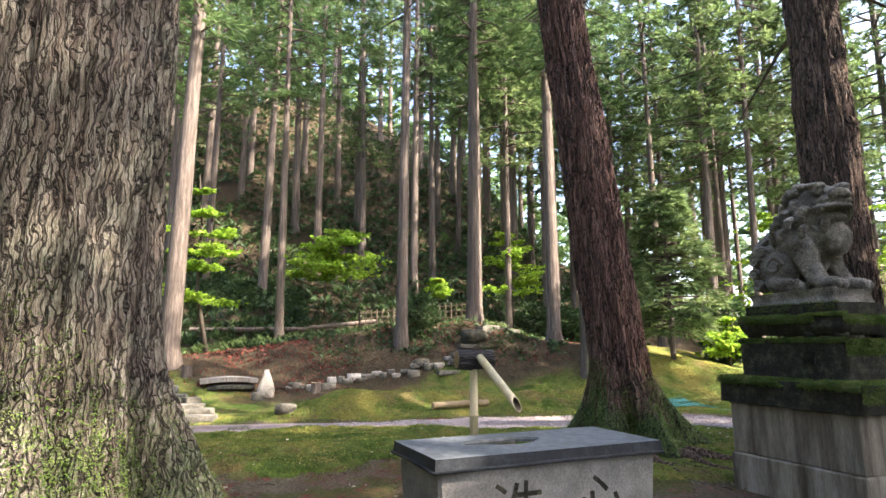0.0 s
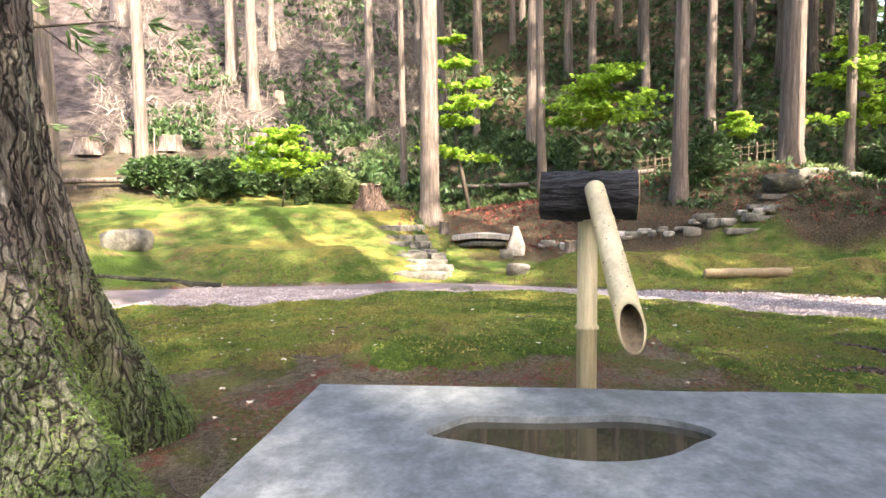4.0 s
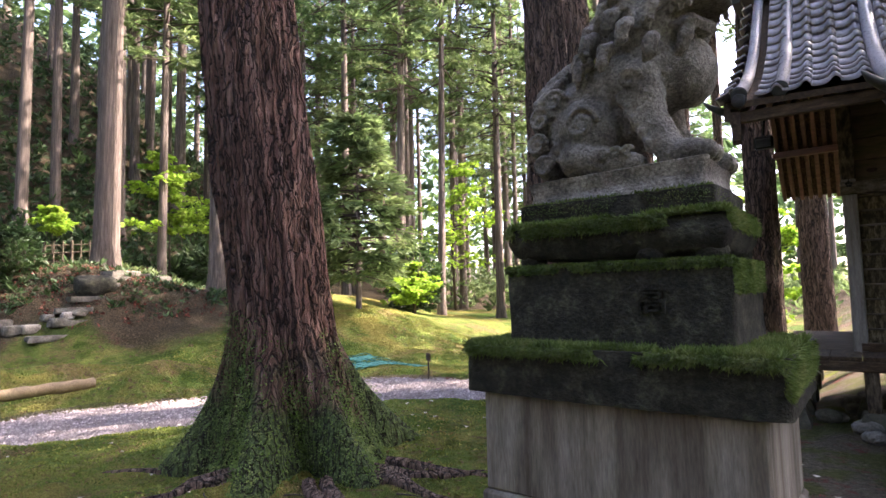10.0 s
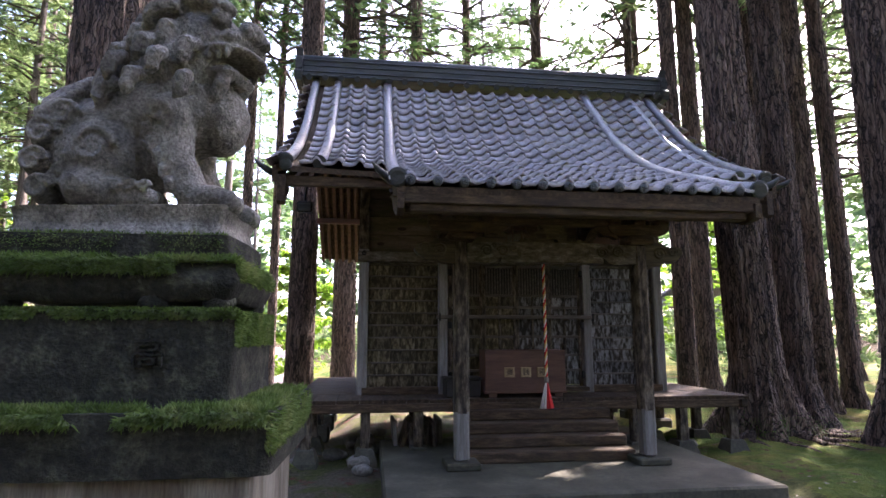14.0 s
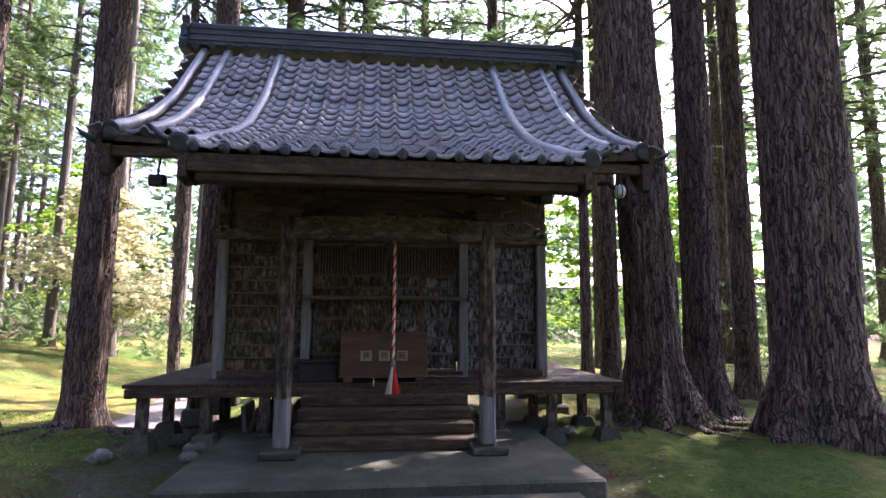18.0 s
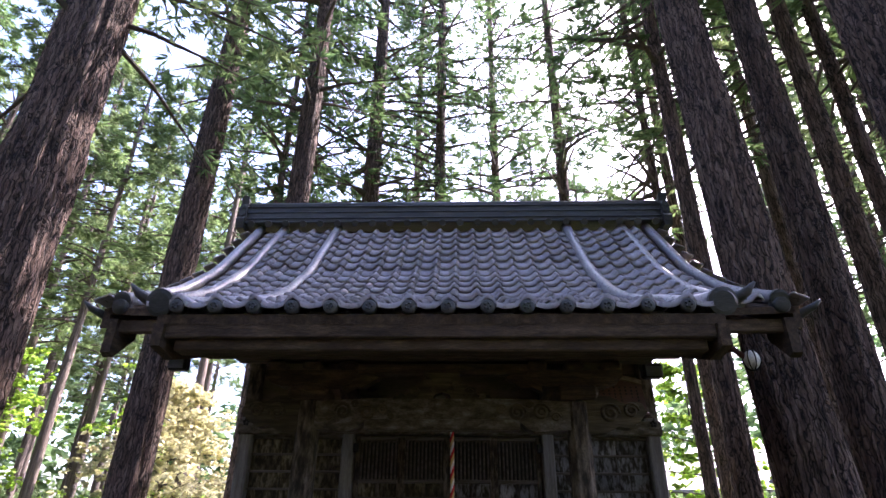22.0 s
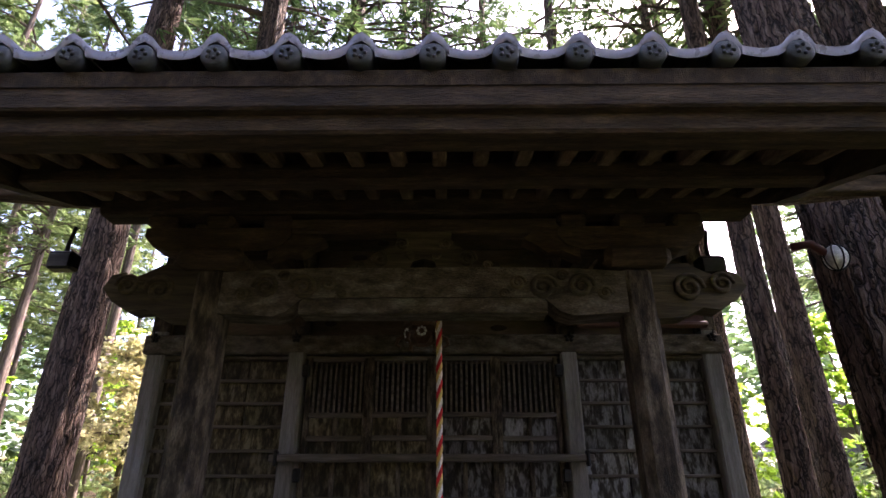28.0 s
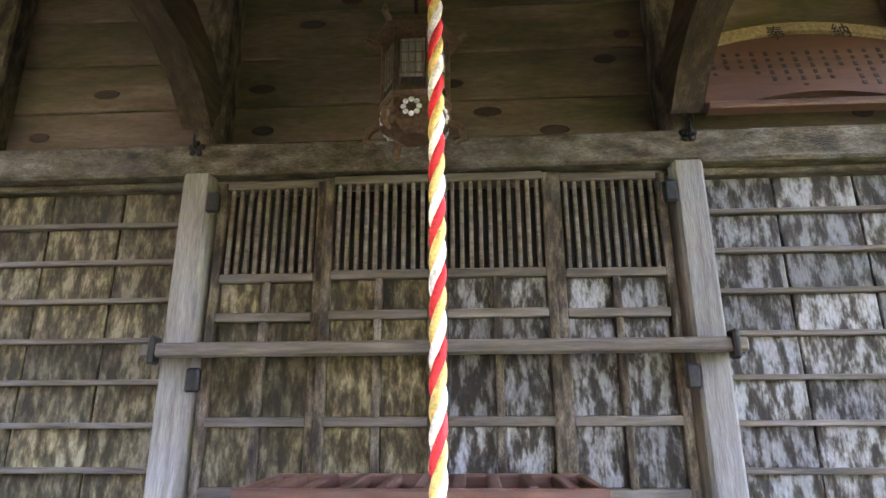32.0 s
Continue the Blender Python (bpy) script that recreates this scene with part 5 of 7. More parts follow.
for s in (-1, 1):
    roll(s * 1.66, PORCH, 0.068, 0.0)
    roll(s * 2.45, MAIN, 0.062)
    roll(s * 2.80, MAIN, 0.062)
    # upturned corner tiles and the hanging ends of the gable boards
    for x, y, z, ln in ((2.92, 0.56, 3.20, 0.20), (1.70, -0.80, 2.79, 0.17)):
        pts = [(s * x, y + 0.12, z), (s * (x + 0.3 * ln), y + 0.02, z + 0.005), (s * (x + 0.75 * ln), y - 0.06, z + 0.05), (s * (x + ln), y - 0.09, z + 0.10)]
        part("corner_tile", Mesh().tube(pts, [0.042, 0.040, 0.028, 0.008], 10), M["tile_dark"], roof, "upturned dark corner tile", True)
    part("corner_medallion", Mesh().tube([(s * 2.80, 0.56, 3.28), (s * 2.80, 0.47, 3.25), (s * 2.80, 0.46, 3.25)], [0.068, 0.068, 0.05], 16), M["tile_dark"], roof, "round dark corner tile", True)
    part("barge_tail", Mesh().prism([(0.50, 3.15), (0.50, 2.86), (0.56, 2.83), (0.82, 3.06), (0.82, 3.26)], s * 2.80, s * 2.88, "x"), M["wood_y"], shrine, "hanging end of the gable board")
    # gable edge boards
    g = Mesh()
    pts = [slope(MAIN * i / 16, s * 2.9)[0] for i in range(17)]
    g.prism([(p.y, p.z - 0.02) for p in pts] + [(p.y, p.z - 0.20) for p in reversed(pts)], s * 2.88, s * 2.94, "x")
    part("barge_board", g, M["wood_y"], shrine, "dark curved gable board")
    for c in range(12):
        p, d = slope(MAIN * (c + 0.9) / 12, s * 2.93)
        m = Matrix.Translation(p + Vector((0, 0, 0.03))) @ Matrix.Rotation(radians(s * 24), 4, "Y")
        part("verge_tile", Mesh().box((0, 0, 0), (0.14, 0.26, 0.02), 0.008, m), M["tile"], roof)
# round tile ends along the porch eave, their backlit darkness put into the colour
for c in range(-7, 7):
    p, d = slope(PORCH, c * 0.231 + 0.066)
    e = Mesh().tube([p + Vector((0, 0.03, 0.035)), p + Vector((0, -0.03, 0.032)), p + Vector((0, -0.037, 0.032))], [0.043, 0.043, 0.034], 16)
    for k in range(5):
        a = 2 * math.pi * k / 5
        e.ball((p.x + 0.018 * math.cos(a), p.y - 0.04, p.z + 0.032 + 0.018 * math.sin(a)), (0.008, 0.006, 0.008), 6, 4)
    part("eave_medallion", e, M["tile_dark"], roof, "round eave tile with a flower, coloured dark as a silhouette", True)
# ridge
ridge = sbox("ridge", (0, 3.25, 5.66), (6.02, 0.26, 0.30), "tile_dark", "dark layered ridge", 0.01, roof)
for z, w in ((5.515, 0.36), (5.60, 0.29), (5.70, 0.285), (5.79, 0.30)):
    sbox("ridge_course", (0, 3.25, z), (6.06, w, 0.028), "tile_dark", "", 0.008, roof)
part("ridge_cap", Mesh().tube([(-3.06, 3.25, 5.84), (3.06, 3.25, 5.84)], [0.085, 0.085], 14), M["tile_dark"], roof, "", True)
for c in range(24):
    x = -2.9 + c * 0.252
    part("ridge_foot_tile", Mesh().tube([(x, 3.10, 5.50), (x, 3.06, 5.48)], [0.05, 0.05], 10), M["tile_dark"], roof)
for s in (-1, 1):
    oni = [(-0.20, 5.42), (-0.24, 5.55), (-0.17, 5.62), (-0.19, 5.75), (-0.12, 5.86), (-0.16, 5.97), (-0.05, 5.92), (0.05, 5.92), (0.16, 5.97), (0.12, 5.86), (0.19, 5.75), (0.17, 5.62), (0.24, 5.55), (0.20, 5.42)]
    part("ridge_end_tile", Mesh().prism([(3.25 + a, b) for a, b in oni], s * 3.01, s * 3.12, "x"), M["tile_dark"], roof, "ornamental ridge-end tile")
    for z in (5.55, 5.66, 5.77):
        part("ridge_scroll", Mesh().tube([(s * 3.06, 3.05, z), (s * 3.06, 3.45, z)], [0.04, 0.04], 10), M["tile_dark"], roof)
# under the eaves: boards on rafters, fascia
part("eave_fascia", Mesh().box((0, -0.83, 2.615), (3.2, 0.09, 0.12), 0.008).box((0, -0.78, 2.525), (3.10, 0.12, 0.075), 0.01), M["wood_x"], shrine, "heavy weathered eave board")
for c in range(20):
    x = -1.52 + c * 0.16
    p0, p1 = Vector((x, -0.78, 2.575)), Vector((x, 0.15, 2.80))
    d = (p1 - p0)
    m = Matrix.Translation((p0 + p1) / 2) @ Matrix.Rotation(math.atan2(d.z, d.y), 4, "X")
    part("rafter", Mesh().box((0, 0, 0), (0.055, d.length + 0.1, 0.065), 0.006, m), M["rafter"], shrine)
    p0, p1 = Vector((x, 0.0, 2.80)), Vector((x, 1.75, 3.42))
    d = (p1 - p0)
    m = Matrix.Translation((p0 + p1) / 2) @ Matrix.Rotation(math.atan2(d.z, d.y), 4, "X")
    part("rafter", Mesh().box((0, 0, 0), (0.055, d.length, 0.065), 0.006, m), M["rafter"], shrine)
for (ya, za), (yb, zb) in (((-0.82, 2.615), (0.12, 2.84)), ((0.12, 2.885), (1.78, 3.475))):
    for c in range(13):     # boards laid on the rafters
        x = -1.56 + c * 0.26
        m = Matrix.Translation((x, (ya + yb) / 2, (za + zb) / 2)) @ Matrix.Rotation(math.atan2(zb - za, yb - ya), 4, "X")
        part("eave_board", Mesh().box((0, 0, 0), (0.262, math.hypot(yb - ya, zb - za), 0.014), 0.002, m), M["wood_y"], shrine)
for s in (-1, 1):
    sbox("main_eave_fascia", (s * 2.28, 0.58, 3.10), (1.24, 0.07, 0.11), "wood_x")
    for c in range(8):
        x = s * (1.74 + c * 0.155)
        p0, p1 = Vector((x, 0.58, 3.09)), Vector((x, 1.75, 3.62))
        d = (p1 - p0)
        m = Matrix.Translation((p0 + p1) / 2) @ Matrix.Rotation(math.atan2(d.z, d.y), 4, "X")
        part("rafter", Mesh().box((0, 0, 0), (0.055, d.length, 0.065), 0.006, m), M["rafter"], shrine)
    # porch side boards closing the step between the two roofs
    part("porch_barge", Mesh().prism([(-0.90, 2.63), (-0.90, 2.50), (-0.70, 2.47), (0.0, 2.68), (0.4, 2.88), (0.4, 3.12), (0.0, 2.97)], s * 1.60, s * 1.66, "x"), M["wood_y"], shrine, "curved porch gable board")
    for k in range(7):   # rear slope, seen from below past the corner
        x = s * (2.05 + 0.135 * k)
        p0, p1 = Vector((x, 4.2, 4.60)), Vector((x, 6.38, 2.98))
        d = p1 - p0
        m = Matrix.Translation((p0 + p1) / 2) @ Matrix.Rotation(math.atan2(d.z, d.y), 4, "X")
        # red-toned wood: pinkish reflected light under the rear eave put into colour
        part("rear_rafter", Mesh().box((0, 0, 0), (0.06, d.length, 0.07), 0.006, m), M["wood_red"], shrine)
    sbox("rear_eave_beam", (s * 2.45, 5.35, 3.62), (0.95, 0.10, 0.10), "wood_red")

# body: walls behind the boards
for s in (-1, 1):
    sbox("side_wall", (s * 1.97, 3.3, 2.1), (0.05, 3.2, 2.85), "wood_z")
    sbox("corner_post", (s * 1.96, WY, 1.62), (0.13, 0.13, 1.84), "wood_pale", bev=0.015)
    sbox("door_post", (s * 0.95, WY - 0.03, 1.55), (0.115, 0.13, 1.68), "wood_pale", "silvered door post", 0.012)
    sbox("upper_post", (s * 0.95, WY, 2.90), (0.13, 0.12, 0.85), "wood_z", bev=0.012)
    sbox("upper_post", (s * 1.96, WY, 2.90), (0.13, 0.12, 0.85), "wood_z", bev=0.012)
    # clapboards with battens
    wall = sbox("wall_panel", (s * 1.455, WY + 0.045, 1.55), (0.90, 0.03, 1.62), "peel" if s > 0 else "peel_dark", "boarded side panel with flaking paint")
    for r in range(10):
        z = 0.80 + r * 0.155
        for c in range(3):
            b = Mesh().box((s * 1.455 - 0.305 + c * 0.305, WY + 0.022, z + 0.070), (0.298, 0.018, 0.143), 0.004)
            part("board", b, M["peel" if s > 0 else "peel_dark"], wall)
        part("batten", Mesh().box((s * 1.455, WY + 0.006, z + 0.149), (0.90, 0.042, 0.020), 0.004), M["batten"], wall)
    sbox("sill_beam", (s * 1.46, WY - 0.02, 0.765), (1.0, 0.10, 0.09), "wood_x")
sbox("back_wall", (0, 4.9, 2.1), (3.95, 0.06, 2.85), "wood_z")
sbox("ceiling_board", (0, 3.3, 3.5), (3.95, 3.2, 0.04), "wood_z")
sbox("lintel", (0, WY - 0.03, 2.43), (4.08, 0.14, 0.135), "beam", "long weathered lintel", 0.012)
sbox("lintel_strip", (0, WY + 0.01, 2.345), (4.0, 0.10, 0.03), "beam")
# broad planks above the lintel
for r in range(4):
    for (a, b) in ((-1.9, -1.02), (-0.89, 0.89), (1.02, 1.9)):
        pl = sbox("wall_plank", ((a + b) / 2, WY + 0.05, 2.50 + 0.235 * r + 0.115), (b - a, 0.03, 0.229), "plank", bev=0.006)
        for k in range(1 if b - a < 1 else 3):
            kx, kz = lerp(a, b, (k + 0.5 + 0.35 * math.sin(r * 5.1 + k * 2.3 + a)) / (1 if b - a < 1 else 3)), 2.50 + 0.235 * r + 0.115 + 0.06 * math.sin(r * 3.7 + k * 1.9)
            part("knot", Mesh().ball((kx, WY + 0.034, kz), (0.048 + 0.016 * math.sin(k + r), 0.0025, 0.023), 12, 6), M["knot"], pl, "dark knot", True)
# doors: four leaves with bars above and panels below
door_w = 0.437
for c in range(4):
    x0 = -0.874 + c * door_w
    yy = WY - 0.065 if c in (1, 2) else WY - 0.035
    d = new("door_leaf")
    d.parent = shrine
    tagged(d, "weathered lattice door with peeling panels")
    xc = x0 + door_w / 2
    for s in (-1, 1):
        part("stile", Mesh().box((xc + s * (door_w / 2 - 0.019), yy, 1.55), (0.036, 0.034, 1.58), 0.004), M["wood_z"], d)
    for z in (0.80, 1.00, 1.19, 1.425, 1.80, 1.95, 2.33):
        part("rail", Mesh().box((xc, yy - 0.002, z), (door_w - 0.07, 0.032, 0.034), 0.004), M["batten"], d)
    part("muntin", Mesh().box((xc, yy - 0.001, 1.37), (0.03, 0.03, 1.14), 0.004), M["wood_z"], d)
    for z0, z1 in ((0.82, 0.983), (1.017, 1.173), (1.207, 1.408), (1.442, 1.783), (1.817, 1.933)):
        for s in (-1, 1):
            part("panel", Mesh().box((xc + s * 0.098, yy + 0.012, (z0 + z1) / 2), (0.166, 0.012, z1 - z0), 0.003), M["peel"] if c > 1 else M["peel_dark"], d)
    for k in range(10):
        part("bar", Mesh().box((xc - 0.162 + k * 0.036, yy, 2.14), (0.016, 0.02, 0.35), 0.003), M["batten"], d)
    # black sheet added for the shade seen between the bars
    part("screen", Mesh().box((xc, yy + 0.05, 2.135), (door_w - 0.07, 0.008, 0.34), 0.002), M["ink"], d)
sbox("door_bar", (0, WY - 0.14, 1.672), (2.09, 0.045, 0.05), "batten", "long wooden bar across the doors")
for s in (-1, 1):
    for zz in (2.24, 1.57, 0.95):
        sbox("hinge", (s * 0.868, WY - 0.105, zz), (0.05, 0.03, 0.085), "iron", "black iron hinge")
    sbox("bar_staple", (s * 1.0, WY - 0.15, 1.672), (0.022, 0.06, 0.10), "iron", "black iron staple")
sbox("threshold", (0, WY - 0.03, 0.765), (1.9, 0.14, 0.06), "wood_x")
for x in (-0.96, 0, 0.96, -1.96, 1.96):
    fl = Mesh()
    for k in range(5):
        a = 2 * math.pi * k / 5 + 0.3
        fl.ball((x + 0.022 * math.cos(a), WY - 0.108, 2.47 + 0.022 * math.sin(a)), (0.014, 0.008, 0.014), 8, 5)
    fl.tube([(x, WY - 0.10, 2.47), (x, WY - 0.13, 2.47), (x, WY - 0.135, 2.52)], [0.008, 0.007, 0.004], 6)
    part("nail_cover", fl, M["iron"], shrine, "black iron flower nail cover", True)

# veranda on posts and stones
ver = new("veranda")
ver.parent = shrine
tagged(ver, "plank veranda round the shrine")
for c in range(21):
    x = -2.62 + c * 0.262
    part("plank", Mesh().box((x, 1.40, DECK - 0.02), (0.257, 0.70, 0.04), 0.006), M["wood_y"], ver)
for s in (-1, 1):
    for k in range(11):
        part("plank", Mesh().box((s * 2.32, 1.90 + 0.262 * k, DECK - 0.02), (0.86, 0.257, 0.04), 0.006), M["wood_x"], ver)
    part("edge_beam", Mesh().box((s * 2.66, 3.0, DECK - 0.09), (0.09, 4.0, 0.10), 0.01), M["wood_y"], ver)
part("edge_beam", Mesh().box((0, 1.09, DECK - 0.09), (5.4, 0.09, 0.10), 0.01), M["wood_x"], ver)
for x in (-2.55, -1.9, -1.3, 1.3, 1.9, 2.55):
    for y in (1.12, 1.9):
        part("veranda_post", Mesh().box((x, y, 0.44), (0.11, 0.11, 0.50), 0.012), M["wood_z"], ver)
        part("foot_stone", Mesh().lathe((x, y, 0), [(0.20, -0.1), (0.19, 0.06), (0.13, 0.19), (0.11, 0.20)], 4, Matrix.Translation((x, y, 0)) @ Matrix.Rotation(radians(45), 4, "Z") @ Matrix.Translation((-x, -y, 0))), M["slab"], ver)
for s in (-1, 1):
    for y in (2.9, 3.9, 4.8):
        part("veranda_post", Mesh().box((s * 2.55, y, 0.44), (0.11, 0.11, 0.50), 0.012), M["wood_z"], ver)
        part("foot_stone", Mesh().box((s * 2.55, y, 0.08), (0.28, 0.28, 0.24), 0.03), M["slab"], ver)


# ---- things at the shrine ----
def letters(name, body, size, m, material, parent, depth=0.004):
    """Written characters as a solid mesh laid at the pose m."""
    c = bpy.data.curves.new(name, "FONT")
    c.body, c.size, c.extrude, c.align_x, c.align_y = body, size, depth, "CENTER", "CENTER"
    c.materials.append(M[material])
    o = new(name, c)
    o.parent = parent
    o.matrix_local = m
    return o


def facing(x, y, z, turn=0.0, tilt=0.0):
    """Upright writing that faces -y, turned about z."""
    return Matrix.Translation((x, y, z)) @ Matrix.Rotation(radians(turn), 4, "Z") @ Matrix.Rotation(radians(90 + tilt), 4, "X")


def offering_box():
    t = thing("offering_box", (-0.02, 1.33, DECK), "reddish brown wooden offering box with pale name plate", "box")
    part("front_board", Mesh().box((0, -0.17, 0.30), (0.98, 0.03, 0.50), 0.006), M["wood_red"], t)
    part("back_board", Mesh().box((0, 0.17, 0.30), (0.98, 0.03, 0.50), 0.006), M["wood_red"], t)
    for s in (-1, 1):
        part("end_board", Mesh().box((s * 0.475, 0, 0.30), (0.03, 0.31, 0.50), 0.006), M["wood_red"], t)
        part("foot", Mesh().box((s * 0.40, 0, 0.025), (0.10, 0.36, 0.05), 0.006), M["wood_red"], t)
    for k in range(9):
        part("slat", Mesh().box((-0.40 + 0.10 * k, 0, 0.535), (0.035, 0.31, 0.035), 0.005), M["wood_red"], t)
    part("plinth", Mesh().box((0, 0, 0.06), (1.0, 0.38, 0.03), 0.006), M["wood_red"], t)
    for x, ch in ((-0.2, "賽"), (0, "銭"), (0.2, "箱")):
        p = part("name_plate", Mesh().box((x, -0.19, 0.29), (0.125, 0.014, 0.115), 0.003), M["cutwood"], t, "pale plate with a black character")
        letters("character", ch, 0.085, facing(x, -0.199, 0.29), "ink", p, 0.001)
    # shallow dark chest beside it
    d = thing("dark_chest", (-0.76, 1.36, DECK), "low black wooden chest beside the offering box", "box")
    part("body", Mesh().box((0, 0, 0.10), (0.42, 0.30, 0.20), 0.012), M["ink"], d)
    part("lid", Mesh().box((0, 0, 0.215), (0.45, 0.33, 0.03), 0.008), M["ink"], d)


def bell_rope():
    t = thing("bell_rope", (0.055, 0.62, 0), "twisted red, white and yellow bell rope with red and white tail", "rope")
    for k, c in enumerate(("rope_w", "rope_r", "rope_y")):
        pts, n = [], 260
        for i in range(n + 1):
            z = lerp(2.95, 0.98, i / n)
            a = 2 * math.pi * (z / 0.135) + k * 2 * math.pi / 3
            sway = 0.012 * math.sin(z * 1.1)
            pts.append((0.0078 * math.cos(a) + sway, 0.0078 * math.sin(a), z))
        part("strand", Mesh().tube(pts, [0.0092] * (n + 1), 8), M[c], t, smooth=True)
    part("binding", Mesh().lathe((0.01, 0, 0.93), [(0.012, 0.07), (0.024, 0.05), (0.026, 0.02), (0.02, 0.0)][::-1], 14), M["wood_pale"], t, smooth=True)
    for s, c in ((-1, "rope_w"), (1, "rope_r")):
        f = Mesh()
        for k in range(5):
            a = (k - 2) * 0.16 + s * 0.12
            q = [(0.01 + s * 0.006, -0.002 * k, 0.94), (0.01 + s * 0.012 + 0.05 * a, 0.012 * math.sin(k * 2.1), 0.80), (0.01 + s * 0.02 + 0.11 * a, 0.016 * math.sin(k * 2.1), 0.655)]
            f.tube(q, [0.008, 0.013, 0.015], 6)
        part("tail", f, M[c], t, "cloth tail", True)


def lantern():
    t = thing("hanging_lantern", (-0.06, 1.36, 0), "tarnished hexagonal metal hanging lantern with flower crests", "lantern")
    part("cord", Mesh().tube([(0, 0, 2.83), (0, 0, 3.35)], [0.008, 0.008], 6), M["iron"], t)
    part("roof", Mesh().lathe((0, 0, 2.74), [(0.165, 0.0), (0.15, 0.03), (0.08, 0.065), (0.03, 0.09), (0.02, 0.12)], 6), M["brass"], t)
    for k in range(6):
        a = math.pi / 3 * k
        part("roof_curl", Mesh().tube([(0.15 * math.cos(a), 0.15 * math.sin(a), 2.75), (0.18 * math.cos(a), 0.18 * math.sin(a), 2.77), (0.175 * math.cos(a), 0.175 * math.sin(a), 2.80)], [0.014, 0.012, 0.006], 6), M["brass"], t)
        part("corner_post", Mesh().tube([(0.115 * math.cos(a), 0.115 * math.sin(a), 2.50), (0.115 * math.cos(a), 0.115 * math.sin(a), 2.74)], [0.010, 0.010], 6), M["brass"], t)
        b = a + math.pi / 6
        m = Matrix.Translation((0.100 * math.cos(b), 0.100 * math.sin(b), 2.62)) @ Matrix.Rotation(b + math.pi / 2, 4, "Z")
        part("pane", Mesh().box((0, 0, 0), (0.085, 0.006, 0.15), 0.002, m), M["wood_pale"], t, "pale pierced panel")
        g = Mesh()
        for i in range(4):
            g.box((-0.036 + 0.024 * i, -0.005, 0), (0.004, 0.004, 0.15), 0.001, m)
            g.box((0, -0.005, -0.06 + 0.04 * i), (0.085, 0.004, 0.004), 0.001, m)
        part("grille", g, M["brass"], t)
    part("belt", Mesh().lathe((0, 0, 2.47), [(0.125, 0.0), (0.13, 0.02), (0.12, 0.04)], 6), M["brass"], t)
    part("skirt", Mesh().lathe((0, 0, 2.36), [(0.06, 0.0), (0.115, 0.03), (0.125, 0.08), (0.12, 0.11)], 6), M["brass"], t)
    for k in range(6):
        b = math.pi / 3 * k + math.pi / 6
        f, m = Mesh(), Matrix.Translation((0.112 * math.cos(b), 0.112 * math.sin(b), 2.425)) @ Matrix.Rotation(b + math.pi / 2, 4, "Z")
        for j in range(8):
            a = 2 * math.pi * j / 8
            f.ball((0.026 * math.cos(a), -0.006, 0.026 * math.sin(a)), (0.010, 0.004, 0.010), 6, 4, m)
        part("flower_crest", f, M["white"], t, "pale flower crest", True)
        a = math.pi / 3 * k
        part("foot_scroll", Mesh().tube([(0.12 * math.cos(a), 0.12 * math.sin(a), 2.42), (0.16 * math.cos(a), 0.16 * math.sin(a), 2.40), (0.17 * math.cos(a), 0.17 * math.sin(a), 2.36), (0.14 * math.cos(a), 0.14 * math.sin(a), 2.345)], [0.016, 0.016, 0.013, 0.008], 6), M["brass"], t)


def plaque():
    m = Matrix.Translation((1.465, 1.56, 2.555)) @ Matrix.Rotation(radians(-14), 4, "X") @ Matrix.Diagonal((0.98, 1.0, 1.14, 1))
    t = thing("dedication_plaque", (0, 0, 0), "arched reddish wooden plaque with black characters, leaning forward", "plaque", m=m)
    n, top, bot = 16, [], []
    for i in range(n + 1):
        x = -0.45 + 0.90 * i / n
        top.append((x, 0.30 + 0.075 * math.cos(x / 0.45 * math.pi / 2)))
        bot.append((x, 0.0 + 0.055 * max(0, math.cos(x / 0.36 * math.pi / 2)) if abs(x) < 0.36 else 0.0))
    part("board", Mesh().prism(bot + top[::-1], -0.012, 0.012), M["wood_red"], t)
    rim = Mesh()
    for (a, b), (c, d) in zip(top, top[1:]):
        rim.add([(a, -0.03, b - 0.045), (c, -0.03, d - 0.045), (c, -0.03, d), (a, -0.03, b), (a, -0.012, b - 0.045), (c, -0.012, d - 0.045), (c, -0.012, d), (a, -0.012, b)], [(0, 1, 2, 3), (0, 4, 5, 1), (3, 2, 6, 7), (4, 7, 6, 5)])
    part("top_rim", rim, M["cutwood"], t, "pale curved rim")
    for x, ch in ((-0.10, "奉"), (0.16, "納")):
        letters("character", ch, 0.075, facing(x, -0.032, 0.315), "ink", t, 0.001)
    rng = random.Random(4)
    for c in range(15):
        x = -0.38 + c * 0.055
        for k in range(rng.randint(3, 6)):
            part("written_mark", Mesh().box((x, -0.014, 0.235 - k * 0.030), (0.016, 0.002, rng.uniform(0.012, 0.02)), 0.0005), M["ink"], t)
    part("sill_strip", Mesh().box((0, -0.02, -0.015), (0.92, 0.05, 0.03), 0.006), M["wood_red"], t)


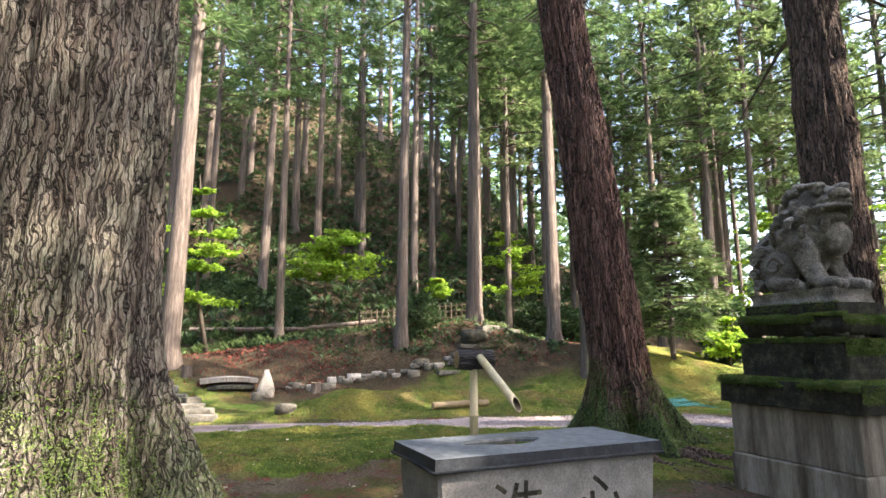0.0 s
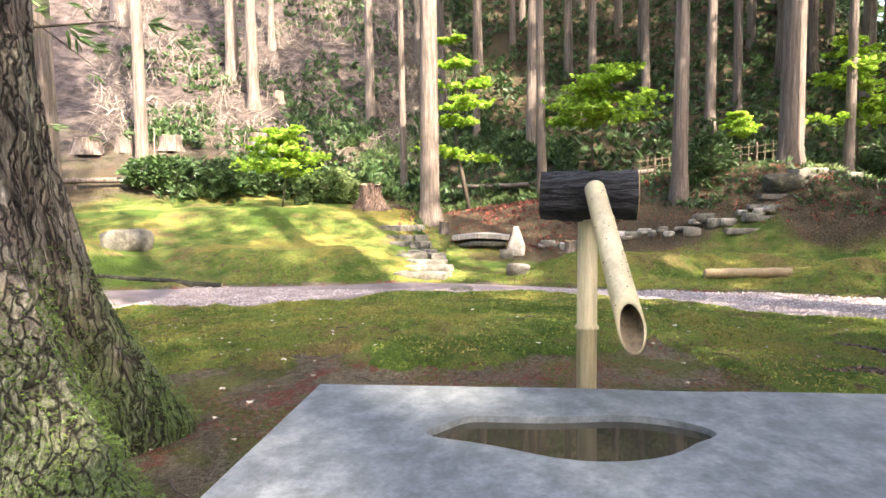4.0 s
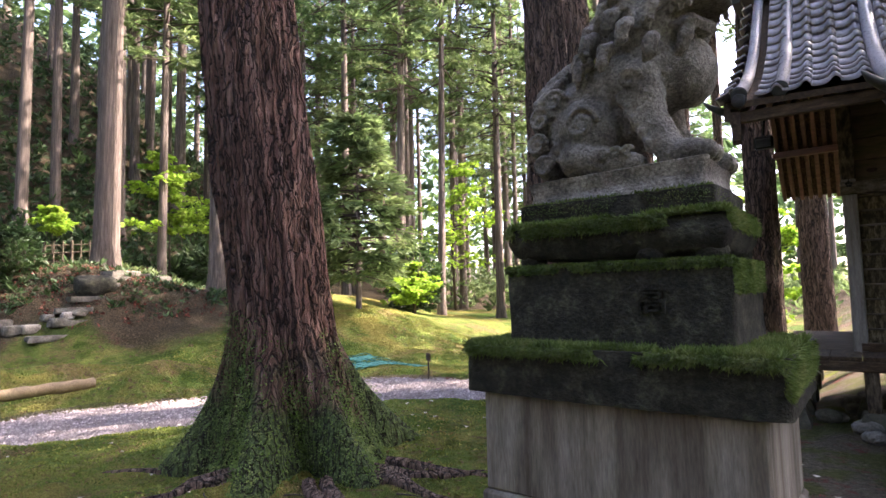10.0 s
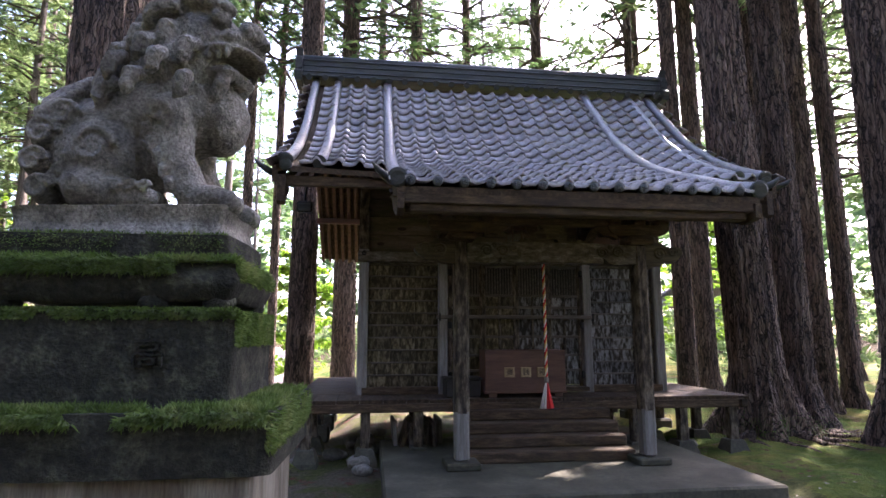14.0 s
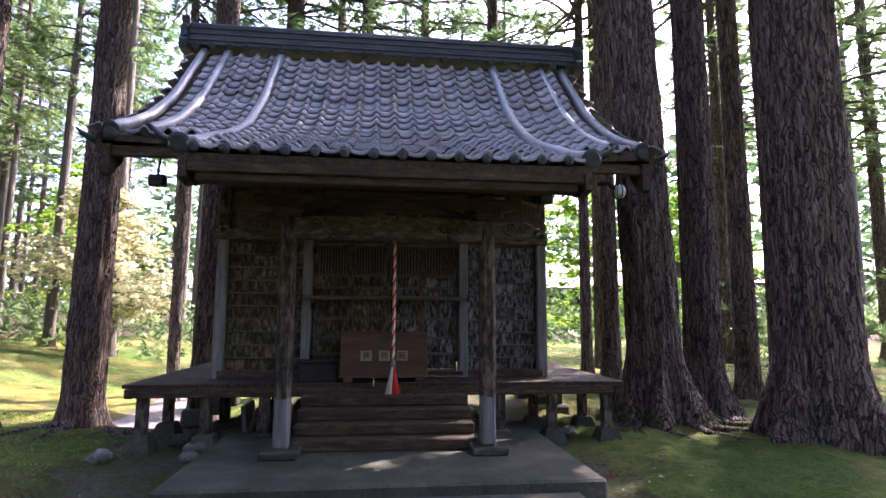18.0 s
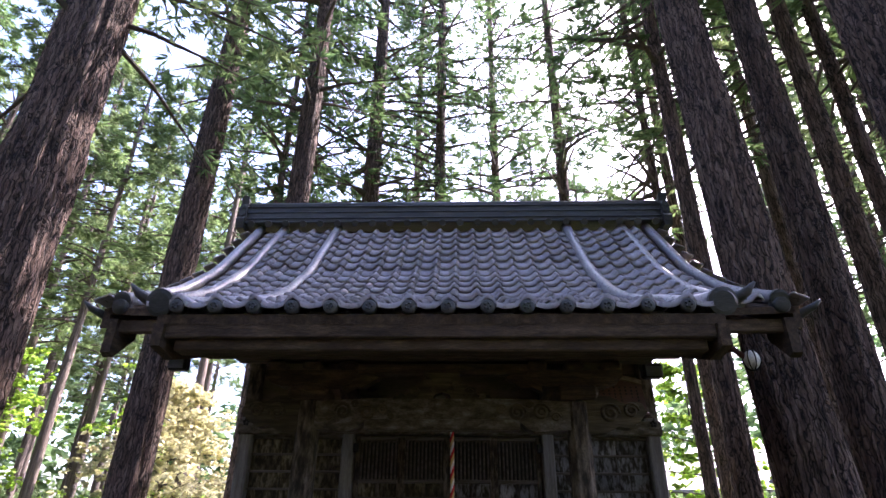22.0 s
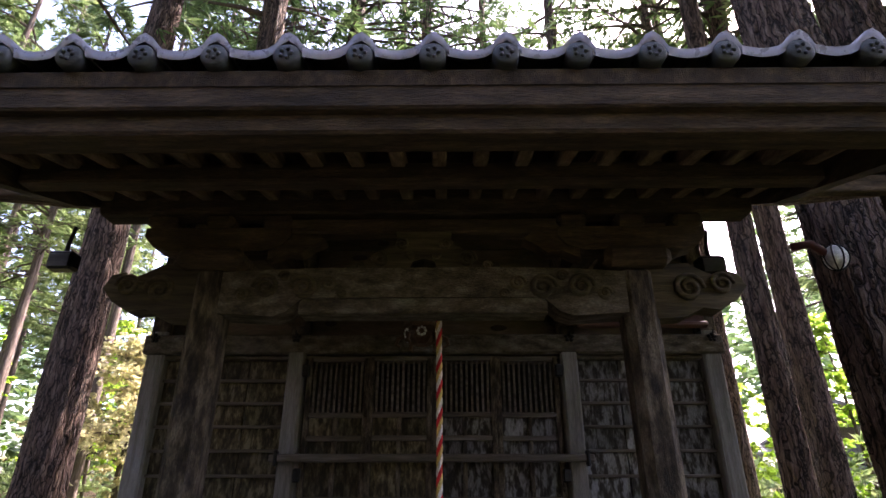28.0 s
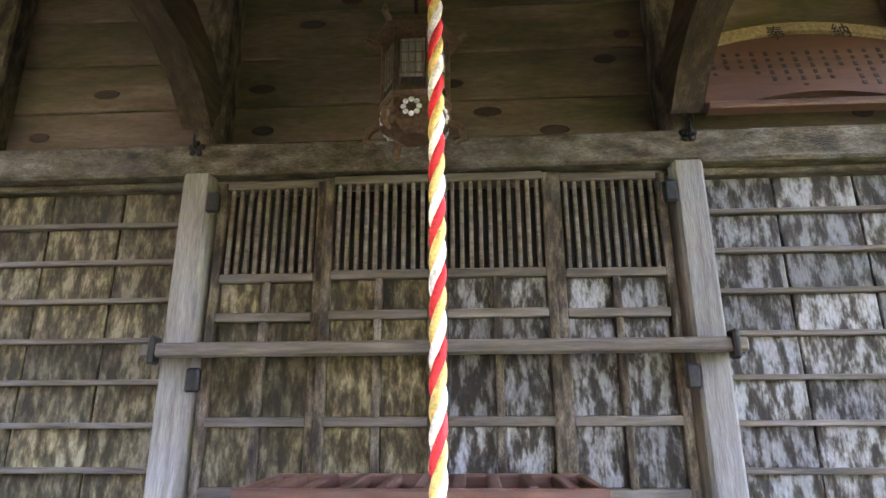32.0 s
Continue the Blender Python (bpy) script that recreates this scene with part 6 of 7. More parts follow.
def flood_lamp(x, y, z, colour, round_):
    if round_:
        t = thing("bulkhead_lamp", (x, y, z), "white caged round lamp on a dark red arm", "lamp")
        part("arm", Mesh().tube([(-0.30, 0, 0.10), (-0.16, -0.02, 0.12), (-0.05, -0.03, 0.02)], [0.03, 0.035, 0.03], 10), M["rust"], t, "dark red arm", True)
        part("body", Mesh().ball((0, -0.03, 0), (0.085, 0.085, 0.10), 16, 10), M["white"], t, smooth=True)
        g = Mesh()
        for k in range(4):
            a = math.pi * k / 4
            g.tube([(0.09 * math.cos(a) * math.cos(q), -0.03 + 0.09 * math.sin(a) * math.cos(q), 0.105 * math.sin(q)) for q in (2 * math.pi * j / 20 for j in range(21))], [0.006] * 21, 5, False)
        part("cage", g, M["iron"], t)
    else:
        t = thing("flood_lamp", (x, y, z), "small black flood lamp under the eaves", "lamp")
        part("bracket", Mesh().tube([(0.02, 0, 0.28), (0.0, 0, 0.14), (0.0, 0, 0.08)], [0.014, 0.014, 0.018], 8), M["iron"], t)
        part("housing", Mesh().box((0, 0, 0), (0.19, 0.12, 0.14), 0.02), M["iron"], t)
        part("glass", Mesh().box((0, -0.064, -0.01), (0.15, 0.008, 0.10), 0.004), M["tile_dark"], t)


offering_box()
bell_rope()
lantern()
plaque()
flood_lamp(-2.70, 1.50, 3.02, "iron", False)
flood_lamp(1.96, 1.42, 2.93, "iron", False)
flood_lamp(3.08, 1.75, 3.12, "white", True)


# junk under the veranda
_rng = random.Random(9)
for k in range(7):
    x, y = -1.55 + 0.09 * k, 1.55 + _rng.uniform(-0.1, 0.2)
    m = Matrix.Translation((x, y, 0.22)) @ Matrix.Rotation(radians(_rng.uniform(-25, 25)), 4, "Y")
    tagged(new("old_board", Mesh().box((0, 0, 0.0), (0.05, 0.5, 0.46), 0.008, m).data("old_board", M["wood_pale" if k % 3 == 0 else "wood_z"])), "old board leaning under the veranda", "board", "boards under the veranda")
for k in range(26):
    s = 1 if k % 2 else -1
    x, y, r = s * _rng.uniform(1.1, 2.3), _rng.uniform(1.5, 3.2), _rng.uniform(0.06, 0.15)
    if k < 8:
        x, y = -_rng.uniform(1.9, 2.9), _rng.uniform(0.6, 1.8)
    o = Mesh().ball((0, 0, 0), (r, r * 0.8, r * 0.6), 10, 7)
    o.v = [tuple(Vector(p) * (1 + 0.25 * noise.noise(Vector(p) * 14 + Vector((k, 0, 0))))) for p in o.v]
    ob = tagged(new("stone", o.data("stone", M["rock"], True)), "rough loose stone by the shrine footing", "stone", "loose stones")
    ob.location = (x, y, 0.02 + r * 0.3)


# ---- guardian lion-dog on its pedestal ----
def tufts(parent, faces, n, seed, length=0.035, hang=0.5, label="thick green moss", name="moss"):
    """Short moss blades over rectangles: (corner, edge u, edge v, normal)."""
    rng, m = random.Random(seed), Mesh()
    area = [Vector(u).cross(Vector(v)).length for _, u, v, _ in faces]
    for (c, u, v, w), a in zip(faces, area):
        c, u, v, w = Vector(c), Vector(u), Vector(v), Vector(w)
        for _ in range(int(n * a / sum(area))):
            s, t = rng.random(), rng.random()
            p = c + u * s + v * t
            if noise.noise(p * 5.0) < -0.42:
                continue
            d = (w + Vector((rng.uniform(-1, 1), rng.uniform(-1, 1), rng.uniform(-1, 0.6))) * 0.8 - Vector((0, 0, hang * rng.random()))).normalized() * length * rng.uniform(0.5, 1.3)
            q = Vector((rng.uniform(-1, 1), rng.uniform(-1, 1), rng.uniform(-1, 1))).normalized() * rng.uniform(0.005, 0.011)
            p = p - w * 0.004
            i = len(m.v)
            m.v += [tuple(p - q), tuple(p + q), tuple(p + d)]
            m.f.append((i, i + 1, i + 2))
    return part(name, m, M["moss"], parent, label, kind="stuff")


def pillow(sx, sy, z0, z1, bulge, n=10, seed=0.0, rough=0.008):
    """A slab with rounded, slightly uneven sides."""
    m, k = Mesh(), 28
    per = []
    for i in range(k):
        a = 2 * math.pi * i / k
        c, s = math.cos(a), math.sin(a)
        e = 0.07
        per.append((math.copysign(abs(c) ** e, c), math.copysign(abs(s) ** e, s)))
    for j in range(n + 1):
        t = j / n
        b = bulge * math.sin(math.pi * t)
        for x, y in per:
            p = Vector((x * (sx / 2 + b), y * (sy / 2 + b), lerp(z0, z1, t)))
            m.v.append(tuple(p * (1 + rough * noise.noise(p * 6 + Vector((seed, 0, 0))))))
    m.f = [(j * k + i, j * k + (i + 1) % k, (j + 1) * k + (i + 1) % k, (j + 1) * k + i) for j in range(n) for i in range(k)]
    m.f += [tuple(reversed(range(k))), tuple(n * k + i for i in range(k))]
    return m


KX = Matrix.Translation((-2.995, -2.58, 0)) @ Matrix.Rotation(radians(-2.5), 4, "Z")
ped = thing("pedestal", (0, 0, 0), "tall mossy stone pedestal on a stained concrete base", "pedestal", m=KX)
part("lower_base", Mesh().box((0, 0, 0.14), (1.40, 0.96, 0.46), 0.015), M["concrete"], ped, "stained concrete base")
part("upper_base", Mesh().box((0, 0, 0.63), (1.36, 0.92, 0.515), 0.012), M["concrete"], ped, "stained concrete base")
part("cap_slab", pillow(1.54, 1.02, 0.89, 1.135, 0.0, 6, 1.0, 0.012), M["stone_dark"], ped, "dark mossy slab")
blk = part("block", pillow(1.14, 0.74, 1.135, 1.545, 0.0, 8, 2.0, 0.012), M["stone_dark"], ped, "dark mossy block with worn characters")
letters("character", "高", 0.15, facing(0.22, -0.383, 1.36), "stone_dark", blk, 0.008)
scroll = part("scroll_slab", pillow(1.06, 0.66, 1.595, 1.775, 0.035, 8, 3.0, 0.02), M["stone_dark"], ped, "rounded scroll-footed slab", True)
for x, y in ((-0.45, -0.27), (0.2, -0.29), (0.47, -0.27), (-0.45, 0.27), (0.47, 0.27)):
    part("scroll_foot", Mesh().ball((x, y, 1.585), (0.075, 0.07, 0.055), 12, 8), M["stone_dark"], scroll, smooth=True)
part("top_slab", pillow(1.02, 0.64, 1.775, 1.885, 0.0, 5, 4.0, 0.012), M["stone_dark"], ped)
part("statue_base", pillow(0.96, 0.58, 1.885, 2.035, -0.02, 6, 5.0, 0.03), M["stone_grey"], ped, "rough grey stone base")
tufts(ped, [((-0.75, -0.51, 1.14), (1.5, 0, 0), (0, 0.14, 0), (0, 0, 1)), ((-0.75, -0.51, 1.14), (0.17, 0, 0), (0, 1.02, 0), (0, 0, 1)), ((0.57, -0.51, 1.14), (0.18, 0, 0), (0, 1.02, 0), (0, 0, 1)),
            ((-0.75, -0.515, 1.10), (1.5, 0, 0), (0, 0, 0.04), (0, -1, 0)), ((-0.75, -0.515, 1.10), (1.5, 0, 0), (0, 0, 0.04), (0, -1, 0)), ((0.752, -0.5, 0.99), (0, 1.0, 0), (0, 0, 0.15), (1, 0, 0))], 42000, 1, 0.042)
tufts(ped, [((-0.57, -0.37, 1.55), (1.14, 0, 0), (0, 0.06, 0), (0, 0, 1)), ((-0.57, -0.374, 1.515), (1.14, 0, 0), (0, 0, 0.035), (0, -1, 0)), ((0.572, -0.36, 1.40), (0, 0.72, 0), (0, 0, 0.15), (1, 0, 0))], 15000, 2, 0.022)
tufts(ped, [((-0.55, -0.36, 1.77), (1.10, 0, 0), (0, 0.10, 0), (0, 0, 1)), ((-0.55, -0.372, 1.715), (0.85, 0, 0), (0, 0, 0.06), (0, -1, 0)), ((0.555, -0.33, 1.70), (0, 0.66, 0), (0, 0, 0.07), (1, 0, 0))], 20000, 3, 0.04)
tufts(ped, [((-0.48, -0.30, 1.885), (0.96, 0, 0), (0, 0.06, 0), (0, 0, 1)), ((-0.48, -0.304, 1.83), (0.96, 0, 0), (0, 0, 0.055), (0, -1, 0)), ((0.484, -0.29, 1.80), (0, 0.58, 0), (0, 0, 0.08), (1, 0, 0))], 12000, 4, 0.03)


def lion_dog():
    """One solid carved figure, sitting, its face turned to the forecourt."""
    m = Mesh()

    def limb(a, b, r0, r1, n=14):
        a, b = Vector(a), Vector(b)
        m.tube([a, a.lerp(b, 0.5), b], [r0, (r0 + r1) / 2, r1], n)
        m.ball(a, (r0, r0, r0), n, 10)
        m.ball(b, (r1, r1, r1), n, 10)

    def curl(c, u, w, r, turns, t):
        """A raised spiral in the plane of u and w."""
        c, u, w = Vector(c), Vector(u), Vector(w)
        k = int(turns * 12)
        pts = [c + (u * math.cos(i * 0.5236) + w * math.sin(i * 0.5236)) * r * (1 - 0.85 * i / k) for i in range(k + 1)]
        m.tube(pts, [t * (1 - 0.4 * i / k) for i in range(k + 1)], 6)

    def lock(pts, r):
        """A tapering lock of hair."""
        pts = [Vector(p) for p in pts]
        m.tube(pts, [r * f for f in (0.9, 1.1, 0.8, 0.25)], 8)

    B = m.ball
    m.tube([(-0.30, 0, 0.36), (-0.20, 0, 0.44), (-0.04, 0, 0.52), (0.14, 0, 0.60), (0.27, 0, 0.72)], [0.23, 0.235, 0.23, 0.24, 0.23], 20)
    B((-0.27, 0.0, 0.30), (0.22, 0.24, 0.28), 18, 12)
    B((0.22, 0, 0.60), (0.24, 0.23, 0.25), 18, 12)
    B((0.36, 0, 0.56), (0.17, 0.19, 0.20), 16, 10)
    B((0.02, 0, 0.34), (0.24, 0.19, 0.20), 16, 10)                            # belly
    for s in (-1, 1):
        B((-0.16, s * 0.16, 0.28), (0.195, 0.135, 0.225), 20, 14)             # thigh
        curl((-0.15, s * 0.292, 0.31), (1, 0, 0), (0, 0, 1), 0.105, 1.7, 0.020)
        limb((-0.20, s * 0.19, 0.13), (-0.04, s * 0.21, 0.075), 0.125, 0.085)
        B((0.04, s * 0.21, 0.06), (0.13, 0.10, 0.07), 14, 8)                 # hind paw
        for k in range(3):
            B((0.13, s * 0.21 + 0.06 * (k - 1), 0.05), (0.055, 0.033, 0.052), 8, 6)
            curl((-0.02 + 0.07 * k, s * 0.31, 0.10), (1, 0, 0), (0, 0, 1), 0.036, 1.2, 0.014)
        for x, z, r in ((-0.44, 0.40, 0.095), (-0.47, 0.25, 0.085), (-0.43, 0.11, 0.08), (-0.34, 0.50, 0.085), (-0.33, 0.17, 0.07)):   # curls of the rump
            B((x, s * 0.12, z), (r, 0.11, r), 12, 8)
            curl((x, s * 0.228, z), (1, 0, 0), (0, 0, 1), r * 0.85, 1.6, 0.017)
        limb((0.17, s * 0.17, 0.52), (0.21, s * 0.19, 0.28), 0.125, 0.095)    # fore leg
        limb((0.21, s * 0.19, 0.28), (0.31, s * 0.19, 0.10), 0.095, 0.085)
        B((0.40, s * 0.19, 0.065), (0.15, 0.105, 0.075), 14, 8)
        for k in range(3):
            B((0.51, s * 0.19 + 0.06 * (k - 1), 0.052), (0.052, 0.034, 0.054), 8, 6)
        curl((0.14, s * 0.295, 0.50), (1, 0, 0), (0, 0, 1), 0.062, 1.5, 0.020)
        for k in range(5):                                                    # fringe behind the leg
            z = 0.44 - 0.07 * k
            lock([(0.12 + 0.03 * k, s * 0.24, z), (0.08 + 0.035 * k, s * 0.26, z - 0.02), (0.08 + 0.035 * k, s * 0.26, z - 0.06), (0.12 + 0.035 * k, s * 0.25, z - 0.09)], 0.03)
    for a, h, r in ((-0.15, 0.66, 0.07), (-0.09, 0.74, 0.075), (-0.02, 0.79, 0.08), (0.06, 0.76, 0.075), (0.13, 0.66, 0.07)):   # tail of flames
        lock([(-0.34, a * 0.6, 0.42), (-0.43, a, 0.54), (-0.40, a * 1.1, h - 0.10), (-0.29, a, h)], r)
        lock([(-0.38, a * 0.6 - 0.04, 0.44), (-0.48, a - 0.04, 0.53), (-0.46, a * 1.2 - 0.04, h - 0.16), (-0.38, a * 1.1 - 0.04, h - 0.07)], r * 0.6)
    rng = random.Random(3)
    B((0.17, 0, 0.86), (0.30, 0.295, 0.295), 18, 12)                           # mane
    for row in range(5):
        for k in range(9):
            a = -2.6 + k * 0.65 + 0.3 * (row % 2)
            z = 1.10 - 0.105 * row
            rr = 0.17 + 0.055 * row - (0.06 if row == 4 else 0)
            c, s_ = math.cos(a + math.pi), math.sin(a + math.pi)
            if c > 0.45:
                continue
            p = Vector((0.17 + rr * c, rr * s_ * 1.05, z))
            o = Vector((c, s_, 0))
            lock([p, p + o * 0.05 + Vector((-0.02, 0, -0.03)), p + o * 0.055 + Vector((-0.04, 0, -0.10)), p + o * 0.03 + Vector((-0.06, 0, -0.14))], 0.042)
            curl(p + o * 0.055 + Vector((-0.03, 0, -0.12)), (0.7 * -s_, 0.7 * c, 0), (0, 0, 0.7), 0.04, 1.2, 0.017)
    H = Matrix.Translation((0.31, -0.05, 0.95)) @ Matrix.Rotation(radians(-20), 4, "Z") @ Matrix.Rotation(radians(2), 4, "Y") @ Matrix.Diagonal((1.06, 1.36, 1.30, 1))
    B((0.00, 0, 0.0), (0.19, 0.185, 0.16), 18, 12, H)
    m.box((0.14, 0, -0.005), (0.24, 0.25, 0.085), 0.035, H)                  # broad upper jaw
    B((0.16, 0, -0.055), (0.15, 0.15, 0.03), 16, 8, H)                       # lip
    m.box((0.11, 0, -0.135), (0.20, 0.20, 0.06), 0.028, H)                   # lower jaw
    B((0.255, 0, 0.05), (0.05, 0.085, 0.045), 14, 8, H)                      # nose
    for s in (-1, 1):
        B((0.27, s * 0.055, 0.035), (0.035, 0.038, 0.032), 8, 6, H)
        B((0.145, s * 0.10, 0.075), (0.05, 0.05, 0.042), 12, 8, H)           # eye
        for k in range(5):
            B((0.17 - 0.055 * k, s * (0.095 + 0.016 * k), 0.125 + 0.006 * k), (0.045, 0.05, 0.030), 8, 6, H)
        lock([H @ Vector((-0.03, s * 0.17, 0.11)), H @ Vector((-0.09, s * 0.21, 0.10)), H @ Vector((-0.15, s * 0.22, 0.05)), H @ Vector((-0.19, s * 0.20, -0.01))], 0.05)
        for k in range(4):                                                    # cheek whiskers
            x = 0.10 - 0.06 * k
            lock([H @ Vector((x, s * 0.155, -0.05)), H @ Vector((x - 0.03, s * 0.19, -0.08)), H @ Vector((x - 0.06, s * 0.19, -0.13)), H @ Vector((x - 0.07, s * 0.17, -0.18))], 0.032)
        for k in range(3):
            B((0.22 - 0.05 * k, s * 0.12, -0.085), (0.016, 0.014, 0.026), 8, 6, H)
    for k in range(3):
        lock([H @ Vector((0.16 - 0.04 * k, 0.06 * (k - 1), -0.15)), H @ Vector((0.15 - 0.04 * k, 0.07 * (k - 1), -0.19)), H @ Vector((0.12 - 0.04 * k, 0.07 * (k - 1), -0.24)), H @ Vector((0.09 - 0.04 * k, 0.06 * (k - 1), -0.28))], 0.04)
    ob = new("guardian_lion_dog", m.data("guardian_lion_dog", M["stone_grey"], True))
    ob.matrix_world = KX @ Matrix.Translation((-0.005, 0, 2.02)) @ Matrix.Diagonal((0.93, 0.92, 0.93, 1))
    r = ob.modifiers.new("join", "REMESH")
    r.mode, r.voxel_size, r.use_smooth_shade = "VOXEL", 0.0085, True
    s = ob.modifiers.new("soften", "SMOOTH")
    s.factor, s.iterations = 0.5, 5
    tx = bpy.data.textures.new("weathering", "CLOUDS")
    tx.noise_scale, tx.noise_depth = 0.05, 4
    d = ob.modifiers.new("weathering", "DISPLACE")
    d.texture, d.strength, d.mid_level, d.texture_coords = tx, 0.016, 0.5, "LOCAL"
    tagged(ob, "weathered grey stone guardian lion-dog seated on its pedestal", "statue")


lion_dog()


# ---- water basin and bamboo spout ----
BX, BY, BL, BD, BT = -2.86, -6.10, 1.80, 0.78, 0.80
bas = thing("water_basin", (BX, BY, 0), "pitted granite water basin with carved characters and zinc cover", "basin")
body = Mesh()
for z, k in ((-0.05, 0.94), (0.35, 0.97), (0.73, 1.0)):
    x, y = BD / 2 * k - 0.03, BL / 2 * k - 0.03
    body.v += [(-x, -y + 0.02, z), (-x + 0.02, -y, z), (x - 0.02, -y, z), (x, -y + 0.02, z), (x, y - 0.02, z), (x - 0.02, y, z), (-x + 0.02, y, z), (-x, y - 0.02, z)]
body.f = [(j * 8 + i, j * 8 + (i + 1) % 8, (j + 1) * 8 + (i + 1) % 8, (j + 1) * 8 + i) for j in range(2) for i in range(8)] + [tuple(reversed(range(8)))]
body = part("body", body, M["basin"], bas)
for y, ch in ((-0.30, "洗"), (0.36, "心")):
    letters("carved_character", ch, 0.42, Matrix.Translation((BD / 2 * 0.985 - 0.031, y, 0.39)) @ Matrix.Rotation(radians(90), 4, "Z") @ Matrix.Rotation(radians(90), 4, "X"), "stone_dark", body, 0.004)
hole = [(0.125 * math.cos(a) * (1 + 0.22 * math.sin(3 * a + 1)) - 0.07, 0.33 * math.sin(a) * (1 + 0.08 * math.sin(4 * a)) - 0.18) for a in (2 * math.pi * k / 40 for k in range(40))]
lid = Mesh()
outer = []
for k in range(40):
    a = 2 * math.pi * k / 40
    c, s = math.cos(a), math.sin(a)
    f = min(BD / 2 / max(abs(c), 1e-6), BL / 2 / max(abs(s), 1e-6))
    outer.append((c * f, s * f))
for sx in (-1, 1):
    for sy in (-1, 1):
        i = min(range(40), key=lambda j: math.hypot(outer[j][0] - sx * BD / 2, outer[j][1] - sy * BL / 2))
        outer[i] = (sx * BD / 2, sy * BL / 2)
lid.v = [(x, y, BT + 0.003 * noise.noise((x * 3, y * 3, 1))) for x, y in outer] + [(x, y, BT - 0.003) for x, y in hole] + [(x * 0.99, y * 0.99, BT - 0.10) for x, y in hole]
lid.f = [(i, (i + 1) % 40, 40 + (i + 1) % 40, 40 + i) for i in range(40)] + [(40 + i, 40 + (i + 1) % 40, 80 + (i + 1) % 40, 80 + i) for i in range(40)]
lid = part("zinc_cover", lid, M["lid"], bas, "grey zinc cover with folded edge")
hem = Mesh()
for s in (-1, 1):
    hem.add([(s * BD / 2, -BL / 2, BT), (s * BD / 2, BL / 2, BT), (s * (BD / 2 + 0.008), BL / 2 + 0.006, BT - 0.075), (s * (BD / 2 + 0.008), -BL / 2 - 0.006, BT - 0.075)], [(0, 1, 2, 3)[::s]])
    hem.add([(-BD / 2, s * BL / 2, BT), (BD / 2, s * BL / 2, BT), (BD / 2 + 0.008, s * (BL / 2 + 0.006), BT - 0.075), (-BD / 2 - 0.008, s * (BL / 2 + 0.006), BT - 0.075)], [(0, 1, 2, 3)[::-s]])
part("hem", hem, M["hem"], lid, "folded edge of the cover with its side shade in the colour")
e = [(-BD / 2 - 0.012, -BL / 2 - 0.012), (BD / 2 + 0.012, -BL / 2 - 0.012), (BD / 2 + 0.012, BL / 2 + 0.012), (-BD / 2 - 0.012, BL / 2 + 0.012)]
for i in range(4):
    p, q = e[i], e[(i + 1) % 4]
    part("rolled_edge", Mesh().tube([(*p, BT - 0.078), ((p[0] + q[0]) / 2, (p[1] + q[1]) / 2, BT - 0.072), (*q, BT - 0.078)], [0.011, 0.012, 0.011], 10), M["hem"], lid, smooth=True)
wm = bpy.data.materials.new("still_water")
wm.use_nodes = True
_b = wm.node_tree.nodes["Principled BSDF"]
_b.inputs["Base Color"].default_value, _b.inputs["Roughness"].default_value, _b.inputs["IOR"].default_value = (0.035, 0.032, 0.022, 1), 0.03, 1.33
M["water"] = wm
part("water", Mesh().add([(x * 1.02, y * 1.02, BT - 0.02) for x, y in hole], [tuple(range(40))]), M["water"], bas, "still dark water")

sp = thing("bamboo_spout", (-3.66, -6.135, 0), "bamboo post with charred log and slanting bamboo spout", "spout")
post = Mesh()
pz = [(-0.1, 0.036), (0.40, 0.036), (0.884, 0.036), (0.892, 0.0425), (0.899, 0.0425), (0.907, 0.0355), (1.32, 0.0345)]
post.tube([(0.012 - 0.01 * z, -0.012 + 0.008 * z, z) for z, _ in pz], [r for _, r in pz], 28)
part("post", post, M["bamboo"], sp, "pale bamboo post", True)
lw = Mesh()
lp = [(0.0 + 0.045 * t, -0.165 + 0.322 * t, 1.372 - 0.008 * t) for t in (k / 30 for k in range(31))]
lw.tube(lp, [0.083] * 31, 90, True, lambda a, i: 1 + 0.12 * noise.noise((math.cos(a) * 3.2 + i * 0.03, math.sin(a) * 3.2, i * 0.11)) + 0.11 * noise.noise((math.cos(a) * 8, math.sin(a) * 8, i * 0.22)))
log = part("log", lw, M["burnt"], sp, "charred black log with rough bark", True)
for t, s in ((0, -1), (30, 1)):
    p = Vector(lp[t])
    d = Vector((0.045, 0.345, -0.008)).normalized() * s
    part("log_end", Mesh().tube([p, p + d * 0.004], [0.076, 0.076], 28), M["cutwood"], log, "pale cut end")
a, b = Vector((0.095, 0.006, 1.395)), Vector((0.705, 0.0, 1.055))
d = (b - a).normalized()
n1 = Vector((0, 1, 0))
n2 = d.cross(n1)
ro, ri, seg = 0.0335, 0.0275, 32
spm = Mesh()
for t, r in ((0.0, 0.6), (0.02, 1.0), (0.30, 1.0), (0.318, 1.06), (0.335, 1.0), (0.90, 1.0)):
    c = a.lerp(b, t)
    spm.v += [tuple(c + (n1 * math.cos(q) + n2 * math.sin(q)) * ro * r) for q in (2 * math.pi * k / seg for k in range(seg))]
cut = [2 * math.pi * k / seg for k in range(seg)]
for rr in (ro, ri):
    spm.v += [tuple(b + (n1 * math.cos(q) + n2 * math.sin(q)) * rr + d * (0.015 - 0.055 * math.sin(q))) for q in cut]
spm.v += [tuple(a.lerp(b, 0.35) + (n1 * math.cos(q) + n2 * math.sin(q)) * ri) for q in cut]
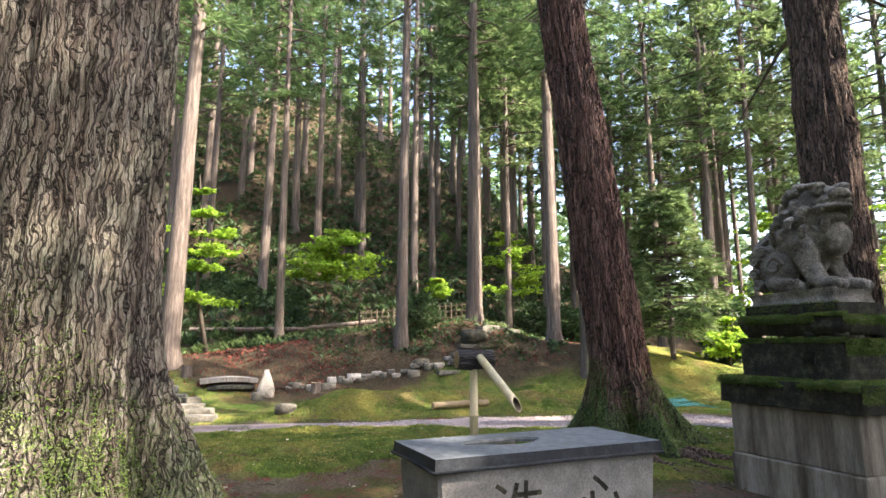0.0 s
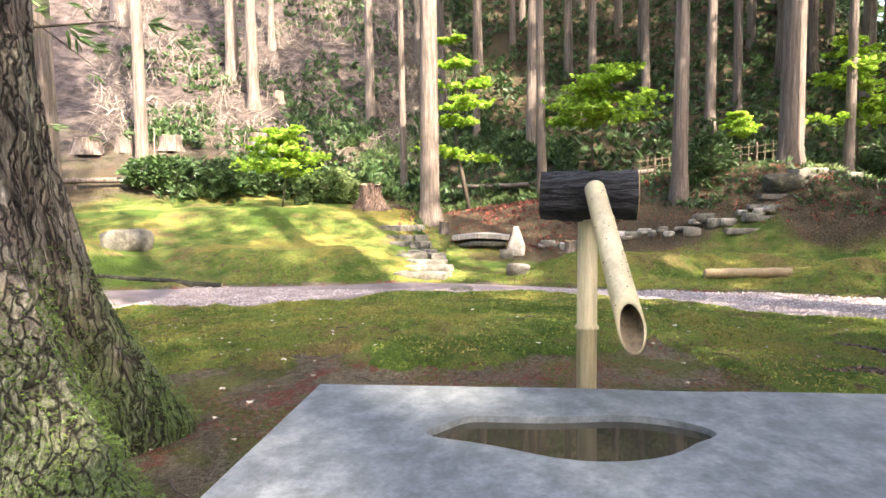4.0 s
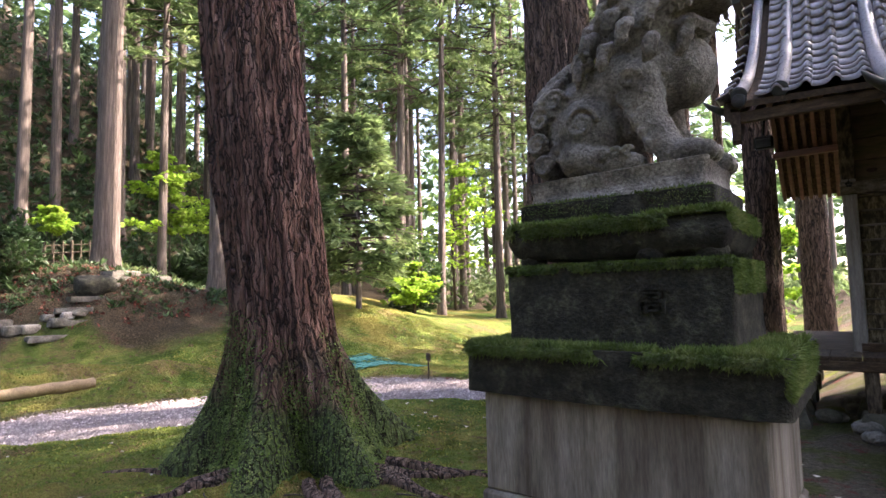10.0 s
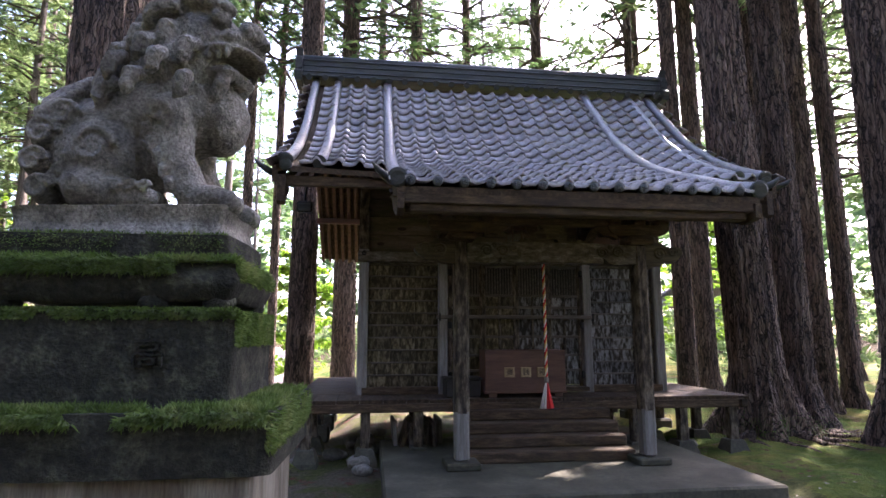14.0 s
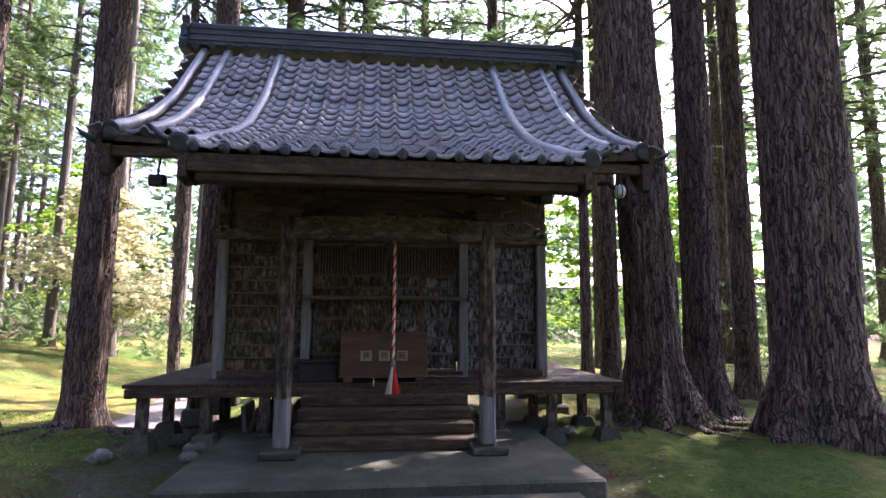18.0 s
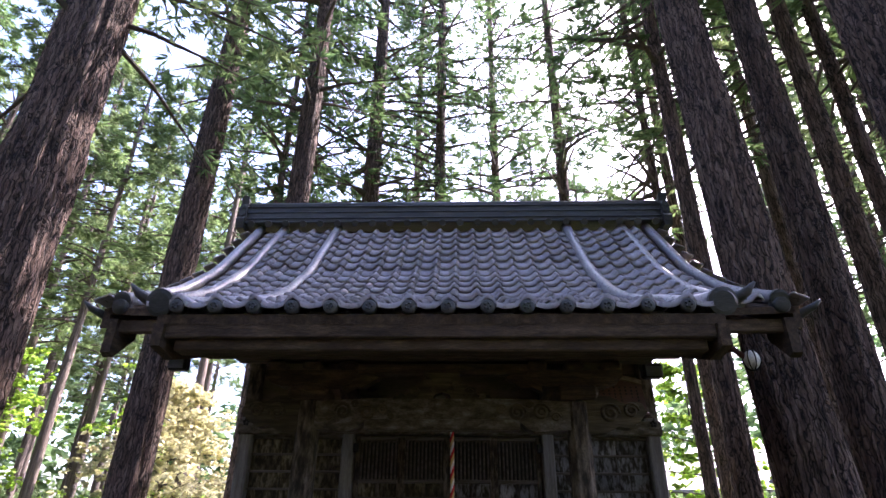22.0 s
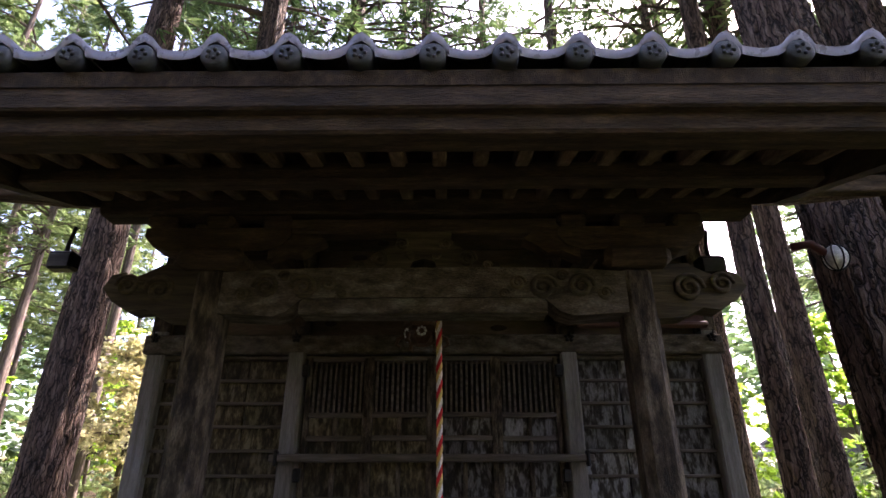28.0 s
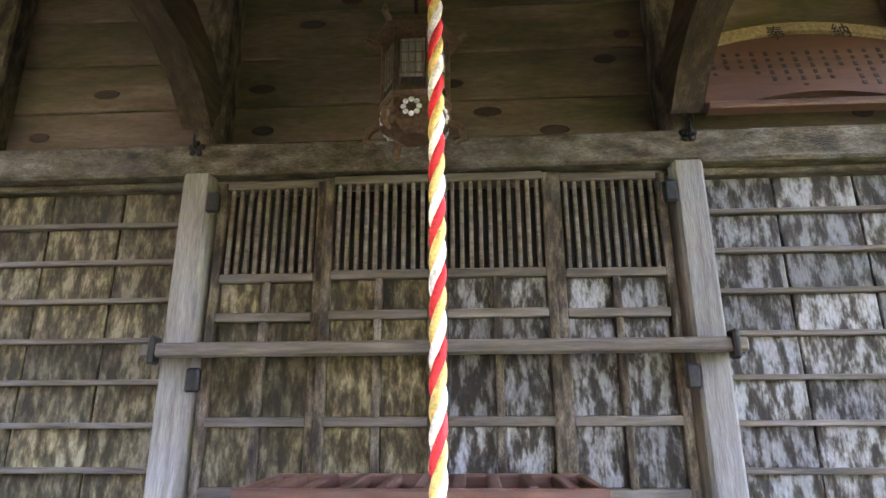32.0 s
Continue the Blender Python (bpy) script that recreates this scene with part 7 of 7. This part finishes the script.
spm.f = [(j * seg + k, j * seg + (k + 1) % seg, (j + 1) * seg + (k + 1) % seg, (j + 1) * seg + k) for j in range(8) for k in range(seg)]
inside = Mesh()
inside.v = spm.v[7 * seg:]
inside.f = [(k, (k + 1) % seg, seg + (k + 1) % seg, seg + k) for k in range(seg)] + [tuple(seg + k for k in range(seg))]
spm.f = spm.f[:7 * seg] + [tuple(reversed(range(seg)))]
tube_ = part("spout", spm, M["bamboo"], sp, "slanting bamboo tube cut open at the tip", True)
part("bore", inside, M["bamboo_bore_shade"], tube_, "stained inside of the tube, coloured dark for its deep shade", True)
rng = random.Random(6)
sk = Mesh()
for k in range(42):
    t, q = rng.uniform(0.1, 0.95), rng.uniform(0.2, 2.9)
    c = a.lerp(b, t) + (n1 * math.cos(q) + n2 * math.sin(q)) * ro
    sk.ball(c, (rng.uniform(0.0008, 0.0026),) * 3, 6, 4)
part("speckles", sk, M["twig"], sp, "dark specks", kind="stuff")


# ---- garden ----
def rock(x, y, sx, sy, sz, material="rock", label="weathered garden stone", seed=0, name="garden_stone", sink=0.3, turn=0.0, group="garden stones", z=None, sharp=0.35, point=0.0):
    m = Mesh().ball((0, 0, 0), (1, 1, 1), 18, 12)
    out = []
    for p in m.v:
        p = Vector(p)
        q = p * (1 + sharp * noise.noise(p * 1.3 + Vector((seed * 3.1, seed, 0))) + 0.12 * noise.noise(p * 4 + Vector((seed, 0, 0))))
        q = Vector((max(-0.8, min(0.8, q.x)), max(-0.8, min(0.8, q.y)), max(-0.8, min(0.75, q.z))))
        if point:
            q.x, q.y = (c * (1 - point * smooth(-0.6, 0.8, q.z)) for c in (q.x, q.y))
        out.append((q.x * sx, q.y * sy, q.z * sz))
    m.v = out
    ob = new(name, m.data(name, M[material], True))
    ob.matrix_world = Matrix.Translation((x, y, (ground(x, y) if z is None else z) + sz * (0.75 - sink))) @ Matrix.Rotation(turn, 4, "Z")
    return tagged(ob, label, "stone", group)


def slab_stone(x, y, z, lx, ly, h, seed, label="flat stepping stone on the mossy bank", group="garden steps"):
    m = pillow(lx, ly, -h, 0, 0.01, 4, seed, 0.10)
    ob = new("stepping_stone", m.data("stepping_stone", M["rock"], False))
    ob.matrix_world = Matrix.Translation((x, y, z)) @ Matrix.Rotation(0.3 * math.sin(seed * 7), 4, "Z")
    return tagged(ob, label, "stone", group)


k = 0
for x, y, n in ((-14.5, -8.42, 1), (-15.5, -8.5, 2), (-16.3, -8.65, 1), (-17.0, -8.85, 3), (-17.7, -9.1, 3), (-18.6, -9.35, 4), (-19.4, -9.65, 3), (-20.3, -9.95, 4)):
    for i in range(n):
        k += 1
        slab_stone(x + 0.1 * math.sin(k * 5), y + (i - (n - 1) / 2) * (1.35 / n) + 0.05 * math.sin(k * 3), ground(x, y) + 0.12, 0.5, 1.25 / n, 0.2, k * 1.7)
rock(-18.6, -6.15, 0.30, 0.38, 0.62, "rock_white", "pale upright pointed stone beside the brook", 5, sink=0.2, sharp=0.4, point=0.72)
rock(-18.2, -6.45, 0.2, 0.25, 0.2, "rock", "small brown stone beside the pale upright stone", 9, sink=0.3)
rock(-14.0, -6.2, 0.20, 0.32, 0.17, "rock", "small mossy stone in the gravel", 6, sink=0.3)
rock(-12.9, -7.35, 0.16, 0.28, 0.10, "rock", "flat dark stone at the path edge", 7, sink=0.3)
rock(-14.7, -15.9, 0.50, 0.68, 0.42, "rock", "large grey boulder in the moss", 8, sink=0.25)
rng = random.Random(12)
for i in range(26):
    t = i / 25
    x, y = lerp(-18.9, -17.7, t) + rng.uniform(-0.25, 0.25), lerp(-5.4, 0.6, t) + rng.uniform(-0.1, 0.1)
    rock(x, y, rng.uniform(0.10, 0.24), rng.uniform(0.12, 0.34), rng.uniform(0.08, 0.19), "rock" if i % 3 else "rock_white", "low stone in the row edging the terrace", 20 + i, sink=0.35, group="terrace edging stones")
for i in range(9):
    slab_stone(lerp(-17.4, -19.2, i / 8), lerp(-0.2, 2.6, i / 8) + rng.uniform(-0.15, 0.15), ground(lerp(-17.4, -19.2, i / 8), lerp(-0.2, 2.6, i / 8)) + 0.05, 0.45, 0.8, 0.14, 40 + i, "flat stone of the path up the bank", "bank steps")
for i in range(6):
    x, y = -19.2 - 0.42 * i, 2.8 + 0.25 * i
    slab_stone(x, y, land(x, y) + 0.06, 0.34, 1.6, 0.16, 60 + i, "long step of the stone stairs", "stone stairs")
rock(-18.1, 1.1, 0.4, 0.55, 0.36, "stone_dark", "dark mossy boulder by the rivulet", 71, sink=0.3)
# low arch over the brook
arch = Mesh()
pts = [(-0.9 + 1.8 * t, 0.10 + 0.07 * math.sin(math.pi * t)) for t in (i / 16 for i in range(17))]
arch.prism([(a, b) for a, b in pts] + [(a * 0.96, b - 0.14) for a, b in reversed(pts)], -0.5, 0.5, "x")
ob = tagged(new("arched_footbridge", arch.data("arched_footbridge", M["wood_pale"])), "low arched footbridge of pale weathered wood", "bridge")
ob.location = (-19.6, -7.25, ground(-19.6, -7.25) + 0.10)
rock(-19.2, -7.2, 0.5, 0.9, 0.12, "stone_dark", "dark wet stone under the footbridge", 72, sink=0.5)


def log_thing(name, p, q, r, label, material="bark_far", end="cutwood", category="log", group=""):
    p, q = Vector(p), Vector(q)
    t = thing(name, p, label, category, group)
    n = 12
    m = Mesh().tube([(q - p) * (i / n) + Vector((0, 0, 0.01 * math.sin(i * 2.1))) for i in range(n + 1)], [r] * (n + 1), 14, False, lambda a, i: 1 + 0.08 * noise.noise((math.cos(a) * 2, math.sin(a) * 2, i * 0.7 + p.x)))
    part("bark", m, M[material], t, smooth=True)
    d = (q - p).normalized()
    for o in (Vector((0, 0, 0)), q - p):
        part("cut_end", Mesh().tube([o - d * 0.003, o + d * 0.003], [r * 0.97, r * 0.97], 14), M[end], t)
    return t


log_thing("edging_log", (-13.35, -2.5, ground(-13.35, -2.5) + 0.10), (-13.2, -0.95, ground(-13.2, -0.95) + 0.10), 0.10, "pale barked log lying on the moss", "cutwood")
log_thing("edging_plank", (-11.6, -19.0, ground(-11.6, -19) + 0.04), (-12.95, -12.5, ground(-12.95, -12.5) + 0.06), 0.07, "dark log edging along the gravel", "stone_dark")
rail = ((-18.5, -26.5), (-20.5, -24.5), (-22.0, -23.2), (-23.0, -21.7), (-24.5, -19.5), (-25.6, -16.8), (-26.4, -14.0), (-26.8, -11.0))
for i, ((x0, y0), (x1, y1)) in enumerate(zip(rail, rail[1:])):
    f = log_thing("log_rail", (x0, y0, land(x0, y0) + 0.42), (x1, y1, land(x1, y1) + 0.42), 0.11, "low rail of barked logs along the slope path", "bark_far", group="log rails")
    part("rail_post", Mesh().tube([(-0.05, -0.05, -0.7), (-0.05, -0.05, 0.16)], [0.08, 0.08], 10), M["bark_far"], f)
for p, q in (((-27.2, -8.6), (-25.6, -3.2)), ((-25.6, -3.6), (-25.0, -0.6))):
    log_thing("fallen_log", (*p, land(*p) + 0.55), (*q, land(*q) + 0.45), 0.10, "long fallen log lying across the bank", "bark_far")


def stump(x, y, r, h, label, roots=False, z=None, seed=0.0):
    t = thing("tree_stump", (x, y, (land(x, y) if z is None else z) - 0.05), label, "stump", "stumps on the slope")
    m, seg, rings = Mesh(), 32, 10
    for i in range(rings + 1):
        zz = h * i / rings
        for k in range(seg):
            a = 2 * math.pi * k / seg
            f = 1 + (0.8 if roots else 0.35) * max(0, 1 - zz / (h * 0.8)) ** 2 * (0.7 + 0.6 * math.sin(6 * a + seed)) + 0.06 * noise.noise((math.cos(a) * 4, math.sin(a) * 4, zz * 3 + seed))
            m.v.append((r * f * math.cos(a), r * f * math.sin(a), zz + (0.14 * h * noise.noise((math.cos(a) * 2, math.sin(a) * 2, seed)) if i == rings else 0)))
        if i:
            m.f += [((i - 1) * seg + k, (i - 1) * seg + (k + 1) % seg, i * seg + (k + 1) % seg, i * seg + k) for k in range(seg)]
    part("bark", m, M["bark_far" if not roots else "bark"], t, smooth=True)
    part("cut_top", Mesh().add(m.v[-seg:], [tuple(range(seg))]), M["cutwood"], t, "pale cut top")


for x, y, r in ((-25.1, -25.0, 0.55), (-26.0, -23.9, 0.35), (-27.1, -22.3, 0.5), (-29.0, -18.7, 0.5), (-29.9, -16.6, 0.36), (-28.4, -19.8, 0.3), (-33.5, -19.5, 0.3), (-34.5, -14.0, 0.3)):
    stump(x, y, r, 0.75, "sawn cedar stump on the cleared slope", seed=x)
stump(-22.4, -11.5, 0.42, 1.0, "old rotten stump with spreading roots and ferns", True, seed=2.0)
stump(-20.6, -8.55, 0.16, 0.5, "small weathered stump beside the steps", seed=4.0)
stump(-18.4, -4.6, 0.16, 0.40, "small mossy stump by the terrace stones", seed=5.0)


def bamboo_fence(p, q, n):
    p, q = Vector(p), Vector(q)
    t = thing("bamboo_fence", p, "low grey bamboo lattice fence on the bank", "fence", "bamboo fences")
    for i in range(n + 1):
        o = (q - p) * (i / n)
        part("post", Mesh().tube([o + Vector((0, 0, -0.2)), o + Vector((0, 0, 1.0))], [0.045, 0.045] if i % 3 == 0 else [0.022, 0.022], 8), M["wood_z"], t)
    for z in (0.3, 0.6, 0.85):
        part("rail", Mesh().tube([Vector((0, 0, z)), q - p + Vector((0, 0, z))], [0.022, 0.022], 8), M["wood_z"], t)


bamboo_fence((-24.5, -1.5, land(-24.5, -1.5)), (-24.0, 0.5, land(-24.0, 0.5)), 8)
bamboo_fence((-23.8, 1.1, land(-23.8, 1.1)), (-22.9, 3.2, land(-22.9, 3.2)), 9)


def bush(x, y, r, h, leaf, label, n=420, size=0.16, seed=1):
    rng = random.Random(seed)
    t = thing("bush", (x, y, land(x, y)), label, "bush")
    st, lf = Mesh(), Mesh()
    for k in range(9):
        a, s = rng.uniform(0, 6.28), rng.uniform(0.3, 0.8)
        st.tube([(0, 0, -0.05), (r * s * 0.5 * math.cos(a), r * s * 0.5 * math.sin(a), h * 0.5), (r * s * math.cos(a), r * s * math.sin(a), h * 0.85)], [0.02, 0.013, 0.005], 5)
    for k in range(n):
        a, u, v = rng.uniform(0, 6.28), rng.random() ** 0.4, rng.random()
        w = math.sin(math.pi * (0.15 + 0.8 * v)) ** 0.6
        p = Vector((r * u * w * math.cos(a), r * u * w * math.sin(a), h * (0.1 + 0.9 * v)))
        spray(lf, rng, p, Vector((math.cos(a), math.sin(a), rng.uniform(-0.3, 0.8))).normalized(), size * rng.uniform(0.7, 1.3), 6, 0.1, 0.22)
    part("stem", st, M["twig"], t, kind="stuff")
    part("foliage", lf, M[leaf], t, kind="stuff")


bush(-20.3, -0.1, 0.75, 1.35, "shrub", "green evergreen bush beside a cedar on the bank", seed=1)
bush(-24.5, -13.8, 1.3, 1.5, "needle_sunlit", "pale sunlit bush at the foot of the slope", 700, 0.22, seed=2)
bush(-25.5, -15.6, 1.6, 1.5, "shrub", "dark green bush at the foot of the slope", 800, 0.22, seed=3)
bush(-24.6, -17.8, 1.5, 1.4, "shrub", "dark green bush under the stumps", 800, 0.22, seed=4)
bush(-23.6, -20.6, 1.5, 1.3, "shrub", "dark green bush beside the log rail", 800, 0.22, seed=5)
bush(-23.5, 8.5, 2.2, 1.4, "shrub", "broad green bush under the cedars", 900, 0.26, seed=6)
bush(-14.8, 10.4, 1.0, 2.6, "shrub", "blue-green holly between the trunks", 700, 0.2, seed=7)

# net laid over the moss
net = Mesh()
for i in range(15):
    for j in range(15):
        x, y = -11.2 + i * 0.13, 1.9 + j * 0.15
        net.v.append((x, y, ground(x, y) + 0.035 + 0.02 * noise.noise((x * 4, y * 4, 3))))
thread = Mesh()
for i in range(15):
    thread.tube([net.v[i * 15 + j] for j in range(15)], [0.008] * 15, 4, False)
    thread.tube([net.v[j * 15 + i] for j in range(15)], [0.008] * 15, 4, False)
for i in range(14):
    for j in range(14):
        if noise.noise((i * 0.3, j * 0.3, 9.0)) > 0.05:
            a, b, c, d = (net.v[(i + p) * 15 + j + q] for p, q in ((0, 0), (1, 0), (1, 1), (0, 1)))
            thread.add([a, b, c, d], [(0, 1, 2, 3)])
tagged(part("garden_net", thread, M["net"], kind="stuff"), "blue-green net spread over the moss", "net")

sg = thing("small_sign", (-7.75, 1.85, ground(-7.75, 1.85)), "small wooden sign on a thin post beside the gravel", "sign")
part("post", Mesh().box((0, 0, 0.17), (0.025, 0.025, 0.42), 0.003), M["wood_z"], sg)
part("board", Mesh().box((0, 0, 0.40), (0.20, 0.02, 0.13), 0.004, Matrix.Rotation(radians(-35), 4, "Z")), M["wood_z"], sg)
part("dark_mark", Mesh().box((0, -0.013, 0.41), (0.15, 0.004, 0.05), 0.001, Matrix.Rotation(radians(-35), 4, "Z")), M["ink"], sg)
part("dark_mark", Mesh().box((0, -0.013, 0.365), (0.15, 0.004, 0.02), 0.001, Matrix.Rotation(radians(-35), 4, "Z")), M["ink"], sg)
stub = tagged(new("iron_stub", Mesh().box((0, 0, 0.16), (0.045, 0.045, 0.40), 0.006).data("iron_stub", M["wood_red"])), "short rusty brown square post in the soil", "post")
stub.location = (-4.62, -4.26, ground(-4.62, -4.26))


# ---- roofs beyond the eastern trees ----
def far_house(x, y, turn):
    t = thing("house", (0, 0, 0), "low house with grey tiled roof beyond the trees", "house", m=Matrix.Translation((x, y, land(x, y))) @ Matrix.Rotation(radians(turn), 4, "Z"))
    part("wall", Mesh().box((0, 0, 1.4), (9, 6, 2.9), 0.03), M["wood_pale"], t)
    part("roof", Mesh().prism([(-5.2, 2.7), (0, 5.2), (5.2, 2.7), (5.2, 2.55), (0, 5.0), (-5.2, 2.55)], -5.2, 5.2, "x", Matrix.Rotation(radians(0), 4, "Z")), M["tile"], t)
    for k in range(3):
        part("window", Mesh().box((-3 + 3 * k, -3.02, 1.6), (1.5, 0.06, 1.1), 0.01), M["tile_dark"], t)


far_house(24, 30, 30)
far_house(14, 36, -10)


# ---- litter, pebbles, roots ----
def strew(name, label, n, spot, material, seed, category):
    rng, m = random.Random(seed), Mesh()
    for _ in range(n):
        spot(rng, m)
    return tagged(part(name, m, material, kind="stuff"), label, category)


def sprig(rng, m):
    x, y = rng.uniform(-7.5, 1.5), rng.uniform(-10.5, -0.5)
    if moss_at(x, y) > 0.5 and rng.random() < 0.85 or noise.noise((x * 1.1, y * 1.1, 6.0)) + 0.4 * noise.noise((x * 4.1, y * 4.1, 2.0)) < 0.04:
        return
    a, ln = rng.uniform(0, 6.28), rng.uniform(0.018, 0.06)
    p, d = Vector((x, y, ground(x, y) + 0.006)), Vector((math.cos(a), math.sin(a), rng.uniform(0, 0.15)))
    s = Vector((-d.y, d.x, 0)) * rng.uniform(0.003, 0.006)
    i = len(m.v)
    m.v += [tuple(p), tuple(p + d * ln * 0.4 + s), tuple(p + d * ln), tuple(p + d * ln * 0.5 - s)]
    m.f.append((i, i + 1, i + 2, i + 3))


M["litter"] = mat("red_cedar_sprigs", [(0.10, 0.025, 0.018), (0.18, 0.05, 0.035), (0.26, 0.11, 0.07)], (1, 1, 1), 3, 30, 0.9, 0, island=True)
M["petal"] = mat("pale_fallen_leaves", [(0.40, 0.34, 0.22), (0.58, 0.54, 0.44)], (1, 1, 1), 3, 30, 0.8, 0, island=True)
strew("cedar_litter", "fallen red-brown cedar sprigs on the soil", 70000, sprig, M["litter"], 31, "litter")


def petal(rng, m):
    x, y = rng.uniform(-9, 3), rng.uniform(-11, 0)
    a, r = rng.uniform(0, 6.28), rng.uniform(0.012, 0.03)
    z = ground(x, y) + 0.012
    i = len(m.v)
    m.v += [(x + r * math.cos(a + k) * (1 if k % 2 else 0.6), y + r * math.sin(a + k) * (1 if k % 2 else 0.6), z + 0.006 * (k % 3)) for k in (0, 1.3, 2.6, 3.9, 5.2)]
    m.f.append((i, i + 1, i + 2, i + 3, i + 4))


strew("fallen_leaves", "scattered pale fallen leaves", 420, petal, M["petal"], 32, "leaves")


def twig(rng, m):
    x, y = rng.uniform(-8, 3), rng.uniform(-11, -1)
    a, ln = rng.uniform(0, 6.28), rng.uniform(0.1, 0.4)
    z = ground(x, y) + 0.008
    m.tube([(x, y, z), (x + ln * 0.5 * math.cos(a), y + ln * 0.5 * math.sin(a), z + 0.012), (x + ln * math.cos(a + 0.2), y + ln * math.sin(a + 0.2), z)], [0.006, 0.005, 0.002], 5)


strew("fallen_twigs", "thin dark fallen twigs", 130, twig, M["twig"], 33, "twigs")


def pebble(rng, m):
    while True:
        y = rng.uniform(-13, 5)
        x = rng.uniform(-13, -4)
        if path_off(x, y) < -0.02:
            break
    r, z = rng.uniform(0.010, 0.028), land(x, y) + 0.014
    a = rng.uniform(0, 1)
    i = len(m.v)
    m.v += [(x + r * math.cos(a + k * 1.571), y + r * math.sin(a + k * 1.571), z) for k in range(4)] + [(x, y, z + r * 0.8)]
    m.f += [(i, i + 1, i + 4), (i + 1, i + 2, i + 4), (i + 2, i + 3, i + 4), (i + 3, i, i + 4)]


strew("gravel_stones", "loose pale gravel stones on the path", 16000, pebble, M["pebble"], 34, "gravel")
rng = random.Random(51)
for tx, ty, r in ((-5.75, -2.35, 0.9), (3.75, 2.3, 0.7), (-3.75, 2.9, 0.5)):
    rt = Mesh()
    for k in range(9):
        a = rng.uniform(-2.4, 0.6)
        pts, x, y = [], tx + r * 0.8 * math.cos(a), ty + r * 0.8 * math.sin(a)
        for i in range(8):
            pts.append((x, y, ground(x, y) + 0.02 - 0.006 * i))
            a += rng.uniform(-0.35, 0.35)
            x, y = x + 0.16 * math.cos(a), y + 0.16 * math.sin(a)
        rt.tube(pts, [0.05 * (1 - i / 9) + 0.006 for i in range(8)], 7)
    tagged(part("surface_roots", rt, M["bark"], kind="stuff", smooth=True), "thin cedar roots creeping over the soil", "roots")


scatter_leaves("bank_litter", "brown dead leaves and bracken on the garden bank", "litter", ring(9000, -102, -48, 16.5, 26, 12, -0.35), 5, 0.16, 0.03, 36)
scatter_leaves("bank_plants", "low green plants on the garden bank", "shrub", ring(1300, -100, -50, 16.5, 25, 13, 0.12), 8, 0.22, 0.10, 37)
